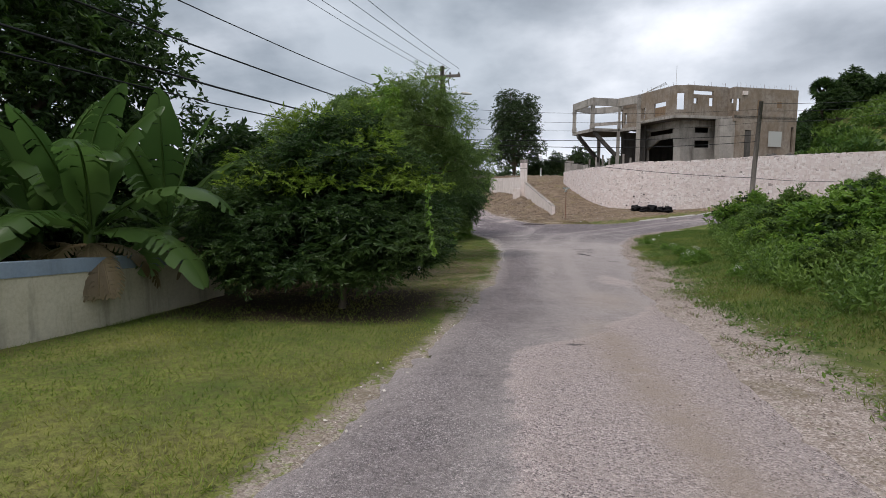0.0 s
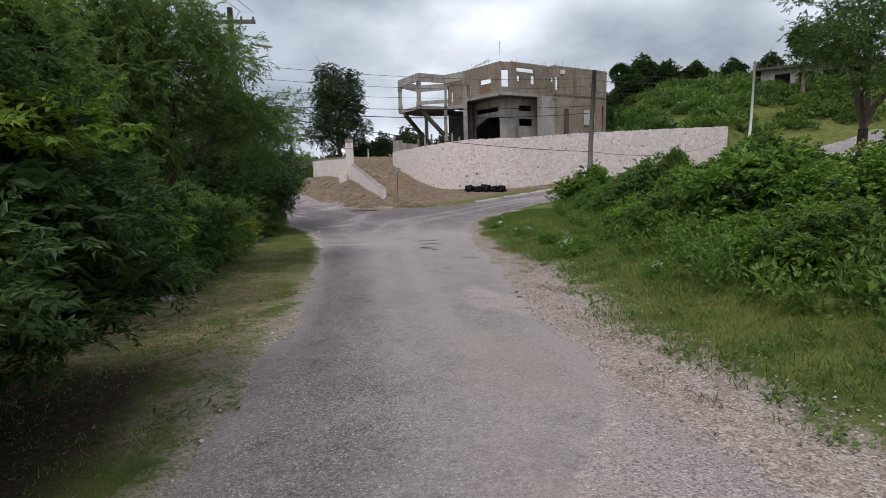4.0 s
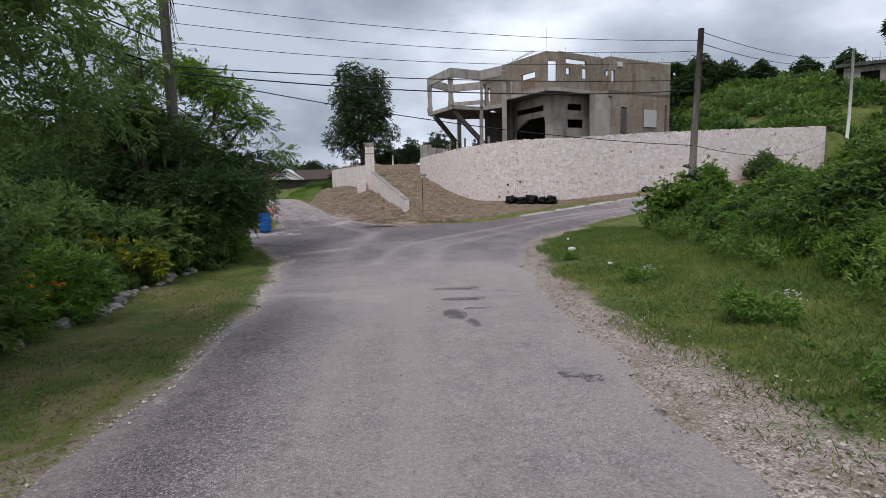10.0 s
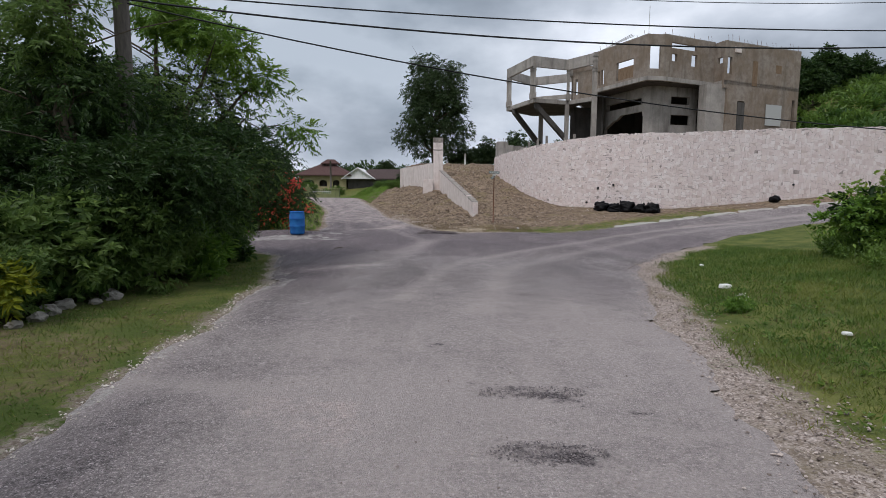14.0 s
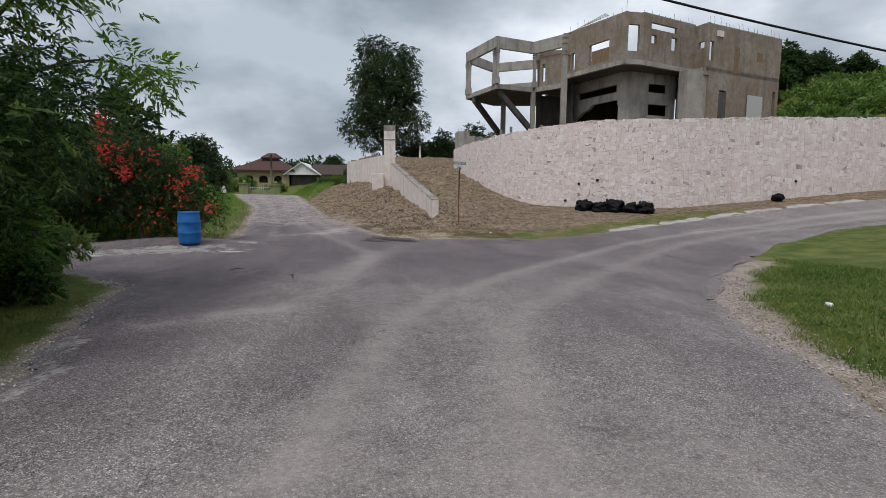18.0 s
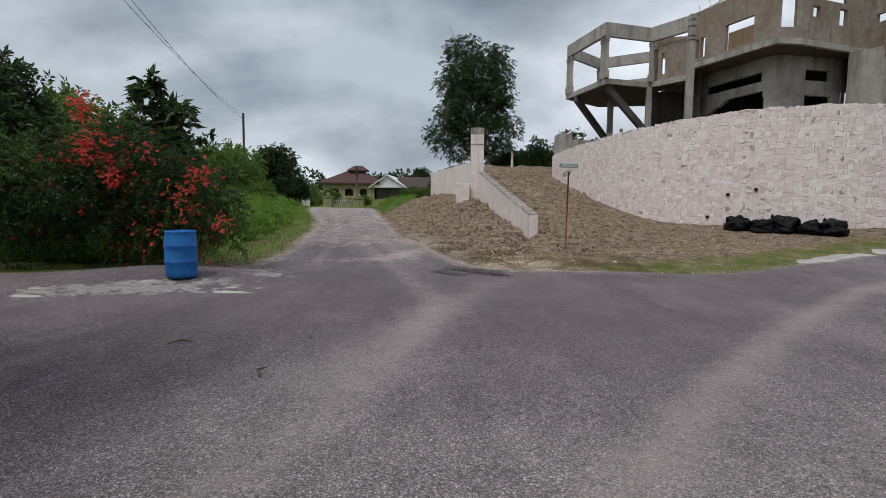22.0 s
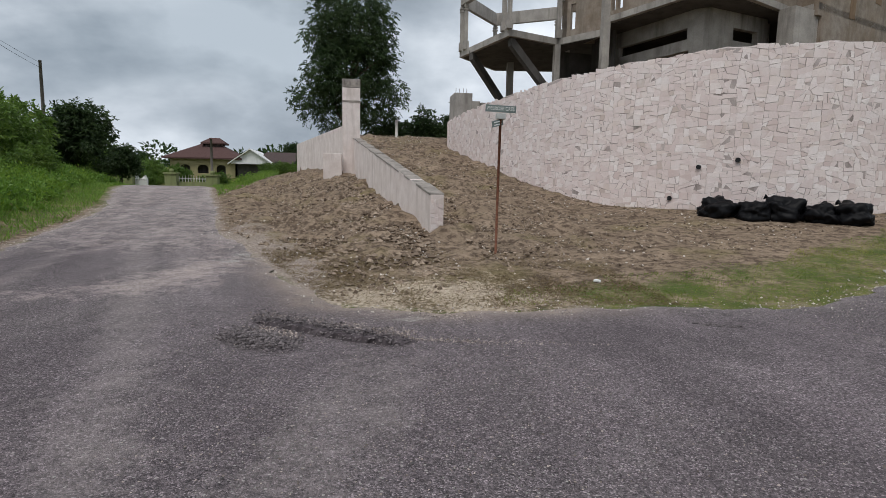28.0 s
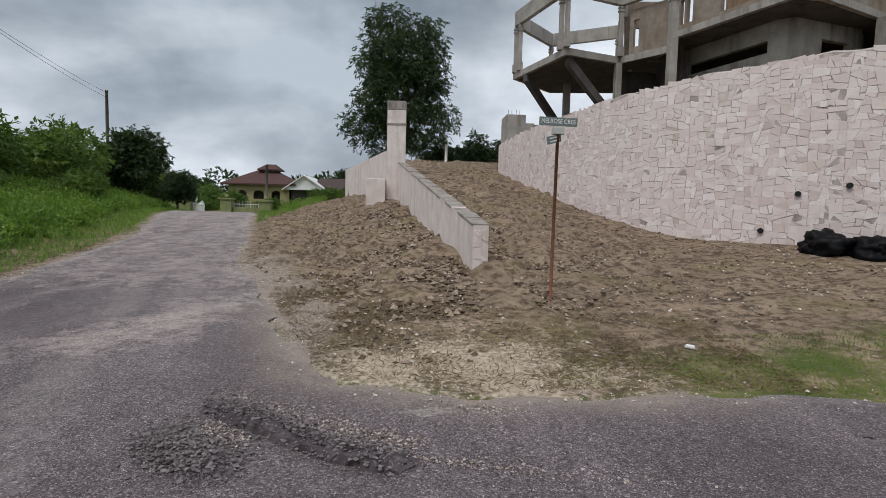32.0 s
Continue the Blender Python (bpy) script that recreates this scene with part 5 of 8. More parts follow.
def crown_points(lobes, n, r, inner=0.5, floor=None, layer=1.0, clump=1.0):
    """Places and outward ways over the shells of small clumps that sit on a set of lobes (x, y, z, rx, ry, rz)."""
    lobes = np.array(lobes, float)
    clumps = []
    for l in lobes:
        m = max(int(9 * (l[3] * l[4] * l[5]) ** 0.45 / clump ** 1.3), 3)
        d = unit(r.normal(size=(m, 3)))
        k = (inner + (1 - inner) * r.random(m) ** 0.6) * 0.82
        size = (r.uniform(0.28, 0.52, (m, 1)) * l[3:] * clump + 0.06) * np.array([1, 1, layer])
        clumps.append(np.c_[l[:3] + d * k[:, None] * l[3:], size])
    clumps = np.concatenate(clumps)
    area = (clumps[:, 3] * clumps[:, 4] * clumps[:, 5]) ** (2 / 3) * r.uniform(0.6, 1.3, len(clumps))
    pick = r.choice(len(clumps), n, p=area / area.sum())
    d = unit(r.normal(size=(n, 3)) + np.array([0, 0, 0.25]))
    k = 0.45 + 0.55 * np.sqrt(r.random(n))
    k = k * (0.9 + 0.2 * np.sin(d[:, 0] * 5 + pick * 2.1) * np.sin(d[:, 1] * 6 + pick))
    p = clumps[pick, :3] + d * k[:, None] * clumps[pick, 3:]
    ok = np.ones(n, bool) if floor is None else p[:, 2] > floor
    return p[ok], unit(d / clumps[pick, 3:])[ok]


def crown_mesh(name, lobes, twigs, leaflets, leaf, width, spray, mat, seed, droop=0.3, inner=0.5, floor=None, spread_out=0.7, flat=0.0, clump=1.0):
    """A crown of sprays: each twig carries leaflets in two rows."""
    r = np.random.default_rng(seed)
    p, out = crown_points(lobes, twigs, r, inner, floor, 1 - 0.6 * flat, clump)
    n = len(p)
    d = unit((out * 0.9 + r.normal(size=(n, 3)) * 0.55) * np.array([1, 1, 1 - flat]) + np.array([0, 0, -droop]))
    side = unit(np.cross(d, np.array([0, 0, 1.0]) + r.normal(size=(n, 3)) * 0.35))
    t = (np.arange(leaflets) // 2 + 1) / (leaflets / 2 + 0.5)
    sign = np.where(np.arange(leaflets) % 2, 1.0, -1.0)
    ln = spray * r.uniform(0.6, 1.3, n)
    base = p[:, None] + d[:, None] * (ln[:, None] * t)[..., None] + np.array([0, 0, -1.0]) * (droop * 0.5 * ln[:, None] * t ** 2)[..., None]
    way = unit(d[:, None] * (1 - spread_out * 0.6) + side[:, None] * (sign * spread_out)[:, None] + r.normal(size=(n, leaflets, 3)) * 0.22 + np.array([0, 0, -droop * 0.5]))
    m = n * leaflets
    size = leaf * r.uniform(0.6, 1.25, m)
    return quads_mesh(name, leaf_quads(base.reshape(-1, 3), way.reshape(-1, 3), size, size * width / leaf, r), mat)


def limbs(name, base, tips, radius, mat=None, seed=0, wobble=0.12):
    """A tapered trunk that forks to each tip."""
    r = random.Random(seed)
    bm = bmesh.new()
    base = Vector(base)
    fork = base.lerp(Vector(tips[0]), 0.35)
    fork.x, fork.y = base.x * 0.7 + fork.x * 0.3, base.y * 0.7 + fork.y * 0.3
    add_tube(bm, [base - Vector((0, 0, 0.3)), base.lerp(fork, 0.1) , base.lerp(fork, 0.55) + Vector((r.uniform(-1, 1), r.uniform(-1, 1), 0)) * wobble * 0.4, fork], [radius * 1.5, radius * 1.1, radius * 0.95, radius * 0.85], 9)
    for tip in tips:
        tip = Vector(tip)
        pts, rad = [], []
        n = 6
        for k in range(n + 1):
            u = k / n
            q = fork.lerp(tip, u)
            q.z += math.sin(u * math.pi) * (tip - fork).length * 0.1
            if 0 < k < n:
                q += Vector((r.uniform(-1, 1), r.uniform(-1, 1), r.uniform(-1, 1))) * wobble
            pts.append(q)
            rad.append(max(radius * 0.62 * (1 - u) ** 0.8, 0.014))
        add_tube(bm, pts, rad, 6)
        for _ in range(3):
            k = r.randint(2, 5)
            q = pts[k] + Vector((r.uniform(-1, 1), r.uniform(-1, 1), r.uniform(-0.2, 0.9))) * (tip - fork).length * 0.33
            add_tube(bm, [pts[k], pts[k].lerp(q, 0.5) + Vector((0, 0, 0.06)), q], [rad[k] * 0.6, rad[k] * 0.4, 0.01], 5)
    me = bpy.data.meshes.new(name)
    bm.to_mesh(me)
    bm.free()
    me.materials.append(mat or TRUNK)
    return me


def plant(name, place, label, category, lobes, crown_kw, trunk=None, group="", turn=0.0, extra=()):
    """A tree or shrub: trunk (or stems) and crown, built round its own foot."""
    ob = thing(name, place, label, category, group, turn=turn)
    if trunk:
        part("trunk" if trunk.get("tree", True) else "stems", limbs("trunk", (0, 0, 0), trunk["tips"], trunk["r"], seed=trunk.get("seed", 1), wobble=trunk.get("wobble", 0.12)), ob)
    part("crown", crown_mesh("crown", lobes, **crown_kw), ob)
    for part_name, kw, text in extra:
        part(part_name, crown_mesh(part_name, kw.pop("lobes"), **kw), ob, text)
    return ob


def again(ob, x, y, turn=0.0, size=1.0, tall=1.0, lift=-0.05, label=""):
    c = copy_thing(ob, pose(x, y, rest_on(x, y) + lift, 0, 0, turn) @ Matrix.Diagonal((size, size, size * tall, 1)))
    if label:
        c["label"] = label
    return c


def foot(x, y, lift=-0.05):
    return (x, y, rest_on(x, y) + lift)


def tips_of(lobes, n=99):
    return [(l[0] * 0.9, l[1] * 0.9, l[2] + l[5] * 0.25) for l in lobes[:n]]


def build_left_plants():
    # the large roadside shrub: layered sprays over the grass; its bright crown and shaded inside are put into the leaf
    # colours
    l1 = [(-0.3, 0.2, 1.6, 1.8, 1.6, 1.2), (0.7, -0.7, 1.25, 1.15, 1.0, 0.65), (1.2, 0.5, 1.5, 0.85, 1.1, 0.9), (1.25, 1.5, 1.05, 0.9, 1.0, 0.6), (-0.1, 0.2, 2.75, 1.2, 1.2, 0.75), (0.6, 0.6, 2.4, 1.0, 1.0, 0.8), (-1.6, -0.3, 1.4, 1.2, 1.2, 1.0), (-0.3, -1.1, 0.9, 1.1, 0.7, 0.4), (-1.3, 1.0, 2.4, 1.2, 1.2, 1.0)]
    kw = dict(twigs=8600, leaflets=14, leaf=0.078, width=0.029, spray=0.26, mat=LEAF_HEDGE, seed=11, droop=0.1, inner=0.72, floor=0.42, flat=0.75, clump=0.7)
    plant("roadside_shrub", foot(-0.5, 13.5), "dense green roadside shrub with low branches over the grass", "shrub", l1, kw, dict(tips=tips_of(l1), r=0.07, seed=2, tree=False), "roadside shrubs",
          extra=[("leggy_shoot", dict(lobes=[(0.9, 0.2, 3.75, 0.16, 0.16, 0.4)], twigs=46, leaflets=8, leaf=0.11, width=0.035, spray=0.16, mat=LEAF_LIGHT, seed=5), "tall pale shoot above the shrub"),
                 ("young_leaves", dict(kw, lobes=[(l[0] + 0.05, l[1] - 0.05, l[2] + 0.16, *l[3:]) for l in l1 if l[2] > 1.2], twigs=3000, mat=LEAF_BRIGHT, seed=6, floor=2.15, droop=0.0), "yellow-green young leaves, also coloured for light on the crown"),
                 ("inner_leaves", dict(kw, lobes=[(*l[:3], *(q * 0.74 for q in l[3:])) for l in l1], twigs=2600, mat=LEAF_DEEP, leaf=0.17, width=0.06, seed=7, inner=0.3), "inner leaves coloured for the shade inside the crown")])
    l2 = [(0, 0, 2.2, 1.6, 1.8, 1.6), (0.7, -0.7, 1.7, 1.2, 1.3, 0.9), (0.2, 0.8, 3.4, 1.2, 1.2, 1.1), (1.0, 0.9, 1.9, 1.0, 1.2, 0.8), (-0.8, 0.7, 3.2, 1.3, 1.3, 1.1), (0.8, -0.4, 3.4, 1.1, 1.2, 1.0), (-1.2, -0.8, 1.8, 1.3, 1.3, 1.2)]
    kw = dict(kw, mat=LEAF_FEATHER, seed=12, twigs=5600, floor=0.5, flat=0.5, leaf=0.09, width=0.032)
    # top light and inner shade are in the leaf colours here too
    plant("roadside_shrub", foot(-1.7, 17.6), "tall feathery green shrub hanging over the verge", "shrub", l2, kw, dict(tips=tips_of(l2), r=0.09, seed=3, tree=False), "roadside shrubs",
          extra=[("young_leaves", dict(kw, lobes=[(l[0] + 0.1, l[1], l[2] + 0.2, *l[3:]) for l in l2], twigs=3000, mat=LEAF_BRIGHT, seed=6, floor=2.4, droop=0.0), "yellow-green young leaves, also coloured for light on the crown"),
                 ("inner_leaves", dict(kw, lobes=[(*l[:3], *(q * 0.76 for q in l[3:])) for l in l2], twigs=1100, mat=LEAF_DEEP, leaf=0.17, width=0.06, seed=7, inner=0.3), "inner leaves coloured for the shade inside the crown")])
    l3 = [(0, 0, 3.6, 1.5, 1.7, 1.7), (0.6, 0.3, 2.6, 1.1, 1.2, 1.0), (0.7, 0.2, 5.2, 0.9, 0.9, 1.0), (-0.6, 0.6, 4.9, 1.2, 1.2, 1.2)]
    plant("roadside_tree", foot(-1.9, 22.0), "slender tree with drooping light green foliage", "tree", l3, dict(kw, seed=13, twigs=5200, mat=LEAF_FEATHER, leaf=0.11, droop=0.5, inner=0.45, floor=1.6, flat=0.2), dict(tips=tips_of(l3), r=0.1, seed=4), "roadside trees")
    # a vine that hangs from the shrub's edge
    vine = thing("hanging_vine", (0.0, 0.0, 0.0), "thin vine with pale heart-shaped leaves hanging from the shrub", "vine")
    rv = np.random.default_rng(77)
    zz = np.linspace(1.75, 0.72, 22)
    line = np.c_[1.3 + 0.04 * np.sin(zz * 3.0), 12.05 + 0.04 * np.cos(zz * 4.0), zz]
    part("stem", tube([tuple(q) for q in line], 0.006, 5), vine, mat=LEAF_LIGHT)
    q = np.repeat(line, 2, 0)
    w = unit(np.c_[rv.normal(size=(len(q), 2)), np.full(len(q), -0.9)])
    part("leaves", quads_mesh("leaves", leaf_quads(q, w, rv.uniform(0.06, 0.11, len(q)), rv.uniform(0.05, 0.09, len(q)), rv), LEAF_LIGHT), vine, "pale green heart-shaped leaves")
    # the tree whose fine-leaved boughs reach out over the road's edge
    fine = dict(leaflets=14, leaf=0.1, width=0.034, spray=0.4, mat=LEAF_FEATHER, droop=0.3, flat=0.25)
    l4 = [(0.3, 0, 4.5, 1.9, 2.1, 1.4), (1.8, 0.3, 3.7, 1.0, 1.3, 0.75), (-1.5, -1.2, 4.4, 1.9, 1.9, 1.5), (-0.2, -1.6, 5.6, 1.4, 1.4, 1.0), (1.0, 1.6, 3.3, 1.3, 1.4, 0.9), (-1.4, 0.8, 4.0, 1.4, 1.5, 0.9)]
    l4 = [(l[0] + 1.15, *l[1:]) for l in l4]
    t4 = plant("roadside_tree", foot(-1.5, 24.2), "roadside tree with fine dark green leaves", "tree", l4, dict(fine, twigs=5600, seed=14, inner=0.45, floor=2.5), dict(tips=tips_of(l4), r=0.15, seed=5), "roadside trees")
    l5 = [(0, 0, 3.6, 2.2, 2.3, 1.5), (1.5, 0.2, 2.7, 1.7, 1.7, 1.0), (-1.7, -0.8, 3.8, 2.0, 2.0, 1.5), (0.2, -1.2, 2.3, 2.1, 1.9, 1.2), (-0.9, 1.6, 2.4, 2.0, 1.7, 1.3), (1.9, -0.6, 1.9, 1.2, 1.3, 0.9)]
    boughs = [(1.2, 0.6, 5.5, 1.1, 1.1, 0.8), (2.6, 0.9, 4.6, 0.8, 0.9, 0.5), (3.1, 1.4, 3.6, 0.6, 0.7, 0.5), (0.1, 0.4, 6.4, 1.1, 1.1, 0.8), (2.0, 0.2, 5.6, 0.7, 0.7, 0.5)]
    # shade below and light on the boughs are put into the leaf colours
    plant("roadside_tree", foot(-1.6, 38.6), "spreading roadside tree with loose feathery branches", "tree", l5 + boughs, dict(fine, twigs=1500, seed=15, leaf=0.14, width=0.046, spray=0.45, inner=0.35, floor=0.7, mat=LEAF_FEATHER), dict(tips=tips_of(l5 + boughs), r=0.18, seed=6), "roadside trees",
          extra=[("lower_leaves", dict(fine, lobes=l5, twigs=6800, seed=17, mat=LEAF_HEDGE, leaf=0.11, width=0.038, inner=0.6, floor=0.6), "dense lower leaves coloured for the shade under the crown"),
                 ("outer_leaves", dict(fine, lobes=boughs, twigs=760, seed=18, mat=LEAF_LIGHT, leaf=0.15, width=0.05, inner=0.4), "outer bough leaves coloured paler for the light on them")])
    again(t4, -8.0, 31.0, 130, 0.8, 0.9)
    again(t4, -6.2, 22.5, 40, 0.75, 1.0)
    again(t4, -6.6, 40.8, 220, 0.95, 0.9)
    again(t4, -9.5, 27.0, 300, 0.7, 1.0)
    # the slender tree beside the pole: dense below with shade in the leaf colour, a loose leader above
    low = [(0.3, 0, 2.2, 1.6, 1.4, 1.3), (1.7, 0.2, 2.0, 1.2, 1.2, 0.9), (-1.4, 0, 2.3, 1.5, 1.5, 1.1), (0.2, 0.1, 3.6, 1.1, 1.0, 0.8)]
    high = [(-0.2, 0, 4.6, 1.0, 1.0, 0.6), (0.3, 0, 5.5, 0.75, 0.75, 0.6), (-0.6, 0.3, 6.3, 0.6, 0.6, 0.5), (0.4, 0, 6.7, 0.5, 0.5, 0.5), (-1.3, 0, 5.0, 0.7, 0.7, 0.5)]
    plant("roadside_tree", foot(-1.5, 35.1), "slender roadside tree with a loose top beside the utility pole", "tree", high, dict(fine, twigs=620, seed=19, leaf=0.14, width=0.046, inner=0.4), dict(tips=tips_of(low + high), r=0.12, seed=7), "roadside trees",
          extra=[("lower_leaves", dict(fine, lobes=low, twigs=4200, seed=20, mat=LEAF_HEDGE, leaf=0.12, width=0.042, inner=0.6, floor=0.7), "dense lower leaves coloured for the shade under the crown")])
    # the planted bed at their feet
    l6 = [(0, 0, 0.6, 0.9, 0.9, 0.6), (0.6, 0.3, 0.4, 0.6, 0.6, 0.4), (-0.5, 0.4, 0.55, 0.7, 0.6, 0.5)]
    base = dict(twigs=1700, leaflets=8, leaf=0.1, width=0.042, spray=0.2, seed=21, droop=0.15, inner=0.6, floor=0.02, flat=0.25, clump=0.75)
    kinds = [plant("garden_shrub", foot(-1.9, 24.6), "low green garden shrub under the trees", "shrub", l6, dict(base, mat=LEAF_FEATHER), dict(tips=tips_of(l6), r=0.03, tree=False), "garden shrubs"),
             plant("garden_shrub", foot(-1.3, 28.9), "broad-leaved dark green garden shrub", "shrub", l6, dict(base, twigs=1000, leaf=0.15, width=0.08, mat=LEAF_BUSH, seed=27), dict(tips=tips_of(l6), r=0.03, tree=False), "garden shrubs"),
             plant("garden_shrub", foot(-1.5, 30.1), "light green garden shrub with narrow leaves", "shrub", l6, dict(base, twigs=1000, leaf=0.2, width=0.035, mat=LEAF_LIGHT, droop=0.0, seed=28), dict(tips=tips_of(l6), r=0.03, tree=False), "garden shrubs")]
    for k, (x, y, z) in enumerate(((-1.0, 20.6, 1.1), (-1.6, 21.4, 1.5), (-0.9, 23.5, 1.2), (-1.2, 25.6, 1.4), (-2.6, 26.3, 1.5), (-1.3, 26.8, 0.8), (-2.4, 28.3, 1.4), (-3.6, 28.8, 1.9), (-2.5, 30.6, 1.3), (-3.8, 31.2, 1.8), (-1.9, 32.6, 1.1), (-3.2, 33.2, 1.7), (-1.4, 33.9, 1.0), (-1.2, 35.0, 1.1), (-2.6, 36.2, 1.5), (-1.1, 36.6, 1.2),
                                (-0.9, 37.8, 1.1), (-1.5, 39.4, 1.3), (-0.8, 40.0, 0.9), (-2.4, 41.4, 1.4), (-1.4, 41.9, 1.0), (-4.2, 41.6, 1.2), (-3.5, 24.6, 1.7), (-4.4, 38.3, 1.7), (-4.6, 34.8, 1.8), (-4.8, 26.4, 2.0), (-5.2, 29.8, 2.1), (-2.3, 23.1, 1.2), (-1.1, 31.0, 0.6), (-0.9, 29.6, 0.6), (-0.75, 25.0, 0.8), (-0.95, 32.2, 0.8), (-0.8, 21.4, 0.9), (-0.8, 26.4, 0.9), (-0.9, 34.2, 1.3), (-0.4, 35.3, 1.2), (-1.7, 33.3, 1.6), (-0.3, 36.8, 1.1))):
        again(kinds[(k * 2 + k // 4) % 3], x, y, 77 * k, z, 1.0 + 0.15 * (k % 3))
    plant("lime_shrub", foot(-1.1, 31.45), "yellow-green ornamental shrub beside the trees", "shrub", l6, dict(base, twigs=420, leaf=0.15, width=0.06, mat=LEAF_LIME, seed=22), dict(tips=tips_of(l6), r=0.025, tree=False))
    plant("orange_flower_shrub", foot(-0.75, 27.8), "low shrub with a few orange flowers", "shrub", l6, dict(base, twigs=1100, mat=LEAF_LIGHT, seed=23), dict(tips=tips_of(l6), r=0.025, tree=False),
          extra=[("blossoms", dict(lobes=[(0.3, -0.3, 0.75, 0.7, 0.6, 0.4)], twigs=26, leaflets=6, leaf=0.07, width=0.05, spray=0.03, mat=PETAL_ORANGE, seed=24), "small orange flowers")])
    white = plant("white_flower_shrub", foot(-1.1, 22.1), "shrub with clusters of small white flowers", "shrub", l6, dict(base, twigs=1500, mat=LEAF_BUSH, seed=25), dict(tips=tips_of(l6), r=0.025, tree=False),
          extra=[("blossoms", dict(lobes=[(0.35, -0.1, 1.0, 0.45, 0.6, 0.2)], twigs=9, leaflets=16, leaf=0.06, width=0.05, spray=0.025, mat=PETAL_WHITE, seed=26), "small white flowers")])
    white.matrix_basis = white.matrix_basis @ Matrix.Diagonal((1.1, 1.1, 1.4, 1))
    # the dark tree behind the garden wall
    l7 = [(0, 0, 6.0, 3.4, 3.2, 2.6), (2.4, 1.0, 4.6, 2.2, 2.2, 1.9), (-2.6, -1, 5.4, 2.6, 2.6, 2.2), (0.8, -2.6, 7.4, 2.2, 2.0, 1.7), (1.8, 0.0, 2.6, 2.4, 2.2, 1.7), (-1.5, -2, 3.0, 2.6, 2.4, 1.8)]
    # sunlight on the outer shell is painted as a lighter leaf colour
    plant("garden_tree", foot(-9.4, 15.5), "large dark leafy tree behind the garden wall", "tree", l7, dict(twigs=7000, leaflets=8, leaf=0.22, width=0.09, spray=0.45, mat=LEAF_DEEP, seed=31, droop=0.3, inner=0.5), dict(tips=tips_of(l7), r=0.28, seed=7),
          extra=[("outer_leaves", dict(lobes=l7, twigs=1800, leaflets=8, leaf=0.22, width=0.08, spray=0.4, mat=LEAF_BUSH, seed=33, inner=0.95, floor=3.5), "outer leaves coloured as sunlit")])
    plant("garden_tree", foot(-12.5, 6.5), "large dark leafy tree behind the garden wall", "tree", l7, dict(twigs=4200, leaflets=8, leaf=0.25, width=0.09, spray=0.45, mat=LEAF_DEEP, seed=32, droop=0.3, inner=0.5), dict(tips=tips_of(l7), r=0.28, seed=8))
    l7b = [(0, 0, 1.3, 1.8, 1.6, 1.3), (1.2, 0.3, 0.9, 1.2, 1.2, 0.9), (-1.1, 0.2, 1.6, 1.4, 1.3, 1.2)]
    shade = plant("garden_bush", foot(-5.2, 17.2), "dark bush in the shade behind the garden wall", "bush", l7b, dict(twigs=2400, leaflets=8, leaf=0.2, width=0.08, spray=0.35, mat=LEAF_DEEP, seed=34, inner=0.4, floor=0.02), dict(tips=tips_of(l7b), r=0.05, tree=False), "garden bushes")
    for k, (x, y, s) in enumerate(((-7.6, 14.4, 1.1), (-3.5, 17.2, 0.8), (-7.4, 11.4, 1.0), (-9.4, 10.2, 1.1), (-4.6, 19.5, 1.3))):
        again(shade, x, y, 83 * k, s, 1.1)
    # bougainvillea by the barrel
    l8 = [(0, 0, 1.9, 2.3, 1.5, 1.6), (1.7, -0.1, 1.5, 1.3, 1.2, 1.3), (-1.8, -0.5, 1.9, 1.7, 1.4, 1.5), (0.3, -0.1, 3.2, 1.1, 0.9, 0.9), (-1.2, 0.2, 3.3, 1.2, 1.0, 0.9), (-3.6, -0.8, 1.9, 1.6, 1.5, 1.6)]
    plant("bougainvillea", foot(-2.9, 50.4), "bougainvillea bush with bright red bracts beside the barrel", "shrub", l8, dict(twigs=5600, leaflets=9, leaf=0.1, width=0.045, spray=0.3, mat=LEAF_DARK, seed=41, droop=0.45, inner=0.5, floor=0.1), dict(tips=tips_of(l8), r=0.07, seed=9, tree=False),
          extra=[("red_bract", dict(lobes=[(x + 2.9, -1.15, z + 1.62, s * 1.25, 0.4, q * 1.35) for x, z, s, q in ((-3.5, 2.3, 0.42, 0.3), (-3.5, 1.7, 0.3, 0.3), (-3.25, 1.45, 0.4, 0.2), (-3.66, 1.14, 0.24, 0.14), (-4.13, 1.26, 0.18, 0.14), (-2.87, 1.02, 0.26, 0.18), (-2.65, 0.75, 0.18, 0.12), (-1.9, 1.32, 0.3, 0.12), (-0.95, 0.65, 0.36, 0.14), (-1.3, 0.3, 0.28, 0.12), (-1.0, 0.05, 0.16, 0.1), (-0.2, -0.35, 0.1, 0.14))], twigs=300, leaflets=6, leaf=0.07, width=0.05, spray=0.16, mat=PETAL, seed=42, inner=0.2), "bright red bracts"),
                 ("young_leaves", dict(lobes=[l8[2], l8[4], l8[5]], twigs=900, leaflets=8, leaf=0.11, width=0.05, spray=0.28, mat=LEAF_BUSH, seed=44, inner=0.9, floor=2.2), "lighter upper leaves"),
                 ("scattered_bract", dict(lobes=l8[:3], twigs=420, leaflets=5, leaf=0.08, width=0.06, spray=0.08, mat=PETAL, seed=43, inner=0.92), "scattered red bracts")])
    # bank beyond: scrub and trees
    l9 = [(0, 0, 0.9, 1.3, 1.3, 0.9), (0.9, 0.5, 0.7, 0.9, 0.9, 0.7), (-0.8, 0.3, 1.1, 1.0, 1.0, 0.9)]
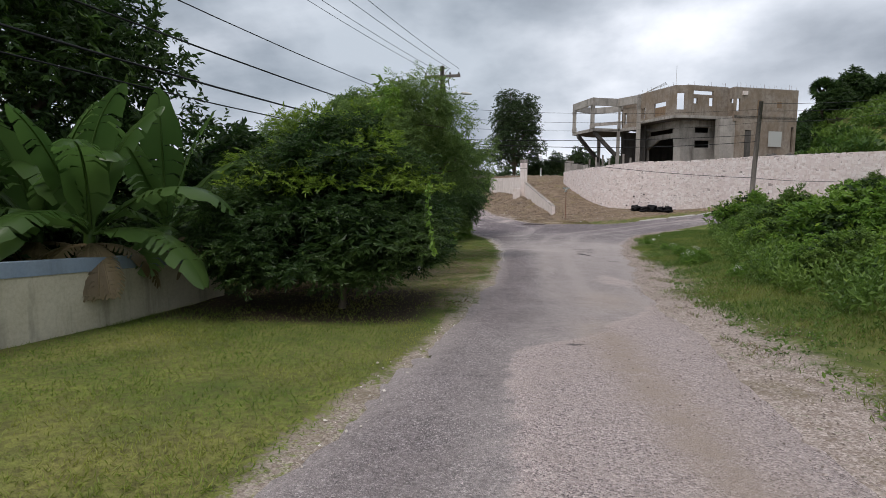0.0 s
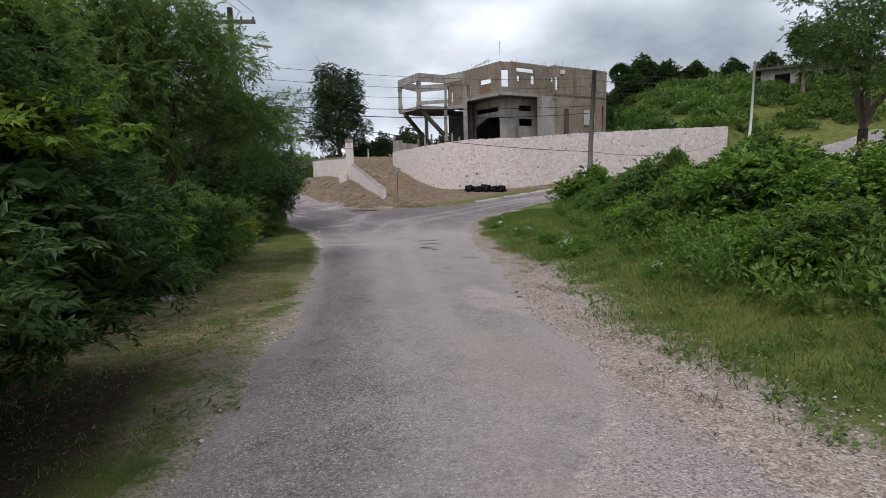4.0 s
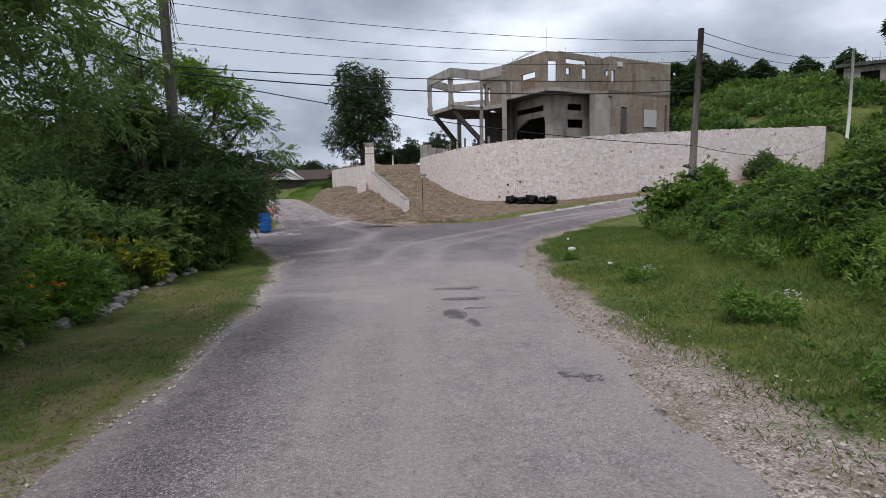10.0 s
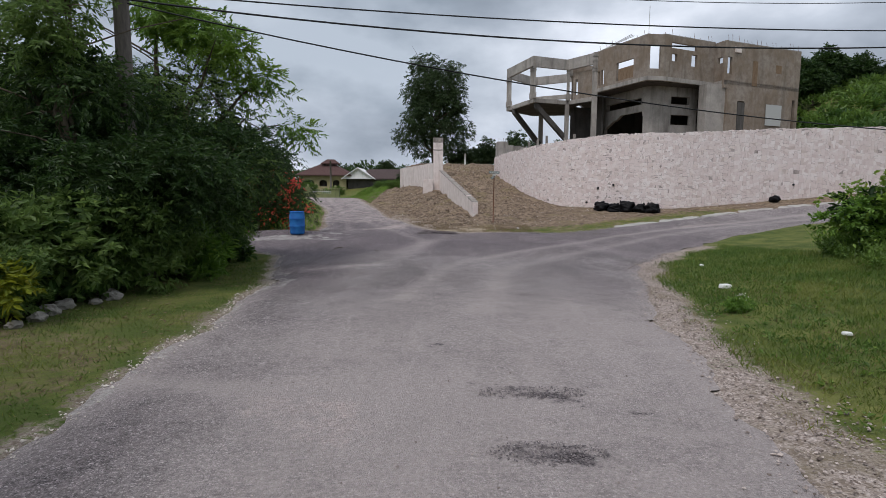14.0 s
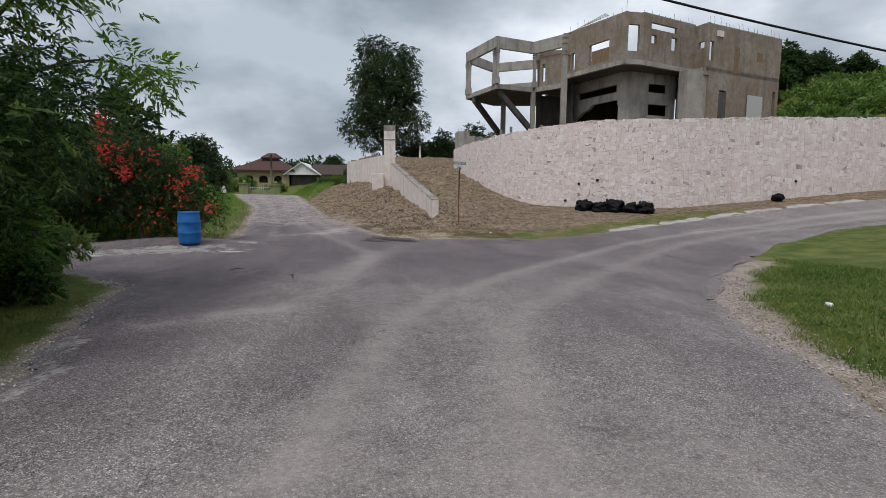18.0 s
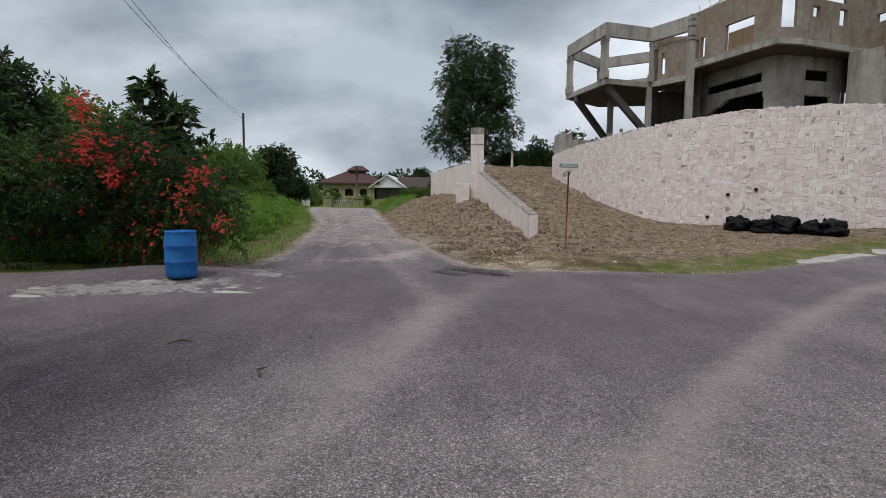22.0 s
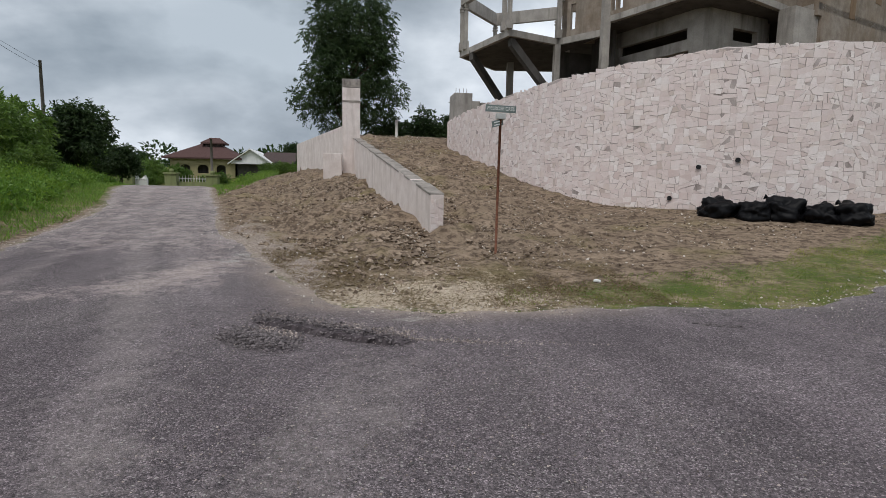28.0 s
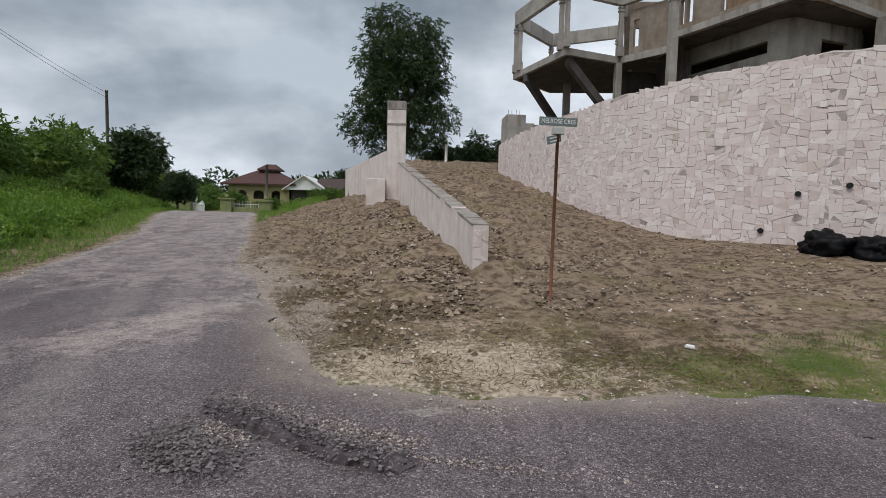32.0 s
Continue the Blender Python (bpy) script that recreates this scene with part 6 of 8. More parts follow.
    scrub = plant("bank_shrub", foot(-7.5, 58.0), "green scrub on the grassy roadside bank", "shrub", l9, dict(twigs=1300, leaflets=8, leaf=0.17, width=0.07, spray=0.3, mat=LEAF_FAR, seed=51, inner=0.45, floor=0.02), dict(tips=tips_of(l9), r=0.04, tree=False), "bank shrubs")
    for k, (x, y, s) in enumerate(((-9.5, 54.5, 1.7), (-9.8, 61.5, 1.4), (-10.6, 66.5, 1.4), (-12.5, 70, 1.8), (-13.5, 76, 1.5), (-15, 80, 1.9), (-13, 61, 1.9), (-13, 55, 2.2), (-17, 68, 2.2), (-17.5, 90, 2.0), (-19, 99, 1.8), (-8.2, 52.6, 1.5), (-6.6, 53.2, 1.2), (-4.8, 53.4, 0.8), (-6.4, 57.4, 0.8), (-8.2, 62.4, 0.7), (-9.6, 73.6, 0.8), (-7.6, 55.6, 1.1), (-9.4, 67.4, 0.7), (-18.5, 114, 1.1), (-16.0, 117, 1.2), (-11.6, 115.5, 1.1), (-20.5, 118, 1.5), (3.0, 112, 0.7), (-3.0, 101, 0.5), (-0.8, 98, 0.45), (0.5, 103, 0.6), (-4.4, 106, 0.5), (1.6, 100, 0.5), (-2.0, 94, 0.35))):
        again(scrub, x, y, 61 * k, s, 0.95 + 0.1 * (k % 3))
    for k, (x, y, s) in enumerate(((0.5, 90.0, 0.7), (-0.7, 92.4, 0.75), (-1.9, 95.6, 0.6), (-3.0, 98.6, 0.55), (-4.0, 101.4, 0.45), (-0.2, 96.5, 0.9), (-5.4, 104.5, 0.4))):
        again(scrub, x, y, 47 * k, s, 0.8, label="low green scrub at the top of the earth slope")
    l10 = [(0, 0, 4.2, 2.6, 2.6, 2.3), (1.6, -0.5, 3.0, 1.9, 1.9, 1.5), (-1.7, 0.4, 3.1, 1.9, 1.9, 1.6), (0.2, 0, 5.8, 1.6, 1.6, 1.2)]
    far = plant("bank_tree", foot(-13.2, 86.5), "rounded dark green tree on the bank", "tree", l10, dict(twigs=3000, leaflets=8, leaf=0.3, width=0.13, spray=0.5, mat=LEAF_TREE, seed=61, inner=0.5), dict(tips=tips_of(l10), r=0.2, seed=10), "bank trees")
    far.matrix_basis = far.matrix_basis @ Matrix.Diagonal((0.78, 0.78, 0.78, 1))
    for k, (x, y, s) in enumerate(((-17.0, 92, 0.5), (-15.0, 98, 0.7), (-23, 86, 0.5), (-12.5, 56.5, 0.75), (-15.5, 52.5, 0.95), (-10.5, 46.5, 0.75), (-25, 104, 0.6), (-34, 128, 1.0), (-5, 140, 0.9), (4, 128, 0.8))):
        again(far, x, y, 47 * k, s, 1.0)
    lb = [(0, 0, 3.6, 1.0, 1.0, 0.8), (0.9, 0.2, 3.2, 0.7, 0.7, 0.6), (-0.8, 0, 3.0, 0.8, 0.8, 0.7), (0.2, 0, 4.7, 0.7, 0.7, 0.7), (1.3, 0, 4.1, 0.5, 0.5, 0.4), (0, 0, 2.0, 1.2, 1.2, 1.0)]
    plant("broadleaf_tree", foot(-5.9, 56.0), "small tree with large dark leaves behind the bougainvillea", "tree", lb, dict(twigs=520, leaflets=7, leaf=0.42, width=0.17, spray=0.2, mat=LEAF_TREE, seed=65, inner=0.7, droop=0.3), dict(tips=tips_of(lb), r=0.09, seed=13))
    again(far, -10.4, 54.0, 200, 1.05, 1.1, label="dark tree with spreading branches above the bougainvillea")


def banana_leaf(bm, base, way, length, width, arch, tear, r):
    """A long ribbed blade that arches over, torn along its edges."""
    n = 20
    p, d = Vector(base), Vector(way).normalized()
    flat = Vector((d.x, d.y, 0)).normalized() if abs(d.z) < 0.995 else Vector((1, 0, 0))
    side = Vector((-flat.y, flat.x, 0))
    spine, sway = [p.copy()], r.uniform(-0.5, 0.5)
    for k in range(n):
        d = (d + Vector((0, 0, -arch / n * (0.35 + 1.9 * (k / n) ** 1.5))) + side * sway / n).normalized()
        p = p + d * length / n
        spine.append(p.copy())
    add_tube(bm, spine[:-1], [0.03 * (1 - k / (n + 1)) + 0.004 for k in range(n)], 5)
    for s in (-1, 1):
        prev = None
        for k in range(1, n + 1):
            u = k / n
            w = width * 0.5 * min(1.0, max(u - 0.12, 0.02) * 4.5) ** 0.6 * min(1.0, (1.0 - u) * 3.6 + 0.1) ** 0.6
            if k == n:
                w = 0.05
            droop = Vector((0, 0, -0.32 * w + 0.1 * math.sin(k * 2.0 + s) * w))
            a, b = spine[k] + Vector((0, 0, 0.012)), spine[k] + side * s * w + droop
            m = spine[k] + side * s * w * 0.5 + Vector((0, 0, 0.03 - 0.05 * w))
            va, vm, vb = bm.verts.new(a), bm.verts.new(m), bm.verts.new(b)
            if prev:
                torn = r.random() < tear
                pa, pm, pb = prev
                if torn:
                    gap = (b - pb.co) * 0.55
                    pm2, pb2 = bm.verts.new(pm.co + gap * 0.4), bm.verts.new(pb.co + gap)
                    bm.faces.new((pa, pm2, vm, va)).smooth = True
                    bm.faces.new((pm2, pb2, vb, vm)).smooth = True
                else:
                    bm.faces.new((pa, pm, vm, va)).smooth = True
                    bm.faces.new((pm, pb, vb, vm)).smooth = True
            prev = (va, vm, vb)


def build_bananas():
    r = random.Random(8)
    spots = ((-4.15, 12.0, [(-80, 84, 2.3), (-105, 68, 2.1), (5, 42, 2.5), (-12, 16, 2.3), (-45, 62, 2.3), (170, 60, 2.2), (150, 28, 2.0), (60, 75, 2.2), (-75, 36, 1.9), (-150, 35, 2.1)]),
             (-4.0, 13.8, [(-60, 80, 2.4), (10, 58, 2.5), (-25, 30, 2.4), (-95, 66, 2.3), (100, 50, 2.1), (160, 62, 2.2), (-130, 40, 2.0), (30, 76, 2.2), (-65, 16, 1.9)]),
             (-5.3, 12.3, [(-70, 78, 2.5), (-30, 58, 2.5), (-110, 55, 2.3), (20, 70, 2.4), (-50, 30, 2.2), (150, 50, 2.2), (-160, 60, 2.2), (-85, 12, 1.8)]),
             (-6.1, 10.3, [(-60, 76, 2.4), (-20, 45, 2.4), (-95, 45, 2.2), (30, 60, 2.3), (130, 50, 2.0), (-140, 62, 2.2), (-45, 20, 2.1)]))
    for x, y, leaves in spots:
        ob = thing("banana_plant", foot(x, y), "banana plant with broad torn green leaves behind the wall", "banana plant", "banana plants")
        h = 1.5
        part("stem", tube([(0, 0, -0.2), (0.02, 0, h * 0.5), (0.05, 0.02, h), (0.05, 0.02, h + 0.25)], [0.13, 0.11, 0.08, 0.05], 9), ob, "thick green and brown stem", LEAF_BANANA)
        for turn, up, length in leaves:
            bm = bmesh.new()
            a, e = radians(turn), radians(up)
            banana_leaf(bm, (0.05, 0.02, h - 0.1), (math.cos(a) * math.cos(e), math.sin(a) * math.cos(e), math.sin(e)), length * 1.1, r.uniform(0.56, 0.7), 1.7 if up < 65 else 1.05, 0.42, r)
            part("leaf", bm, ob, mat=LEAF_BANANA)
        for k in range(7):
            bm = bmesh.new()
            a = r.uniform(-2.4, 0.6)
            banana_leaf(bm, (0.05, 0.02, h - 0.25), (math.cos(a) * 0.9, math.sin(a) * 0.9, 0.1), 1.35, 0.36, 2.6, 0.7, r)
            part("dry_leaf", bm, ob, "withered brown leaf", LEAF_DRY)


def build_right_plants():
    l1 = [(0, 0, 0.95, 1.5, 1.5, 1.0), (1.0, 0.6, 0.8, 1.1, 1.1, 0.9), (-0.9, 0.5, 0.8, 1.1, 1.0, 0.8), (0.1, -0.9, 0.6, 1.1, 1.0, 0.7), (0.3, 0.3, 1.7, 0.9, 0.9, 0.7)]
    kinds = []
    for k, (mat, leaf, w) in enumerate(((LEAF_LIGHT, 0.13, 0.06), (LEAF_FAR, 0.14, 0.05), (LEAF_LIGHT, 0.16, 0.08))):
        x, y = ((16.8, 37.2), (14.6, 27.8), (12.4, 20.2))[k]
        # the inner leaves are near-black green to hold the shade inside each bush
        kinds.append(plant("verge_bush", foot(x, y), "tangled green bush and vines on the verge", "bush", l1, dict(twigs=2300, leaflets=8, leaf=leaf, width=w * 1.1, spray=0.2, mat=mat, seed=71 + k, droop=0.15, inner=0.72, floor=0.02, flat=0.3, clump=0.62), dict(tips=tips_of(l1), r=0.03, tree=False), "verge bushes",
                           extra=[("vine_leaves", dict(lobes=l1, twigs=420, leaflets=7, leaf=0.12, width=0.08, spray=0.2, mat=LEAF_BRIGHT, seed=78 + k, inner=0.95, floor=1.0), "bright creeper leaves")] * (k == 0) + [("inner_leaves", dict(lobes=[(*q[:3], *(v * 0.72 for v in q[3:])) for q in l1], twigs=500, leaflets=7, leaf=0.2, width=0.09, spray=0.25, mat=LEAF_DEEP, seed=84 + k, inner=0.3, floor=0.02), "inner leaves coloured for the shade inside the crown")]))
    r = random.Random(3)
    spots = [(16.8, 34.4, 0.8), (15.6, 32.4, 0.75), (14.8, 30.2, 0.7), (13.6, 25.0, 0.75), (13.0, 22.6, 0.75), (12.0, 17.6, 0.85), (11.4, 15.0, 0.8), (10.8, 12.4, 0.75), (10.8, 9.4, 0.9), (11.0, 6.0, 1.0),
             (18.6, 31.0, 0.9), (17.2, 27.5, 0.9), (16.0, 23.6, 0.95), (15.2, 19.4, 1.0), (14.6, 15.2, 1.1), (14.2, 10.8, 1.3), (19.0, 36.3, 0.85), (21.0, 34.0, 0.9), (22.4, 38.0, 0.85), (21, 28, 1.0), (20, 23, 1.1), (19, 17.5, 1.2), (18.5, 12, 1.5), (25, 33, 1.0), (26, 40, 1.0), (30, 44, 1.1), (34, 47.0, 1.1), (38, 49.5, 1.2), (27, 26, 1.3), (25, 18, 1.6), (44, 52, 1.3)]
    spots += [(float(np.interp(q, *WEED_FOOT)) + r.uniform(0.5, 1.6), q, r.uniform(0.32, 0.58)) for q in np.arange(8.0, 39.0, 0.95)]
    for k, (x, y, s) in enumerate(spots):
        again(kinds[(k + k // 5) % 3], x + (0.8 if k < 31 else 0.0), y, r.uniform(0, 360), s, r.uniform(0.85, 1.1))
    # bush at the far foot of the stone wall
    again(kinds[1], 38.5, 60.0, 20, 0.9, 1.2)
    again(kinds[0], 48.5, 60.5, 80, 1.3, 1.0)
    # tree whose branches reach in from the side
    l2 = [(0, 0, 8.4, 3.4, 3.4, 2.4), (-3.0, -0.5, 7.2, 2.2, 2.2, 1.5), (1.5, -2.5, 7.0, 2.6, 2.4, 1.8), (-1.6, 1.4, 10.2, 2.0, 2.0, 1.6), (-2.6, -2.0, 5.2, 1.8, 1.8, 1.2)]
    plant("verge_tree", foot(30.0, 33.0), "tall thin-leaved tree on the verge slope", "tree", l2, dict(twigs=3400, leaflets=9, leaf=0.17, width=0.07, spray=0.4, mat=LEAF_BUSH, seed=81, droop=0.25, inner=0.5, flat=0.3, clump=0.75), dict(tips=tips_of(l2), r=0.26, seed=11))
    # small white-flowered weeds by the gravel
    l3 = [(0, 0, 0.28, 0.42, 0.42, 0.26), (0.3, 0.2, 0.2, 0.3, 0.3, 0.2)]
    weed = plant("white_flower_weed", foot(8.6, 22.0), "small weed with pale flower heads beside the gravel", "weed", l3, dict(twigs=420, leaflets=6, leaf=0.07, width=0.03, spray=0.12, mat=LEAF_LIGHT, seed=91, inner=0.3, floor=0.0), None, "verge weeds",
                 extra=[("blossoms", dict(lobes=[(0, 0, 0.42, 0.4, 0.4, 0.14)], twigs=26, leaflets=4, leaf=0.026, width=0.025, spray=0.02, mat=PETAL_WHITE, seed=92), "pale flower heads")])
    for x, y, s in ((9.4, 24.6, 0.9), (8.3, 18.0, 0.7), (9.9, 28.6, 0.7), (10.2, 33.0, 0.6)):
        again(weed, x, y, x * 90, s)


def build_far_plants():
    # the big tree behind the gate pillar
    lobes = [(0, 0, 8.2, 3.7, 3.6, 3.2), (0.3, 0, 12.0, 3.7, 3.4, 2.4), (-2.6, 0, 6.0, 2.4, 2.4, 2.2), (2.6, 0, 6.4, 2.5, 2.4, 2.4), (-1.8, -0.5, 10.6, 2.2, 2.2, 1.9), (2.2, 0.3, 10.2, 2.2, 2.2, 2.0), (-1.1, 0, 14.2, 2.3, 2.2, 1.5), (1.6, 0.2, 13.8, 2.3, 2.2, 1.6), (0, 0, 4.2, 2.6, 2.4, 1.8)]
    plant("mango_tree", (5.3, 95.0, 1.4), "tall dark mango tree behind the gate pillar", "tree", lobes, dict(twigs=6200, leaflets=8, leaf=0.32, width=0.1, spray=0.5, mat=LEAF_TREE, seed=101, droop=0.45, inner=0.8, flat=0.35), dict(tips=tips_of(lobes), r=0.38, seed=12, wobble=0.3))
    l1 = [(0, 0, 1.6, 1.9, 1.9, 1.5), (1.5, 0.3, 1.3, 1.4, 1.4, 1.1), (-1.4, 0.2, 1.2, 1.5, 1.5, 1.1), (0.4, 0, 2.9, 1.1, 1.1, 0.9)]
    bush = plant("terrace_bush", (12.5, 100.0, 3.6), "dark bush behind the terrace", "bush", l1, dict(twigs=1200, leaflets=7, leaf=0.34, width=0.14, spray=0.45, mat=LEAF_TREE, seed=102, inner=0.4), dict(tips=tips_of(l1), r=0.06, tree=False), "terrace bushes")
    for k, (x, y, z, s) in enumerate(((9.0, 97, 3.2, 0.8), (16.5, 101, 4.2, 1.1), (14.6, 99, 3.8, 0.7), (19.5, 104, 4.2, 0.9), (1.0, 98, 0.6, 0.5), (-1.5, 99, 0.2, 0.4), (24, 106, 4.3, 0.9))):
        copy_thing(bush, pose(x, y, z, 0, 0, 70 * k) @ Matrix.Diagonal((s, s, s, 1)))
    # scrub all over the hill
    r = np.random.default_rng(17)
    for j, (mat, n) in enumerate(((LEAF_FAR, 760), (LEAF_BUSH, 330))):
        x, y = r.uniform(40, 150, n * 4), r.uniform(58, 190, n * 4)
        h = 0.6 * (x - 42) + 0.8 * (y - 66)
        ok = (h > 9) & (h < 82) & (road_distance(x, y) > 3) & ~((x < 42) & (y < 90))
        x, y = x[ok][:n], y[ok][:n]
        z = ground(x, y)
        vs = []
        for a, b, c in zip(x, y, z):
            s = r.uniform(0.9, 2.0)
            m = 150
            d = unit(r.normal(size=(m, 3)))
            d[:, 2] = np.abs(d[:, 2])
            p = np.array([a, b, c + 0.1]) + d * s * r.uniform(0.55, 1.0, (m, 1)) * np.array([1.25, 1.25, 0.95])
            w = unit(d + r.normal(size=(m, 3)) * 0.6)
            vs.append(leaf_quads(p, w, r.uniform(0.3, 0.6, m) * s, r.uniform(0.18, 0.3, m) * s, r))
        tagged(new("hill_scrub", quads_mesh("hill_scrub", np.concatenate(vs), mat)), "green scrub covering the hillside", "scrub", kind="stuff")
    n = 260
    a = r.uniform(-1.35, 0.33, n)
    q = r.uniform(125, 230, n)
    x, y = 5 + q * np.sin(a), 45 + q * np.cos(a)
    ok = ~((x > -24) & (x < 6) & (y < 136))
    vs = []
    for u, v, w in zip(x[ok], y[ok], ground(x[ok], y[ok])):
        s = r.uniform(1.6, 3.4)
        m = 240
        d = unit(r.normal(size=(m, 3)))
        p = np.array([u, v, w + s * 0.9]) + d * s * r.uniform(0.5, 1.0, (m, 1)) * np.array([1.3, 1.3, 1.1])
        vs.append(leaf_quads(p, unit(d + r.normal(size=(m, 3)) * 0.6), r.uniform(0.25, 0.5, m) * s, r.uniform(0.14, 0.26, m) * s, r))
    tagged(new("far_woods", quads_mesh("far_woods", np.concatenate(vs), LEAF_DEEP)), "dark green trees along the far skyline", "woods", kind="stuff")
    l2 = [(0, 0, 3.4, 2.2, 2.2, 1.9), (1.4, 0.3, 2.6, 1.6, 1.6, 1.3), (-1.4, 0, 2.8, 1.7, 1.7, 1.4)]
    tree = plant("hill_tree", foot(60, 104), "dark rounded tree on the hilltop", "tree", l2, dict(twigs=1500, leaflets=7, leaf=0.42, width=0.2, spray=0.5, mat=LEAF_DEEP, seed=103, inner=0.4), dict(tips=tips_of(l2), r=0.2), "hill trees")
    for k, (x, y, s) in enumerate(((64, 107, 1.2), (57, 106, 0.9), (70, 108, 0.9), (76, 108, 0.8), (53, 103, 1.0), (50, 98, 0.8), (83, 106, 0.8), (90, 104, 0.9), (48, 92, 0.9), (45, 88, 0.7), (100, 100, 1.1), (110, 92, 1.2))):
        again(tree, x, y, 53 * k, s, 1.0)
    # fan palms
    def palm(place, height, crown, seed):
        rr = np.random.default_rng(seed)
        ob = thing("fan_palm", place, "tall fan palm with a round head on the hill", "palm tree", "fan palms")
        part("trunk", tube([(0, 0, -0.5), (0.05, 0, height * 0.5), (0, 0, height)], [0.32, 0.26, 0.24], 8), ob, mat=TRUNK)
        vs = []
        for _ in range(46):
            d = unit(rr.normal(size=3) + np.array([0, 0, 0.25]))
            hub = np.array([0, 0, height]) + d * crown * 0.55
            fan = unit(np.cross(d, rr.normal(size=3)))
            fan2 = np.cross(d, fan)
            a = np.linspace(-1.9, 1.9, 16)
            ways = unit(d * np.cos(a)[:, None] + fan * np.sin(a)[:, None] + fan2 * rr.normal(size=(16, 1)) * 0.08)
            vs.append(leaf_quads(np.repeat(hub[None], 16, 0), ways, crown * 0.55, crown * 0.12, rr))
        part("crown", quads_mesh("crown", np.concatenate(vs), LEAF_DEEP), ob)
    palm(foot(72.0, 78.5, -0.5), 9.0, 2.6, 5)
    palm(foot(58.5, 106.0, -0.5), 7.0, 2.2, 6)


build_left_plants()
build_bananas()
build_right_plants()
build_far_plants()

# ---------------------------------------------------------------- poles and cables
def build_poles():
    # the near pole with its cross-arm
    z0 = rest_on(-0.85, 36.1)
    pole = thing("utility_pole", (-0.85, 36.1, z0 - 0.3), "weathered wooden utility pole with a cross-arm", "utility pole")
    h = 8.55 - z0
    part("shaft", tube([(0, 0, 0), (0, 0.02, h * 0.5), (0, 0, h + 0.3)], [0.17, 0.15, 0.12], 10), pole, mat=WOOD_POLE)
    part("cross_arm", box((-1.05, -0.08, h - 0.35), (1.05, 0.06, h - 0.2), 0.01, Matrix.Rotation(radians(-6), 4, "Z")), pole, "dark wooden cross-arm", WOOD_POLE)
    for x in (-0.95, -0.45, 0.45, 0.95):
        part("insulator", tube([(x, 0, h - 0.2), (x, 0, h - 0.12), (x, 0, h - 0.04)], [0.03, 0.055, 0.03], 8), pole, mat=DARK_CONCRETE)
    part("brace", tube([(-0.5, -0.09, h - 0.32), (0, -0.15, h - 0.85)], 0.02, 5), pole, mat=RUST)
    part("brace", tube([(0.5, -0.09, h - 0.32), (0, -0.15, h - 0.85)], 0.02, 5), pole, mat=RUST)
    part("fuse_holder", tube([(0.35, -0.12, h - 0.5), (0.42, -0.2, h - 0.85)], 0.035, 6), pole, mat=DARK_CONCRETE)
    part("fuse_holder", tube([(0.12, -0.2, h - 0.75), (0.2, -0.26, h - 1.1)], 0.035, 6), pole, mat=DARK_CONCRETE)
    lamp = bmesh.new()
    add_tube(lamp, [(0.1, 0, 8.5), (0.7, -0.02, 8.66), (1.15, -0.05, 8.68)], 0.025, 6)
    add_tube(lamp, [(1.1, -0.05, 8.68), (1.35, -0.06, 8.66), (1.7, -0.08, 8.62)], [0.07, 0.1, 0.05], 8)
    part("meter_box", box((-0.22, -0.24, 5.9), (0.08, -0.14, 6.15), 0.02), pole, "small pale box on the pole", WHITE_POLE)
    part("street_light", lamp, pole, "small pale street light", WHITE_POLE)
    # the leaning pole across the road
    z1 = rest_on(17.95, 39.25)
    far = thing("utility_pole", (17.9, 39.25, z1 - 0.3), "bare grey wooden utility pole beside the bend", "utility pole")
    part("shaft", tube([(0, 0, 0), (0.12, 0.04, 4), (0.32, 0.1, 6.72 - z1 + 0.3)], [0.16, 0.14, 0.115], 10), far, mat=WOOD_POLE)
    for k, z in enumerate((0.25, 0.8, 1.35)):
        part("cable_clamp", tube([(0.2, -0.08, 6.5 - z1 - z), (0.2, -0.2, 6.5 - z1 - z)], 0.03, 6), far, mat=DARK_CONCRETE)
    # white pole on the terrace edge
    z2 = rest_on(54.2, 68.2)
    white = thing("utility_pole", (54.2, 68.2, min(z2, 4.2) - 0.3), "slim white utility pole at the foot of the hill", "utility pole")
    part("shaft", tube([(0, 0, 0), (0.2, 0, 4.5), (0.25, 0, 13.2 - min(z2, 4.2) + 0.3)], [0.17, 0.15, 0.12], 8), white, mat=WHITE_POLE)
    part("cross_arm", box((-0.5, -0.05, 8.9), (0.9, 0.05, 9.0), 0.01), white, mat=WOOD_POLE)
    # poles by the far road
    z3 = rest_on(-20, 96)
    p3 = thing("utility_pole", (-20, 96, z3 - 0.3), "dark wooden pole beyond the bank", "utility pole")
    part("shaft", tube([(0, 0, 0), (0, 0, 9.5 - z3 + 0.3)], [0.17, 0.12], 8), p3, mat=WOOD_POLE)
    z4 = rest_on(-12.4, 119.0)
    p4 = thing("utility_pole", (-12.5, 119.0, z4 - 0.3), "short pole by the gates of the far houses", "utility pole")
    part("shaft", tube([(0, 0, 0), (0, 0, 5.1 - z4 + 0.3)], [0.18, 0.15], 8), p4, mat=WOOD_POLE)
    # cables
    top = Vector((-0.85, 36.1, 8.5))
    back = Vector((-9.5, -14.0, 9.6))
    sets = []
    for x, dz, sag in ((-0.95, -0.1, 0.9), (-0.45, -0.1, 0.95), (0.45, -0.1, 1.0), (0.95, -0.1, 0.9)):
        sets.append((top + Vector((x, 0, dz)), back + Vector((x * 1.2, 0, dz)), sag, 0.01))
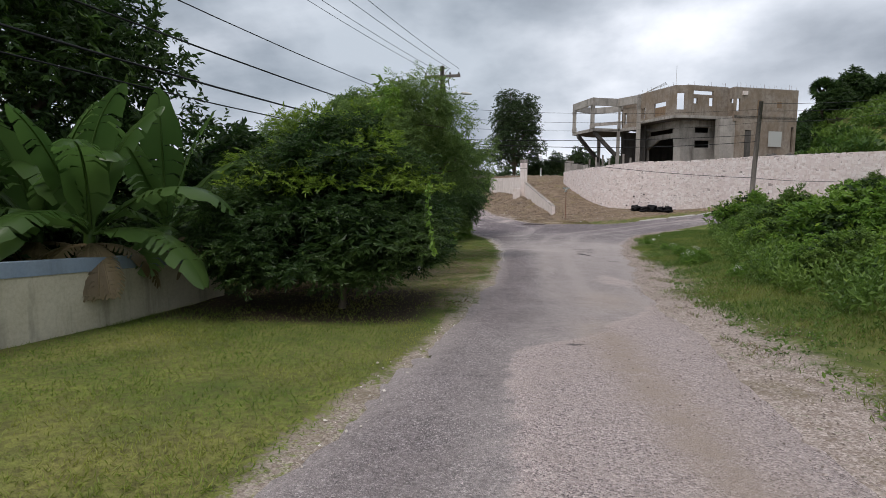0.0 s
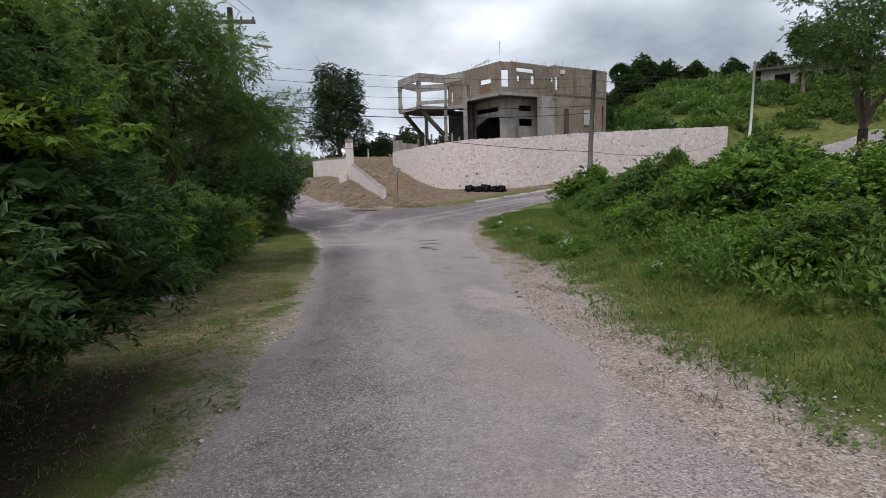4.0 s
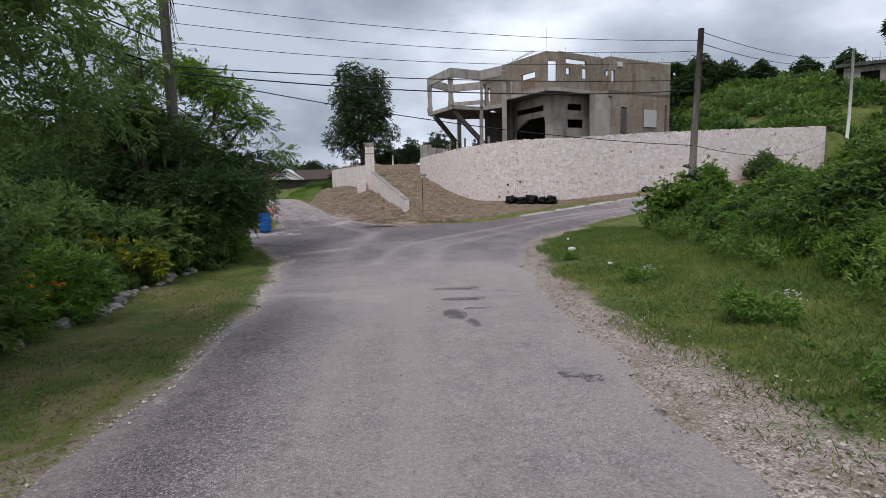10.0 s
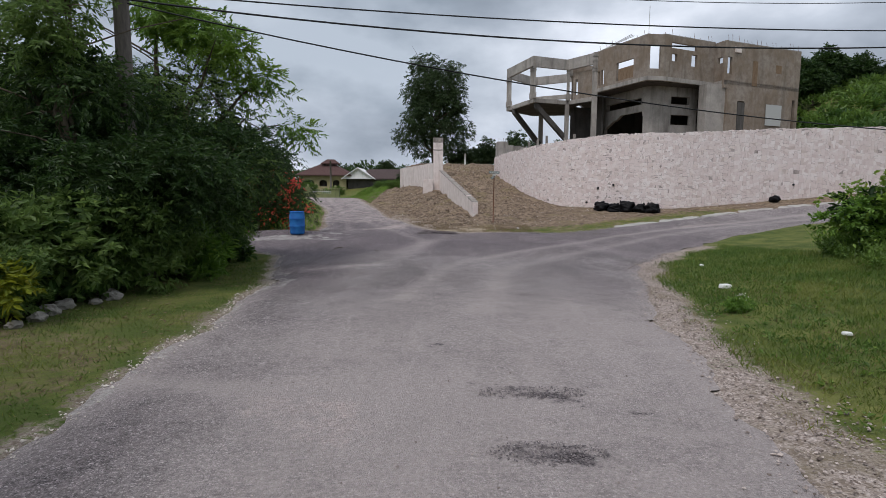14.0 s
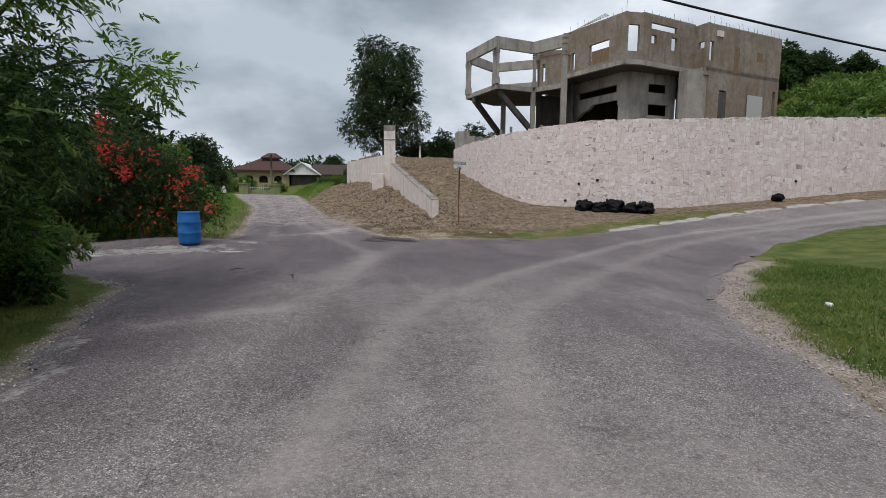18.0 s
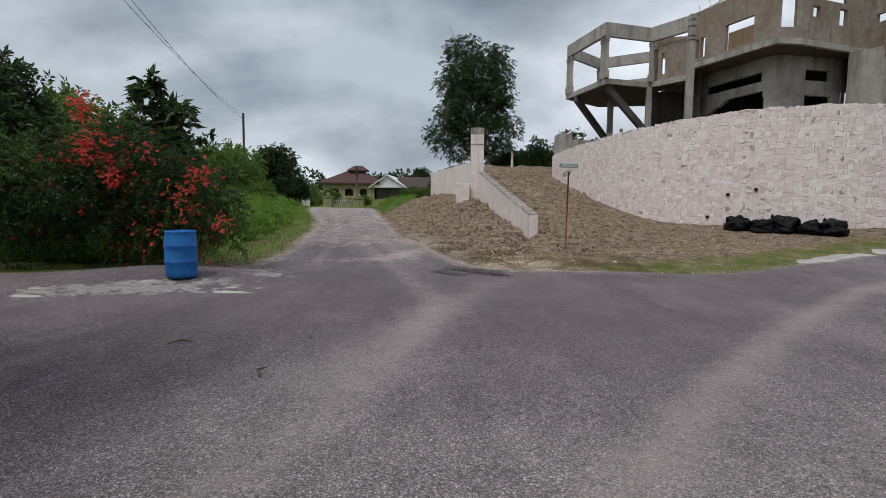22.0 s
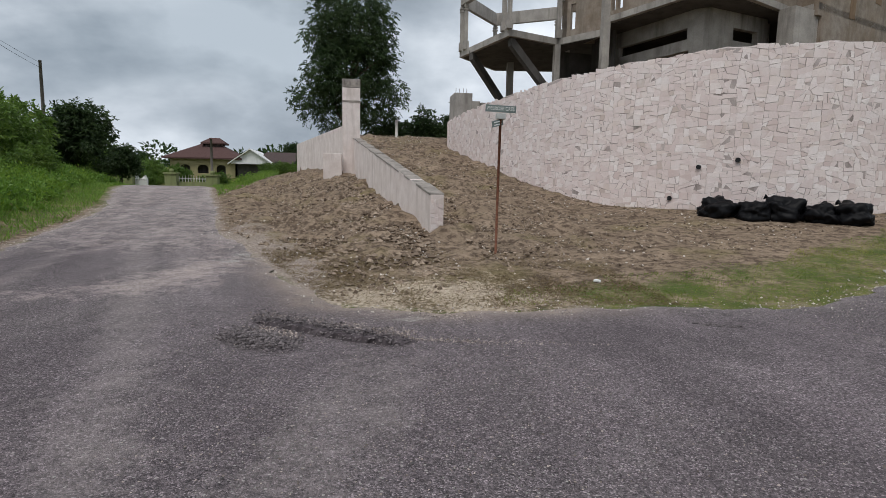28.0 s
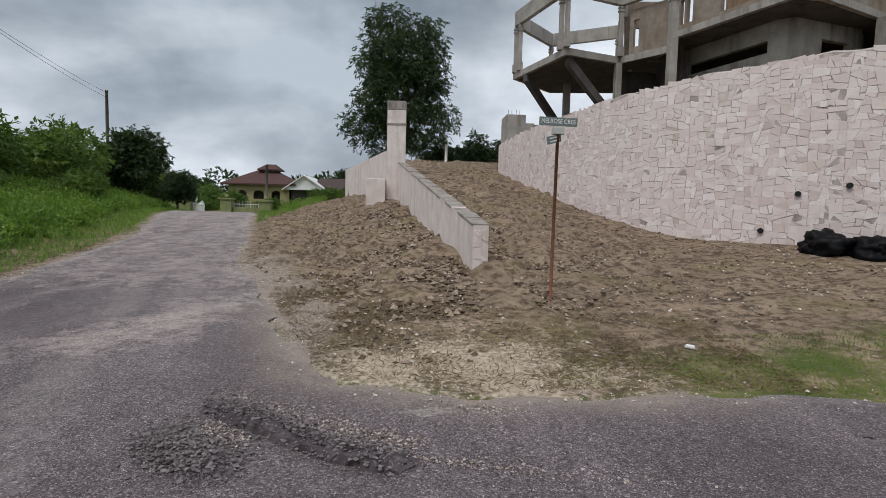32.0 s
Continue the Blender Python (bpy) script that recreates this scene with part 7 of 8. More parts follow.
    for dz, bz, sag, w in ((-2.4, -2.5, 0.9, 0.014), (-3.4, -3.3, 0.8, 0.02), (-4.07, -3.75, 1.0, 0.024), (-4.23, -3.9, 1.25, 0.016)):
        sets.append((top + Vector((-0.1, 0, dz)), back + Vector((0, 0, bz)), sag, w))
    p2 = Vector((18.15, 39.3, 6.6))
    for dz, e, sag, w in ((-2.29, -0.35, 0.3, 0.009), (-2.84, -0.75, 0.35, 0.009), (-3.39, -1.13, 0.35, 0.009), (-4.07, -1.87, 0.2, 0.016), (-4.23, -2.27, 0.35, 0.02)):
        sets.append((top + Vector((0.1, 0, dz)), p2 + Vector((0, 0, e)), sag, w))
    p3t = Vector((54.4, 68.2, 13.0))
    for e, f, sag in ((0.0, 0.0, 0.8), (-0.45, -0.3, 0.9), (-1.1, -0.5, 1.1)):
        sets.append((p2 + Vector((0, 0, e)), p3t + Vector((0, 0, f)), sag, 0.014))
    sets.append((top + Vector((0.1, 0, -4.3)), p2 + Vector((-0.2, -0.1, -4.47)), 0.35, 0.016))
    sets.append((p2 + Vector((-0.2, -0.1, -4.47)), (46.5, 62.0, 4.0), 0.9, 0.016))
    sets.append((p3t, (95.0, 100.0, 21.0), 0.8, 0.02))
    sets.append((top + Vector((-0.4, 0, -0.1)), (-20, 96, 9.3), 1.0, 0.012))
    sets.append((top + Vector((0.4, 0, -0.1)), (-20, 96, 8.9), 1.1, 0.012))
    for k in range(7):
        a = top + Vector((0.16, -0.05, -0.9 - 0.2 * k))
        sets.append((a, a + Vector((0.12 + 0.05 * (k % 3), -0.1, -1.1 - 0.25 * (k % 4))), 0.12, 0.008))
    for a, b, sag, w in sets:
        tagged(part("cable", cable(a, b, sag, w), mat=CABLE), "thin black overhead cable strung between poles", "cable", "overhead cables")


build_poles()


# ---------------------------------------------------------------- things at the junction
def build_barrel():
    z = rest_on(-0.36, 47.62) + 0.03
    ob = thing("plastic_barrel", (-0.36, 47.62, z), "upright blue plastic barrel on the concrete edge", "barrel")
    rings = [(0.25, 0.0), (0.275, 0.02), (0.285, 0.1), (0.292, 0.28), (0.304, 0.3), (0.304, 0.33), (0.293, 0.35), (0.295, 0.58), (0.306, 0.6), (0.306, 0.63), (0.294, 0.65), (0.288, 0.78), (0.27, 0.84), (0.28, 0.87), (0.285, 0.9), (0.27, 0.905), (0.262, 0.87), (0.05, 0.865)]
    bm = bmesh.new()
    n, loops = 28, []
    for r, h in rings:
        loops.append([bm.verts.new((r * math.cos(2 * math.pi * k / n), r * math.sin(2 * math.pi * k / n), h)) for k in range(n)])
    for a, b in zip(loops, loops[1:]):
        for k in range(n):
            bm.faces.new((a[k], a[(k + 1) % n], b[(k + 1) % n], b[k])).smooth = True
    bm.faces.new(loops[0][::-1])
    bm.faces.new(loops[-1])
    bm.transform(Matrix.Scale(1.06, 4))
    part("drum", bm, ob, mat=BARREL)
    for x in (-0.14, 0.15):
        part("bung", tube([(x, 0.05, 0.915), (x, 0.05, 0.945)], 0.04, 12), ob, "screw bung", BARREL)


def build_bags():
    r = random.Random(12)
    spots = ((15.9, 58.75, 0.5), (16.55, 58.1, 0.44), (17.25, 57.95, 0.56), (17.85, 57.35, 0.46), (18.45, 57.0, 0.5))
    for k, (x, y, s) in enumerate(spots):
        ob = thing("rubbish_bag", (x, y, rest_on(x, y) - 0.06), "full black plastic rubbish bag at the foot of the wall", "rubbish bag", "rubbish bags", turn=r.uniform(0, 360))
        bm = bmesh.new()
        bmesh.ops.create_icosphere(bm, subdivisions=4, radius=1.0)
        for v in bm.verts:
            p = v.co.copy()
            f = 0.95 + 0.5 * noise.noise(p * 1.5 + Vector((k * 3.0, 0, 0))) + 0.2 * noise.noise(p * 4.1 + Vector((0, k, 0)))
            f += 0.2 * abs(noise.noise(Vector((p.x * 3, p.y * 3, p.z * 7)) + Vector((k, 0, 5)))) - 0.05
            v.co = Vector((p.x * s * 1.12 * f, p.y * s * 0.95 * f, max(p.z * s * 0.74 * f + s * 0.46, 0.0)))
        smooth(bm)
        part("bag", bm, ob, mat=BAG)
        a = r.uniform(0, 6.3)
        neck = [(0.5 * s * math.cos(a), 0.5 * s * math.sin(a), s * 1.0), (0.62 * s * math.cos(a), 0.62 * s * math.sin(a), s * 1.12), (0.75 * s * math.cos(a), 0.75 * s * math.sin(a), s * 1.16)]
        part("knot", tube(neck, [0.09, 0.03, 0.08], 7), ob, "tied neck", BAG)
    one = thing("rubbish_bag", (26.8, 58.55, rest_on(26.8, 58.55)), "small black bag lying alone by the wall", "rubbish bag", "rubbish bags")
    bm = bmesh.new()
    bmesh.ops.create_icosphere(bm, subdivisions=3, radius=0.32)
    for v in bm.verts:
        v.co *= 1 + 0.3 * noise.noise(v.co * 6)
        v.co.z = max(v.co.z * 0.75 + 0.2, 0)
    part("bag", smooth(bm), one, mat=BAG)


SIGN_GREEN = concrete_material("faded_green_sign", (0.16, 0.2, 0.19), (0.2, 0.24, 0.23), (0.11, 0.13, 0.125))
SIGN_WHITE = material("white_lettering", (0.75, 0.76, 0.74), 0.6)


def build_sign():
    x, y = 8.75, 55.4
    z = rest_on(x, y)
    ob = thing("street_sign", (x, y, z - 0.25), "street name sign with two blades on a thin rusty pipe", "street sign")
    part("pipe", tube([(0, 0, 0), (0.01, 0.02, 1.4), (0.03, 0.05, 2.98)], 0.027, 8), ob, "rusty pipe", RUST)
    part("clamp", box((-0.06, -0.01, 2.86), (0.12, 0.11, 2.97), 0.01), ob, mat=GALV)
    m = Matrix.Translation((0.03, 0.05, 3.06)) @ Matrix.Rotation(radians(-4), 4, "Z") @ Matrix.Rotation(radians(2), 4, "Y")
    blade = part("name_blade", box((-0.3, -0.01, -0.066), (0.3, 0.01, 0.066), 0.004, m), ob, "faded green blade with white letters", SIGN_GREEN)
    text = bpy.data.curves.new("letters", "FONT")
    text.body, text.size, text.align_x, text.align_y, text.extrude = "MELROSE CRES", 0.098, "CENTER", "CENTER", 0.002
    probe = bpy.data.objects.new("probe", text)
    me = bpy.data.meshes.new_from_object(probe)
    bpy.data.objects.remove(probe)
    me.materials.append(SIGN_WHITE)
    part("letters", me, blade, "white capital letters", at=m @ Matrix.Translation((0, -0.015, 0)) @ Matrix.Rotation(radians(90), 4, "X") @ Matrix.Diagonal((0.82, 1, 1, 1)))
    m2 = Matrix.Translation((-0.04, 0.0, 2.78)) @ Matrix.Rotation(radians(38), 4, "Z") @ Matrix.Rotation(radians(-14), 4, "Y")
    second = part("name_blade", box((-0.17, -0.01, -0.06), (0.17, 0.01, 0.06), 0.004, m2), ob, "smaller pale blade set crosswise", SIGN_GREEN)
    for k in range(2):
        part("worn_lettering", box((-0.12, -0.014, 0.015 - 0.05 * k), (0.12, -0.0105, 0.035 - 0.05 * k), 0, m2), second, mat=SIGN_WHITE)


build_barrel()
build_bags()
build_sign()

# ---------------------------------------------------------------- the far houses beyond the crest
HOUSE_YELLOW = concrete_material("yellow_wall_paint", (0.32, 0.28, 0.15), (0.37, 0.33, 0.19), (0.26, 0.23, 0.12))
ROOF_RED = bark_material("red_brown_roof", (0.07, 0.042, 0.04), (0.115, 0.068, 0.062))
ROOF_DARK = bark_material("dark_roof", (0.06, 0.045, 0.045), (0.1, 0.075, 0.07))
GATE_GREEN = concrete_material("pale_green_paint", (0.2, 0.23, 0.1), (0.26, 0.29, 0.14), (0.12, 0.13, 0.07))
WHITE_PAINT = concrete_material("white_paint", (0.7, 0.7, 0.7), (0.76, 0.76, 0.75), (0.55, 0.55, 0.53))


def hip_roof(x0, x1, y0, y1, z0, z1, inset):
    bm = bmesh.new()
    a = [bm.verts.new(p) for p in ((x0, y0, z0), (x1, y0, z0), (x1, y1, z0), (x0, y1, z0))]
    b = [bm.verts.new(p) for p in ((x0 + inset, (y0 + y1) / 2, z1), (x1 - inset, (y0 + y1) / 2, z1))]
    c = [bm.verts.new((v.co.x, v.co.y, v.co.z - 0.18)) for v in a]
    for f in ((a[0], a[1], b[1], b[0]), (a[1], a[2], b[1]), (a[2], a[3], b[0], b[1]), (a[3], a[0], b[0]), (c[3], c[2], c[1], c[0])):
        bm.faces.new(f)
    for k in range(4):
        bm.faces.new((c[k], c[(k + 1) % 4], a[(k + 1) % 4], a[k]))
    return bm


def build_far_houses():
    g = rest_on(-15, 123) - 0.4
    h = thing("bungalow", (-14.5, 126.0, g), "yellow bungalow with arched windows and a red hipped roof", "house")
    m = Matrix.Translation((14.5, -126, -g))
    eave = 2.72
    def put(name, bm, mat, label=""):
        bm.transform(m)
        part(name, bm, h, label, mat)
    bm = bmesh.new()
    panel(bm, (-18.6, 122.4), (-10.4, 122.4), g, eave, 0.3, [(1.2, 2.5, g + 0.9, 1.9), (3.4, 4.8, g + 0.9, 1.9), (5.8, 7.0, g, 1.9)])
    put("front_wall", bm, HOUSE_YELLOW)
    for u in (1.2, 3.4, 5.8):
        bm = bmesh.new()
        w = 1.3 if u != 3.4 else 1.4
        n = 8
        pts = [(-18.6 + u + w / 2 - w / 2 * math.cos(math.pi * k / n), 1.35 + 0.55 * math.sin(math.pi * k / n)) for k in range(n + 1)]
        for (xa, za), (xb, zb) in zip(pts, pts[1:]):
            vs = [bm.verts.new(p) for p in ((xa, 122.45, za), (xb, 122.45, zb), (xb, 122.45, 1.95), (xa, 122.45, 1.95))]
            bm.faces.new(vs)
        put("arch_head", bm, HOUSE_YELLOW)
    # a solid near-black block stands for the unlit inside behind the arches
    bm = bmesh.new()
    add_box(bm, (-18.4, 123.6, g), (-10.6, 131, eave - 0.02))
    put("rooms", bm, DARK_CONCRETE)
    put("eaves_beam", box((-19.1, 121.9, eave - 0.15), (-9.8, 122.3, eave + 0.1)), HOUSE_YELLOW, "pale yellow fascia")
    put("roof", hip_roof(-19.4, -9.4, 121.7, 131.5, eave + 0.1, 5.0, 4.0), ROOF_RED)
    put("roof_monitor", hip_roof(-15.4, -12.3, 125.0, 128.0, 5.0, 5.75, 0.9), ROOF_RED)
    put("monitor_wall", box((-14.9, 125.4, 4.3), (-12.8, 127.6, 4.99)), ROOF_DARK)
    g2 = thing("bungalow", (-6.0, 126.0, g), "bungalow with a white gable and a long dark roof", "house")
    m2 = Matrix.Translation((6.0, -126, -g))
    def put2(name, bm, mat, label=""):
        bm.transform(m2)
        part(name, bm, g2, label, mat)
    bm = bmesh.new()
    add_box(bm, (-10.2, 123.0, g), (0.5, 131, 2.2))
    put2("wall", bm, DARK_CONCRETE)
    bm = bmesh.new()
    prism(bm, [(-10.8, 121.9), (-5.6, 121.9), (-5.6, 122.1), (-10.8, 122.1)], 2.1, 2.35)
    vs = [bm.verts.new(p) for p in ((-10.6, 122.0, 2.35), (-5.8, 122.0, 2.35), (-8.3, 122.0, 3.95))]
    bm.faces.new(vs)
    put2("gable", bm, WHITE_PAINT, "white gable end")
    bm = bmesh.new()
    for xa, xb, za, zb in ((-8.3, -11.2, 4.15, 2.15), (-8.3, -5.2, 4.15, 2.15)):
        vs = [bm.verts.new(p) for p in ((xa, 121.6, za), (xb, 121.6, zb), (xb, 131, zb), (xa, 131, za))]
        ws = [bm.verts.new(v.co - Vector((0, 0, 0.15))) for v in vs]
        bm.faces.new(vs)
        bm.faces.new(ws[::-1])
        for k in range(4):
            bm.faces.new((vs[k], vs[(k + 1) % 4], ws[(k + 1) % 4], ws[k]))
    put2("roof", bm, WHITE_PAINT, "white-edged gable roof")
    put2("roof", hip_roof(-8.0, 3.5, 122.6, 131.6, 2.2, 4.0, 1.0), ROOF_DARK, "long dark roof")
    # gates
    zg = rest_on(-13, 108)
    for x, tall in ((-18.3, 1.9), (-13.9, 1.75), (-9.7, 1.6)):
        p = thing("gate_post", (x, 108.0, rest_on(x, 108.0) - 0.2), "pale green painted gate post with a ball top", "gate post", "gate posts")
        part("post", box((-0.6, -0.5, 0), (0.6, 0.5, tall), 0.03), p, mat=GATE_GREEN)
        part("cap", box((-0.72, -0.62, tall + 0.003), (0.72, 0.62, tall + 0.18), 0.03), p, mat=GATE_GREEN)
        part("ball", tube([(0, 0, tall + 0.18), (0, 0, tall + 0.3), (0, 0, tall + 0.5), (0, 0, tall + 0.62)], [0.08, 0.24, 0.22, 0.03], 10), p, mat=GATE_GREEN)
    wall = part("wall_yard", box((-13.25, 107.9, zg - 0.4), (-10.35, 108.1, zg + 0.75), 0.02), mat=GATE_GREEN)
    tagged(wall, "low pale green yard wall between gate posts", "wall", kind="structure")
    gate = thing("yard_gate", (-13.3, 108.0, zg + 0.78), "thin metal yard railing above the low wall", "gate")
    for k in range(10):
        part("bar", tube([(0.2 + 0.29 * k, 0, -0.05), (0.2 + 0.29 * k, 0, 0.55 + 0.15 * math.sin(k * 0.45))], 0.03, 4), gate, mat=WHITE_POLE)
    part("rail", tube([(0.1, 0, 0.3), (2.9, 0, 0.3)], 0.035, 4), gate, mat=WHITE_POLE)
    orn = thing("garden_ornament", (-17.2, 108.4, rest_on(-17.2, 108.4) - 0.05), "white painted garden ornament beside the gate", "ornament")
    bm = bmesh.new()
    prism(bm, [(-0.7, -0.15), (0.7, -0.15), (0.7, 0.15), (-0.7, 0.15)], 0, 1.1)
    add_tube(bm, [(-0.4, 0, 1.0), (-0.35, 0, 1.5), (0.0, 0, 1.9)], [0.35, 0.3, 0.08], 8)
    add_tube(bm, [(0.4, 0, 1.0), (0.5, 0, 1.4)], [0.3, 0.1], 8)
    part("figure", bm, orn, mat=WHITE_PAINT)


def build_hill_building():
    x0, y0 = 82.0, 83.5
    g = rest_on(x0, y0) + 0.2
    b = thing("hilltop_shell", (x0, y0, g), "long unfinished concrete building with arches on the hilltop", "building", turn=-45)
    bm = bmesh.new()
    openings = [(2.0 + 3.3 * k, 4.2 + 3.3 * k, 0.0, 2.2) for k in range(8)]
    panel(bm, (-9.5, 0), (18, 0), -1.0, 3.0, 0.4, openings)
    part("arcade_wall", bm, b, mat=CONCRETE)
    bm = bmesh.new()
    prism(bm, [(-10.4, -0.8), (19, -0.8), (19, 9), (-10.4, 9)], 3.003, 3.45)
    part("roof_slab", bm, b, mat=DARK_CONCRETE)
    # solid block, near-black in place of the dark behind the arcade
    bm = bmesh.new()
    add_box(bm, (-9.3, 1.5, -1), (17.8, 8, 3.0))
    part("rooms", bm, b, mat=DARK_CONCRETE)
    r = random.Random(4)
    for k in range(34):
        x = -9.5 + 0.82 * k
        part("rebar", tube([(x, r.uniform(-0.4, 4), 3.4), (x + r.uniform(-0.05, 0.05), r.uniform(-0.4, 4), 3.4 + r.uniform(0.9, 2.0))], 0.035, 4), b, mat=RUST)


build_far_houses()
build_hill_building()


# ---------------------------------------------------------------- grass, chips and clods
def scatter(region, n, r):
    x0, x1, y0, y1 = region
    return r.uniform(x0, x1, n), r.uniform(y0, y1, n)


def field(x, y, s, seed):
    """A cheap smooth field between 0 and 1 for patchy growth."""
    a = np.sin(x * s + seed) * np.sin(y * s * 0.9 + seed * 1.7) + 0.6 * np.sin(x * s * 2.3 + y * s * 1.1 + seed) + 0.4 * np.sin(y * s * 3.1 - x * s * 1.7 + seed * 0.6)
    return 0.5 + a / 4


def blades(name, x, y, length, width, mat, r, label, lean=0.5):
    z = ground(x, y)
    n = len(x)
    way = unit(np.c_[r.normal(size=(n, 2)) * lean, np.ones(n)])
    v = leaf_quads(np.c_[x, y, z - 0.01], way, length, width, r, 0.1)
    tagged(new(name, quads_mesh(name, v, mat)), label, "grass", kind="stuff")


def stones(name, x, y, size, mat, r, label, lift=0.0, z=None):
    """Small angular chips: six corners and eight faces each."""
    n = len(x)
    z = ground(x, y) if z is None else z
    o = np.array([(1, 0, 0), (0, 1, 0), (-1, 0, 0), (0, -1, 0), (0, 0, 1), (0, 0, -1)], float)
    v = o[None] * r.uniform(0.55, 1.2, (n, 6, 1)) + r.normal(size=(n, 6, 3)) * 0.14
    v[:, :, 2] *= 0.7
    a = r.uniform(0, 6.3, n)
    c, s = np.cos(a)[:, None], np.sin(a)[:, None]
    v = np.stack([v[..., 0] * c - v[..., 1] * s, v[..., 0] * s + v[..., 1] * c, v[..., 2]], -1)
    v = v * size[:, None, None] + np.c_[x, y, z + size * 0.25 + lift][:, None]
    f = np.array([(0, 1, 4), (1, 2, 4), (2, 3, 4), (3, 0, 4), (1, 0, 5), (2, 1, 5), (3, 2, 5), (0, 3, 5)])
    faces = (f[None] + 6 * np.arange(n)[:, None, None]).reshape(-1, 3)
    tagged(new(name, raw_mesh(name, v.reshape(-1, 3), faces, mat)), label, "stones", kind="stuff")


def build_scatter():
    r = np.random.default_rng(23)
    # lawn and verge on the side of the garden wall
    x, y = scatter((-6.0, 2.6, 3.0, 44.0), 330000, r)
    d = road_distance(x, y)
    f = field(x, y, 0.9, 1.0)
    shade = ss(13.0, 16.0, y) * (1 - ss(38, 43, y)) * (1 - ss(-0.6, 0.6, x))
    keep = (d > 0.05 + 0.25 * r.random(len(x))) & (r.random(len(x)) < np.where(y < 15, 0.95, 0.7) * (0.35 + 0.75 * f) * (1 - 0.7 * shade)) & (r.random(len(x)) < 1 - (0.55 - 0.3 * ss(20, 24, y)) * ss(12.0, 13.5, y) * (1 - ss(31, 36, y)))
    x, y, f = x[keep], y[keep], f[keep]
    near = y < 16.5 + 0.8 * (r.random(len(x)) - 0.5)
    for name, q, mat, text in (("lawn_grass", near, GRASS, "short green and straw-coloured lawn grass"), ("bed_grass", ~near, GRASS_VERGE, "thin trodden grass beside the planted bed")):
        blades(name, x[q], y[q], r.uniform(0.03, 0.075, q.sum()) * (0.7 + 0.6 * f[q]), r.uniform(0.006, 0.011, q.sum()), mat, r, text, 0.8)
    # verge on the inner side of the bend
    x, y = scatter((4.6, 16.0, 2.0, 47.0), 380000, r)
    d = road_distance(x, y)
    f = field(x, y, 0.8, 2.0)
    keep = (d > 0.35) & (x < np.interp(y, *WEED_FOOT) + 1.2) & (r.random(len(x)) < ss(0.3 * np.interp(y, [20, 29], [1.9, 0.95]), np.interp(y, [20, 29], [1.9, 0.95]), d + 1.0 * (f - 0.5) * 2) * 0.9)
    x, y, f, d = x[keep], y[keep], f[keep], d[keep]
    blades("verge_grass", x, y, r.uniform(0.05, 0.13, len(x)) * (0.6 + 0.7 * f + 0.25 * np.clip(d - 1.5, 0, 3)), r.uniform(0.007, 0.013, len(x)), GRASS_VERGE, r, "green verge grass thinning into the gravel", 0.6)
    x, y = scatter((7.0, 19.0, 4.0, 41.0), 110000, r)
    d = x - np.interp(y, *WEED_FOOT) + 0.9 * (field(x, y, 1.3, 3.0) - 0.5)
    keep = (d > -0.3) & (r.random(len(x)) < (0.08 + 0.92 * ss(0.42, 0.7, field(x, y, 1.6, 4.0))) * ss(-0.2, 0.7, d) * (1 - ss(3.0, 5.0, d)))
    x, y = x[keep], y[keep]
    blades("tall_grass", x, y, r.uniform(0.2, 0.95, len(x)) * (0.75 + 0.5 * field(x, y, 2.7, 5.0)), r.uniform(0.009, 0.02, len(x)), GRASS_TALL, r, "tall green grass in front of the bushes", 0.5)
    # clumps of weeds between the grass
    x, y = scatter((7.0, 18.0, 5.0, 40.0), 1500, r)
    d = x - np.interp(y, *WEED_FOOT)
    keep = (d > -0.5) & (d < 2.0)
    vs = []
    for a, b, c in zip(x[keep], y[keep], ground(x[keep], y[keep])):
        m, s = 70, r.uniform(0.25, 0.6)
        w = unit(np.c_[r.normal(size=(m, 2)) * 0.7, np.ones(m)])
        p = np.array([a, b, c]) + w * (r.uniform(0.1, 1.0, (m, 1)) * s * np.array([0.8, 0.8, 1.5]))
        vs.append(leaf_quads(p, unit(w + r.normal(size=(m, 3)) * 0.7), r.uniform(0.07, 0.16, m), r.uniform(0.03, 0.07, m), r))
    tagged(new("verge_weeds", quads_mesh("verge_weeds", np.concatenate(vs), LEAF_FAR)), "leafy weeds among the tall verge grass", "weeds", kind="stuff")
    # small leafy weeds in the mown strip
    x, y = scatter((5.0, 15.0, 4.0, 44.0), 5200, r)
    d = road_distance(x, y)
    keep = (d > 0.7) & (x < np.interp(y, *WEED_FOOT) + 0.3) & (r.random(len(x)) < 0.2 + 0.8 * field(x, y, 1.7, 6.0))
    x, y = x[keep], y[keep]
    m = 14
    size = np.repeat(r.uniform(0.05, 0.17, len(x)), m)[:, None]
    w = unit(np.c_[r.normal(size=(len(x) * m, 2)), r.uniform(0.2, 1.0, len(x) * m)])
    p = np.repeat(np.c_[x, y, ground(x, y)], m, 0) + w * size * r.uniform(0.2, 1.0, (len(x) * m, 1))
    leaf = r.uniform(0.03, 0.08, len(x) * m)
    tagged(new("ground_weeds", quads_mesh("ground_weeds", leaf_quads(p, unit(w + r.normal(size=w.shape) * 0.4), leaf, leaf * 0.5, r), LEAF_FAR)), "small leafy weeds in the verge grass", "weeds", kind="stuff")
    # far bank and its foot
    x, y = scatter((-16.0, 0.0, 51.5, 100.0), 110000, r)
    d = road_distance(x, y)
    keep = (d > 0.25) & (d < 9) & (r.random(len(x)) < 0.8)
    x, y, d = x[keep], y[keep], d[keep]
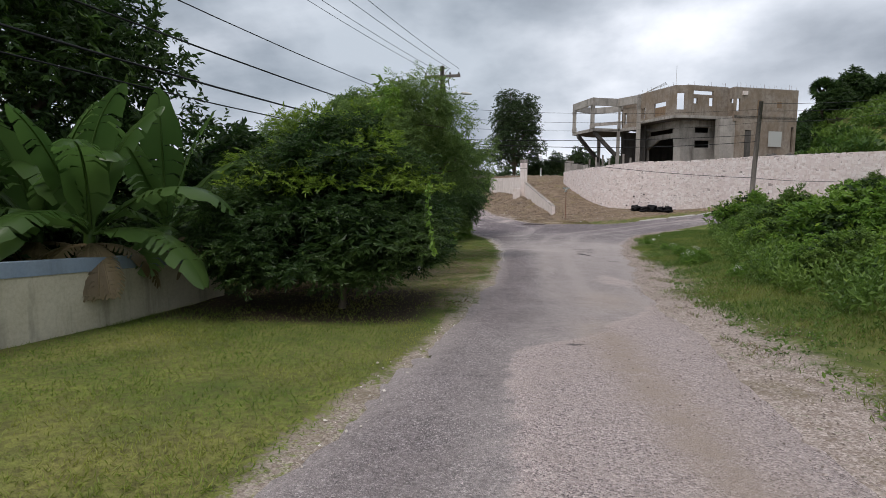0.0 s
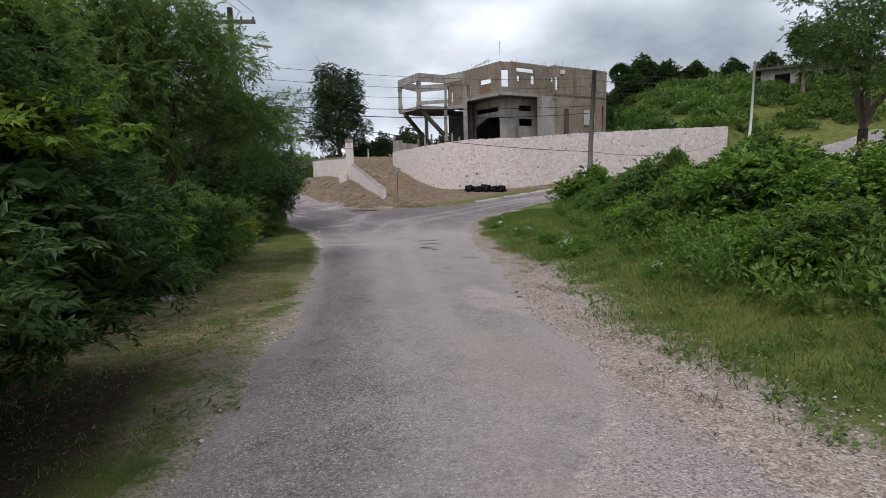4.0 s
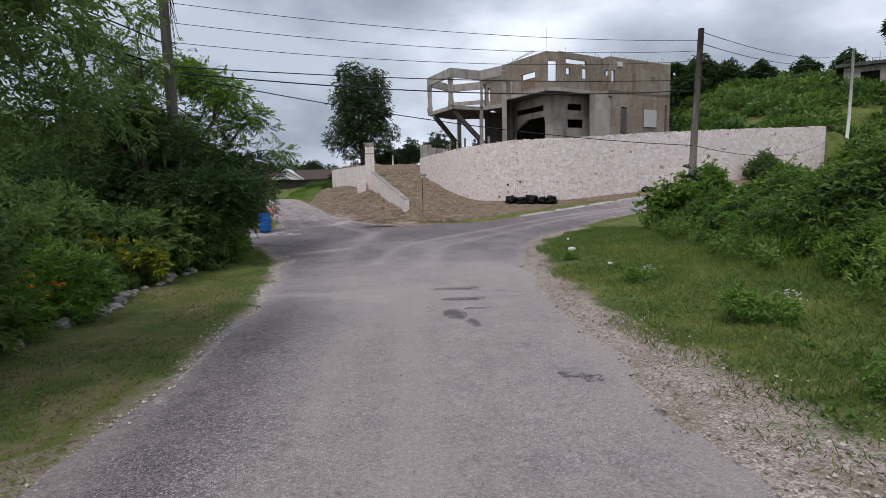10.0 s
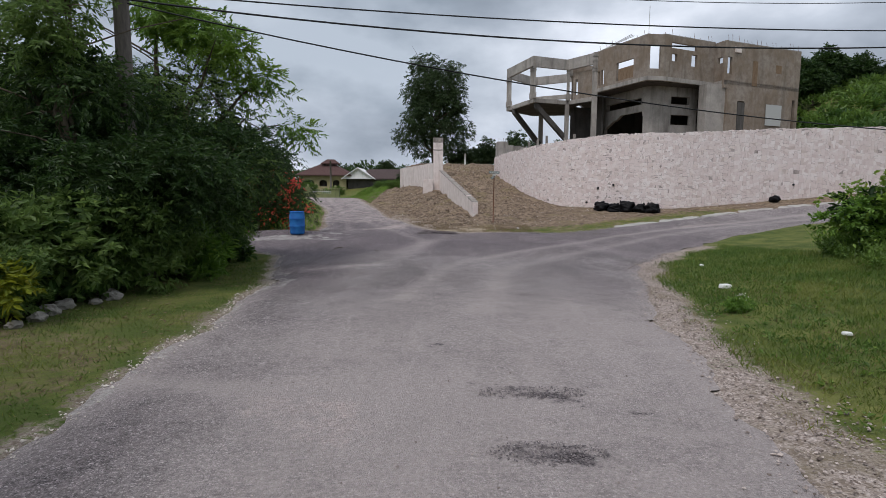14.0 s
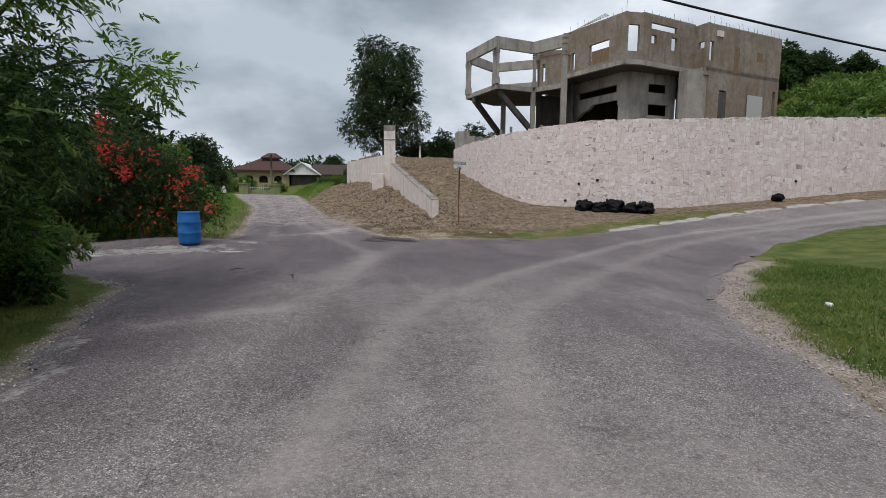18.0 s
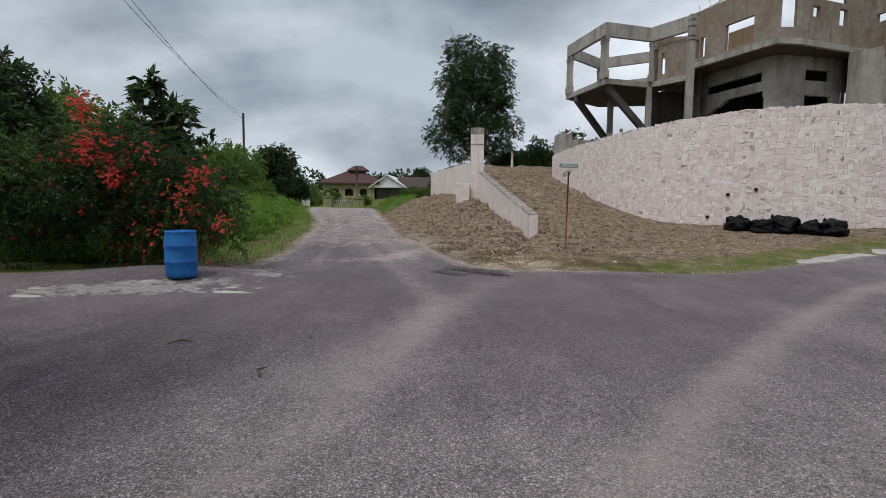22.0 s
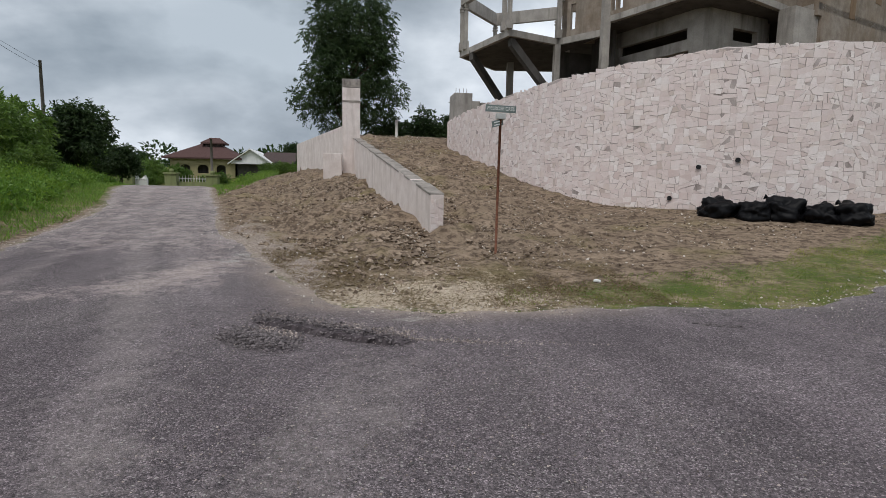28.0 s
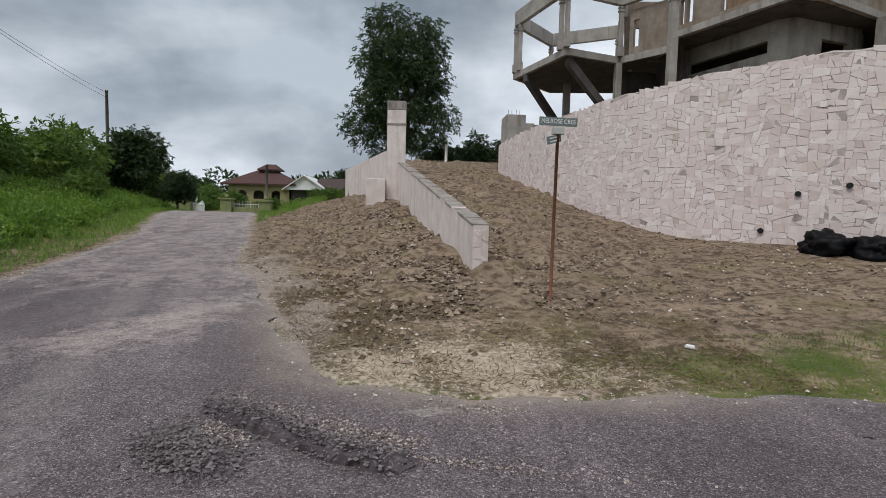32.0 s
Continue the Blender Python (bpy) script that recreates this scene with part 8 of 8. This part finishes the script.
    blades("bank_grass", x, y, r.uniform(0.1, 0.28, len(x)) * (1 + 1.6 * ss(1.5, 4, d)), r.uniform(0.012, 0.028, len(x)), GRASS_TALL, r, "rough grass on the roadside bank", 0.5)
    x, y = scatter((-14.0, -2.0, 51.0, 92.0), 3200, r)
    d = road_distance(x, y)
    keep = (d > 1.4) & (d < 8) & (r.random(len(x)) < ss(1.2, 2.6, d))
    vs = []
    for a, b, c, e in zip(x[keep], y[keep], ground(x[keep], y[keep]), d[keep]):
        m, s = 60, r.uniform(0.3, 0.75) * (0.6 + 0.5 * min(e / 4, 1))
        w = unit(np.c_[r.normal(size=(m, 2)) * 0.8, np.ones(m)])
        p = np.array([a, b, c]) + w * (r.uniform(0.1, 1.0, (m, 1)) * s * np.array([0.9, 0.9, 1.2]))
        vs.append(leaf_quads(p, unit(w + r.normal(size=(m, 3)) * 0.8), r.uniform(0.1, 0.22, m), r.uniform(0.05, 0.1, m), r))
    tagged(new("bank_weeds", quads_mesh("bank_weeds", np.concatenate(vs), LEAF_LIGHT)), "leafy creepers and weeds over the roadside bank", "weeds", kind="stuff")
    x, y = scatter((-17.0, -2.5, 52.0, 92.0), 34000, r)
    d = road_distance(x, y)
    keep = (d > 1.3) & (d < 9) & (r.random(len(x)) < ss(1.3, 3.5, d) * (0.25 + 0.75 * field(x, y, 0.9, 7.0)))
    x, y = x[keep], y[keep]
    blades("bank_reeds", x, y, r.uniform(0.35, 1.0, len(x)), r.uniform(0.015, 0.035, len(x)), GRASS_TALL, r, "tall green grass covering the roadside bank", 0.4)
    # strip of grass before the earth
    x, y = scatter((8.0, 24.0, 51.4, 57.0), 90000, r)
    d = road_distance(x, y)
    f = field(x, y, 1.1, 5.0)
    hi = np.interp(x, *TURF)
    keep = (d > 0.15) & (y < hi + 0.9 * (f - 0.5)) & (r.random(len(x)) < (0.55 * ss(7.4, 9.0, x + f) + 0.3 * f) * (0.35 + 0.65 * ss(0.35, 0.6, field(x, y, 2.6, 9.0))))
    x, y = x[keep], y[keep]
    blades("apron_grass", x, y, r.uniform(0.025, 0.06, len(x)), r.uniform(0.006, 0.011, len(x)), GRASS, r, "short grass between road and bare earth", 0.8)
    # dry straw on the earth by the road
    x, y = scatter((3.8, 10.5, 51.4, 57.0), 60000, r)
    d = road_distance(x, y)
    keep = (d > 0.1) & (r.random(len(x)) < 1 - ss(1.0, 4.0, d))
    x, y = x[keep], y[keep]
    blades("dry_straw", x, y, r.uniform(0.04, 0.12, len(x)), r.uniform(0.006, 0.012, len(x)), LEAF_DRY, r, "dry straw and clippings on the bare earth", 3.0)
    # straw and dead leaves all over the bare earth
    x, y = scatter((-3.0, 22.0, 52.0, 76.0), 60000, r)
    d = road_distance(x, y)
    keep = (d > 0.2) & (polygon_distance(x, y, PLATEAU) > 0.15) & (x > -1 - 0.12 * (y - 60)) & (r.random(len(x)) < 0.25 + 0.7 * field(x, y, 1.2, 2.0)) & (y > np.interp(x, *TURF))
    x, y = x[keep], y[keep]
    blades("earth_litter", x, y, r.uniform(0.02, 0.08, len(x)), r.uniform(0.004, 0.012, len(x)), LEAF_DRY, r, "dry stalks and dead leaves strewn over the earth", 3.5)
    # fallen leaves under the hedge
    x, y = scatter((-3.0, 2.4, 12.5, 42.0), 26000, r)
    d = road_distance(x, y)
    keep = (d > 0.1) & (r.random(len(x)) < 0.3 + 0.7 * ss(13, 15, y) * (1 - ss(25, 29, y)))
    x, y = x[keep], y[keep]
    blades("fallen_leaves", x, y, r.uniform(0.03, 0.08, len(x)), r.uniform(0.015, 0.035, len(x)), LEAF_DRY, r, "dry fallen leaves on the verge", 4.0)
    # limestone chips along the edges
    x, y = scatter((3.8, 13.0, 3.0, 46.0), 210000, r)
    d = road_distance(x, y)
    keep = (d > -0.35) & (r.random(len(x)) < (1 - ss(0.35 * np.interp(y, [20, 29], [2.0, 0.95]), 0.95 * np.interp(y, [20, 29], [2.0, 0.95]), d + 0.5 * (field(x, y, 2.1, 8.0) - 0.5))) * (0.2 + 0.8 * ss(-0.3, 0.1, d)) * 0.8)
    x, y = x[keep], y[keep]
    stones("verge_chips", x, y, (0.006 + 0.017 * r.random(len(x)) ** 3) * np.interp(y, [6, 15, 26], [0.55, 0.85, 1.0]), PEBBLE_VERGE, r, "loose pale limestone chips along the road edge", 0.008)
    x, y = scatter((0.0, 3.2, 3.0, 44.0), 70000, r)
    d = road_distance(x, y) + 0.14 * np.sin(x * 2.1 + np.sin(y * 1.3)) * np.sin(y * 1.7 + 0.8 * np.sin(x * 2.9))
    keep = (np.abs(d + 0.02) < 0.22 * r.random(len(x)) ** 2 + 0.02) & (r.random(len(x)) < 0.12 + 0.5 * ss(22, 26, y))
    x, y = x[keep], y[keep]
    stones("edge_chips", x, y, 0.007 + 0.016 * r.random(len(x)) ** 3, PEBBLE_PALE, r, "loose pale chips along the road edge", 0.008)
    x, y = scatter((5.0, 12.0, 5.0, 44.0), 260000, r)
    d = road_distance(x, y)
    f = field(x, y, 2.4, 11.0) * 0.6 + field(x, y, 5.2, 3.0) * 0.4
    keep = (d > 0.25) & (d < 2.3) & (r.random(len(x)) < ss(0.56, 0.7, f + 0.08 * d) * 0.6)
    x, y = x[keep], y[keep]
    half = r.random(len(x)) < 0.55
    blades("gravel_tufts", x[half], y[half], r.uniform(0.03, 0.1, half.sum()), r.uniform(0.006, 0.012, half.sum()), LEAF_DRY, r, "withered brown tufts among the gravel", 1.3)
    blades("gravel_grass", x[~half], y[~half], r.uniform(0.03, 0.11, (~half).sum()), r.uniform(0.006, 0.012, (~half).sum()), GRASS_VERGE, r, "small green tufts among the gravel", 0.9)
    # chippings on the road itself
    x, y = scatter((0.3, 8.0, 3.5, 34.0), 60000, r)
    d = road_distance(x, y)
    side = ss(-0.2, 0.4, x - np.interp(y, [4, 9.8, 11, 13, 14.6], [2.4, 2.45, 3.0, 4.5, 5.4])) * (1 - ss(13, 16, y))
    keep = (d < -0.1) & (r.random(len(x)) < 0.05 + 0.95 * side)
    x, y, d = x[keep], y[keep], d[keep]
    stones("road_chippings", x, y, 0.004 + 0.011 * r.random(len(x)) ** 3, PEBBLE_VERGE, r, "loose pinkish chippings on the asphalt", 0.0, ground(x, y, np.minimum(d, 0)) + 0.022)
    x, y = scatter((-2.0, 16.0, 36.0, 53.0), 60000, r)
    d = road_distance(x, y)
    keep = (d < -0.1) & (r.random(len(x)) < 0.06 + 0.3 * field(x, y, 0.8, 3.0) ** 2)
    x, y, d = x[keep], y[keep], d[keep]
    stones("road_grit", x, y, 0.003 + 0.009 * r.random(len(x)) ** 4, PEBBLE_GREY, r, "loose grit strewn over the junction", 0.0, ground(x, y, np.minimum(d, 0)) + 0.022)
    x, y = scatter((2.0, 14.0, 46.8, 52.2), 60000, r)
    d = road_distance(x, y)
    keep = (d < -0.05) & (r.random(len(x)) < 0.35 + 0.6 * field(x, y, 1.6, 5.0))
    x, y, d = x[keep], y[keep], d[keep]
    pale = r.random(len(x)) < 0.4
    for name, q, mat in (("pale_grit", pale, PEBBLE_VERGE), ("dark_grit", ~pale, PEBBLE_GREY)):
        stones(name, x[q], y[q], 0.0025 + 0.008 * r.random(q.sum()) ** 3, mat, r, "fine grit bared from the worn asphalt", 0.0, ground(x[q], y[q], np.minimum(d[q], 0)) + 0.021)
    # clods and rubble on the heaped earth
    x, y = scatter((-5.0, 25.0, 52.5, 86.0), 190000, r)
    d = road_distance(x, y)
    xw = np.interp(y, [p[1] for p in RAMP_LINE], [p[0] for p in RAMP_LINE])
    near = np.exp(-(((x - xw + 1.2) / 2.6) ** 2))
    keep = (d > 0.3) & (np.abs(x - xw) > 0.35) & (polygon_distance(x, y, PLATEAU) > 0.1) & (x > -1 - 0.12 * (y - 60)) & (r.random(len(x)) < 0.48 + 0.52 * near) & ~((x > 8.5) & (y < np.interp(x, *TURF) + 0.6))
    x, y, near = x[keep], y[keep], near[keep]
    stones("earth_clods", x, y, (0.008 + 0.075 * r.random(len(x)) ** (6.5 - 2.4 * near)) * (0.7 + 0.6 * near) * np.interp(y, [53, 56], [0.55, 1.0]), PEBBLE_BROWN, r, "brown clods and stones in the heaped earth")
    x, y = x[::4], y[::4]
    stones("pale_rubble", x + 0.2, y + 0.1, 0.006 + 0.03 * r.random(len(x)) ** 4, PEBBLE_PALE, r, "pale stones strewn over the earth")
    x, y = scatter((-3.0, 16.0, 50.4, 75.0), 60000, r)
    d = road_distance(x, y)
    keep = (d > -1.0) & (d < 0.9) & (r.random(len(x)) < np.exp(-((d + 0.05) / 0.35) ** 2)) & (r.random(len(x)) < 0.2 + 0.8 * field(x, y, 3.1, 2.0))
    x, y = x[keep], y[keep]
    stones("edge_chips", x, y, 0.005 + 0.018 * r.random(len(x)) ** 3, PEBBLE_PALE, r, "loose pale chips where the road meets the earth", 0.015)


build_scatter()


# ---------------------------------------------------------------- small things on the ground
BROKEN = concrete_material("broken_concrete", (0.36, 0.345, 0.32), (0.5, 0.48, 0.45), (0.18, 0.165, 0.15))
LUMPS = pebble_material("broken_asphalt_lumps", (0.1, 0.087, 0.091), (0.27, 0.238, 0.238))
TORN = concrete_material("torn_asphalt", (0.06, 0.05, 0.054), (0.13, 0.108, 0.116), (0.035, 0.03, 0.032), scale=8.0)
LITTER = material("white_litter", (0.75, 0.75, 0.73), 0.6)


BED_ROCK = concrete_material("weathered_limestone", (0.2, 0.185, 0.165), (0.38, 0.355, 0.325), (0.09, 0.082, 0.068), scale=6.0)


def build_small():
    r = random.Random(31)
    rr = np.random.default_rng(31)

    def rock(x, y, s, mat, label, k):
        bm = bmesh.new()
        bmesh.ops.create_icosphere(bm, subdivisions=3, radius=s)
        for v in bm.verts:
            v.co *= 1 + 0.4 * noise.noise(v.co * (1.6 / s) + Vector((k * 2.2, 0, 0))) + 0.16 * noise.noise(v.co * (5 / s) + Vector((k, 3, 0)))
            v.co.z *= 0.7
        ob = part("rock", bm, mat=mat, at=pose(x, y, rest_on(x, y) + s * 0.25, 0, 0, r.uniform(0, 360)))
        tagged(ob, label, "rock", "bed edging rocks")
    spots = [(-0.5 + 0.3 * (1 - float(ss(21, 25, q))) + r.uniform(-0.18, 0.18) + 0.1 * math.sin(q), q) for q in [20.0 + 0.42 * i for i in range(35)]] + [(-1.0, 36.6), (-0.8, 37.4), (-0.6, 38.4), (-0.5, 39.2), (-0.6, 40.1), (-0.8, 40.6)]
    spots = [(x + 0.22, y) for x, y in spots] + [(-0.15 + r.uniform(-0.35, 0.35), 28.4 + 0.17 * i) for i in range(13)]
    for k, (x, y) in enumerate(spots):
        rock(x, y, r.choice((0.07, 0.1, 0.12, 0.15)), BED_ROCK, "rough pale rock edging the planted bed", k)
    # broken ridge of asphalt and a patch beside it
    for name, path, wide, tall, label in (("broken_asphalt", [(4.95, 51.3), (5.45, 50.95), (5.95, 50.55), (6.45, 50.3)], 0.2, 0.12, "raised ridge of broken asphalt in the road"), ("asphalt_patch", [(4.75, 50.75), (5.05, 50.5), (5.3, 50.25)], 0.3, 0.06, "crumbled asphalt patch in the road"), ("asphalt_patch", [(9.9, 50.75), (10.45, 50.45)], 0.1, 0.03, "small cracked asphalt patch in the road")):
        n = 2600 if wide > 0.15 else 260
        u = rr.random(n) * (len(path) - 1)
        px, py = np.array(path).T
        x = np.interp(u, np.arange(len(path)), px) + rr.normal(size=n) * wide * 0.45
        y = np.interp(u, np.arange(len(path)), py) + rr.normal(size=n) * wide * 0.4
        z = ground(x, y) + 0.015 + tall * np.clip(1 - rr.random(n) ** 2, 0, 1) * np.exp(-(((x - np.interp(u, np.arange(len(path)), px)) / wide) ** 2) * 3)
        stones(name, x, y, 0.006 + 0.018 * rr.random(n) ** 3, LUMPS, rr, label, 0.0, z)
    # the torn-up lip of asphalt under the broken ridge
    path = np.array([(4.9, 51.4), (5.2, 51.12), (5.5, 50.92), (5.8, 50.68), (6.1, 50.46), (6.4, 50.34), (6.62, 50.3)])
    u = np.linspace(0, len(path) - 1, 49)
    mx, my = np.interp(u, range(len(path)), path[:, 0]), np.interp(u, range(len(path)), path[:, 1])
    verts = []
    for k in range(49):
        end = min(1.0, 6 * k / 48, 6 * (48 - k) / 48)
        for q, tall in ((-0.15, 0.0), (-0.12, 0.05), (-0.03, 0.06), (0.06, 0.04), (0.14, 0.015), (0.2, 0.0)):
            a, b = mx[k] + 0.6 * q + rr.normal() * 0.012, my[k] + 0.8 * q + rr.normal() * 0.012
            verts.append((a, b, float(ground(np.array([a]), np.array([b]))[0]) + 0.012 + tall * end * (0.7 + 0.6 * rr.random())))
    faces = [(6 * k + i, 6 * k + 6 + i, 6 * k + 7 + i, 6 * k + 1 + i) for k in range(48) for i in range(5)]
    lip = part("asphalt_lip", plain_mesh("asphalt_lip", verts, faces, TORN))
    tagged(lip, "torn-up lip of dark asphalt across the road surface", "broken asphalt")
    # pale grit beside the ridge and along the crack that runs on from it
    for path, wide, n in (([(4.9, 51.6), (5.6, 51.15), (6.2, 50.75), (6.6, 50.55)], 0.16, 1500), ([(6.5, 50.42), (7.3, 50.2), (8.7, 49.95)], 0.07, 520), ([(4.9, 50.95), (5.4, 50.6)], 0.14, 500), ([(6.9, 51.3), (7.5, 51.2)], 0.16, 300)):
        u = rr.random(n) * (len(path) - 1)
        px, py = np.array(path).T
        x = np.interp(u, np.arange(len(path)), px) + rr.normal(size=n) * wide * 0.5
        y = np.interp(u, np.arange(len(path)), py) + rr.normal(size=n) * wide * 0.6
        stones("crack_grit", x, y, 0.004 + 0.014 * rr.random(n) ** 3, PEBBLE_VERGE, rr, "pale grit along a crack in the asphalt", 0.0, ground(x, y) + 0.022)
    # dark worn pits in the road
    for x, y, wide, long in ((6.3, 29.35, 0.5, 0.16), (6.2, 28.15, 0.42, 0.18), (5.82, 26.8, 0.18, 0.42), (5.97, 26.1, 0.08, 0.3), (5.3, 38.7, 0.2, 0.3)):
        n = 420
        a, q = rr.uniform(0, 6.3, n), np.sqrt(rr.random(n))
        px, py = x + np.cos(a) * q * wide, y + np.sin(a) * q * long
        stones("worn_pit", px, py, 0.004 + 0.008 * rr.random(n), LUMPS, rr, "shallow worn pit with dark grit in the road", 0.0, ground(px, py) + 0.022)
    # broken pale concrete at the side turning
    for k in range(14):
        c = Vector((r.uniform(-4.5, 1.2), 0))
        c.y = 46.6 + 0.28 * c.x + r.uniform(-0.75, 0.9)
        n = r.randint(9, 13)
        s = r.uniform(0.06, 0.26)
        outline = [(c.x + s * (0.7 + 1.3 * r.random()) * math.cos(2 * math.pi * i / n), c.y + s * (0.3 + 0.5 * r.random()) * math.sin(2 * math.pi * i / n)) for i in range(n)]
        zs = [float(v) for v in ground(np.array([p[0] for p in outline]), np.array([p[1] for p in outline]))]
        bm = bmesh.new()
        prism(bm, outline, [z - 0.05 for z in zs], [z + 0.022 + 0.0006 * k for z in zs])
        slab = part("broken_slab", bm, mat=BROKEN)
        tagged(slab, "thin broken piece of pale concrete flush with the road", "concrete slab", "broken concrete")
    # concrete edging along the far side of the right-hand road
    edge = lambda q: float(np.interp(q, [14.7, 18.1, 24, 35], [52.45, 53.65, 56.05, 58.35]))
    for k in range(6):
        x0, x1 = 14.7 + 2.75 * k, 14.7 + 2.75 * k + r.uniform(2.3, 2.68)
        w = r.uniform(0.4, 0.7)
        q = [x0 + (x1 - x0) * i / 23 for i in range(24)]
        rag = lambda v, e: 0.09 * math.sin(v * 3.1 + e + k) + 0.05 * math.sin(v * 8.3 + 2 * e) + 0.03 * math.sin(v * 19.0 + e)
        pinch = [min(1.0, 0.35 + 3.0 * min(v - x0, x1 - v)) for v in q]
        o = [(v, edge(v) - 0.05 - 0.15 * p + rag(v, 0.4)) for v, p in zip(q, pinch)] + [(v, edge(v) - 0.05 + (w - 0.15) * p + rag(v, 2.0)) for v, p in zip(reversed(q), reversed(pinch))]
        zs = [rest_on(*p) for p in o]
        bm = bmesh.new()
        prism(bm, o, [z - 0.1 for z in zs], [z + 0.014 for z in zs])
        tagged(part("edging_slab", bm, mat=BROKEN), "worn pale concrete edging flush with the road", "kerb", "edging slabs")
    # litter
    for x, y, s in ((11.0, 34.85, 0.11), (10.4, 31.0, 0.06), (12.3, 38.4, 0.07), (9.8, 53.0, 0.06)):
        bm = box((-s, -s * 0.6, 0), (s, s * 0.6, s * 0.7), 0.02)
        for v in bm.verts:
            v.co.x *= 1 - 0.3 * v.co.z / s
        tagged(part("litter", bm, mat=LITTER, at=pose(x, y, rest_on(x, y) + 0.02, 0, 0, x * 50)), "crumpled white food box lying in the grass", "litter")
    # sticks
    for x, y, a, n in ((7.3, 11.2, 60, 0.9), (2.2, 43.0, 10, 0.3), (6.5, 9.6, 20, 0.5), (3.6, 42.0, 100, 0.25)):
        bm = tube([(-n / 2, 0, 0), (0, 0.05, 0.03), (n / 2, -0.02, 0.02)], [0.012, 0.014, 0.006], 6)
        tagged(part("stick", bm, mat=TRUNK, at=pose(x, y, rest_on(x, y) + 0.045, 0, 0, a)), "thin dry stick lying on the ground", "stick")
    # white posts of the side turning
    for x, y, h in ((-3.1, 44.75, 1.25), (-4.1, 41.6, 1.2)):
        p = thing("entrance_post", (x, y, rest_on(x, y) - 0.1), "short white painted entrance post half hidden by leaves", "post", "entrance posts")
        part("post", box((-0.2, -0.2, 0), (0.2, 0.2, h), 0.02), p, mat=WHITE_PAINT)


build_small()

# ---------------------------------------------------------------- single stones of the near wall
for parent, stones in ((STONE_WALL, STONE_LIST), (RAMP_WALL, RAMP_STONES)):
    for verts, faces in stones:
        part("stone", plain_mesh("stone", verts, faces, STONE), parent)
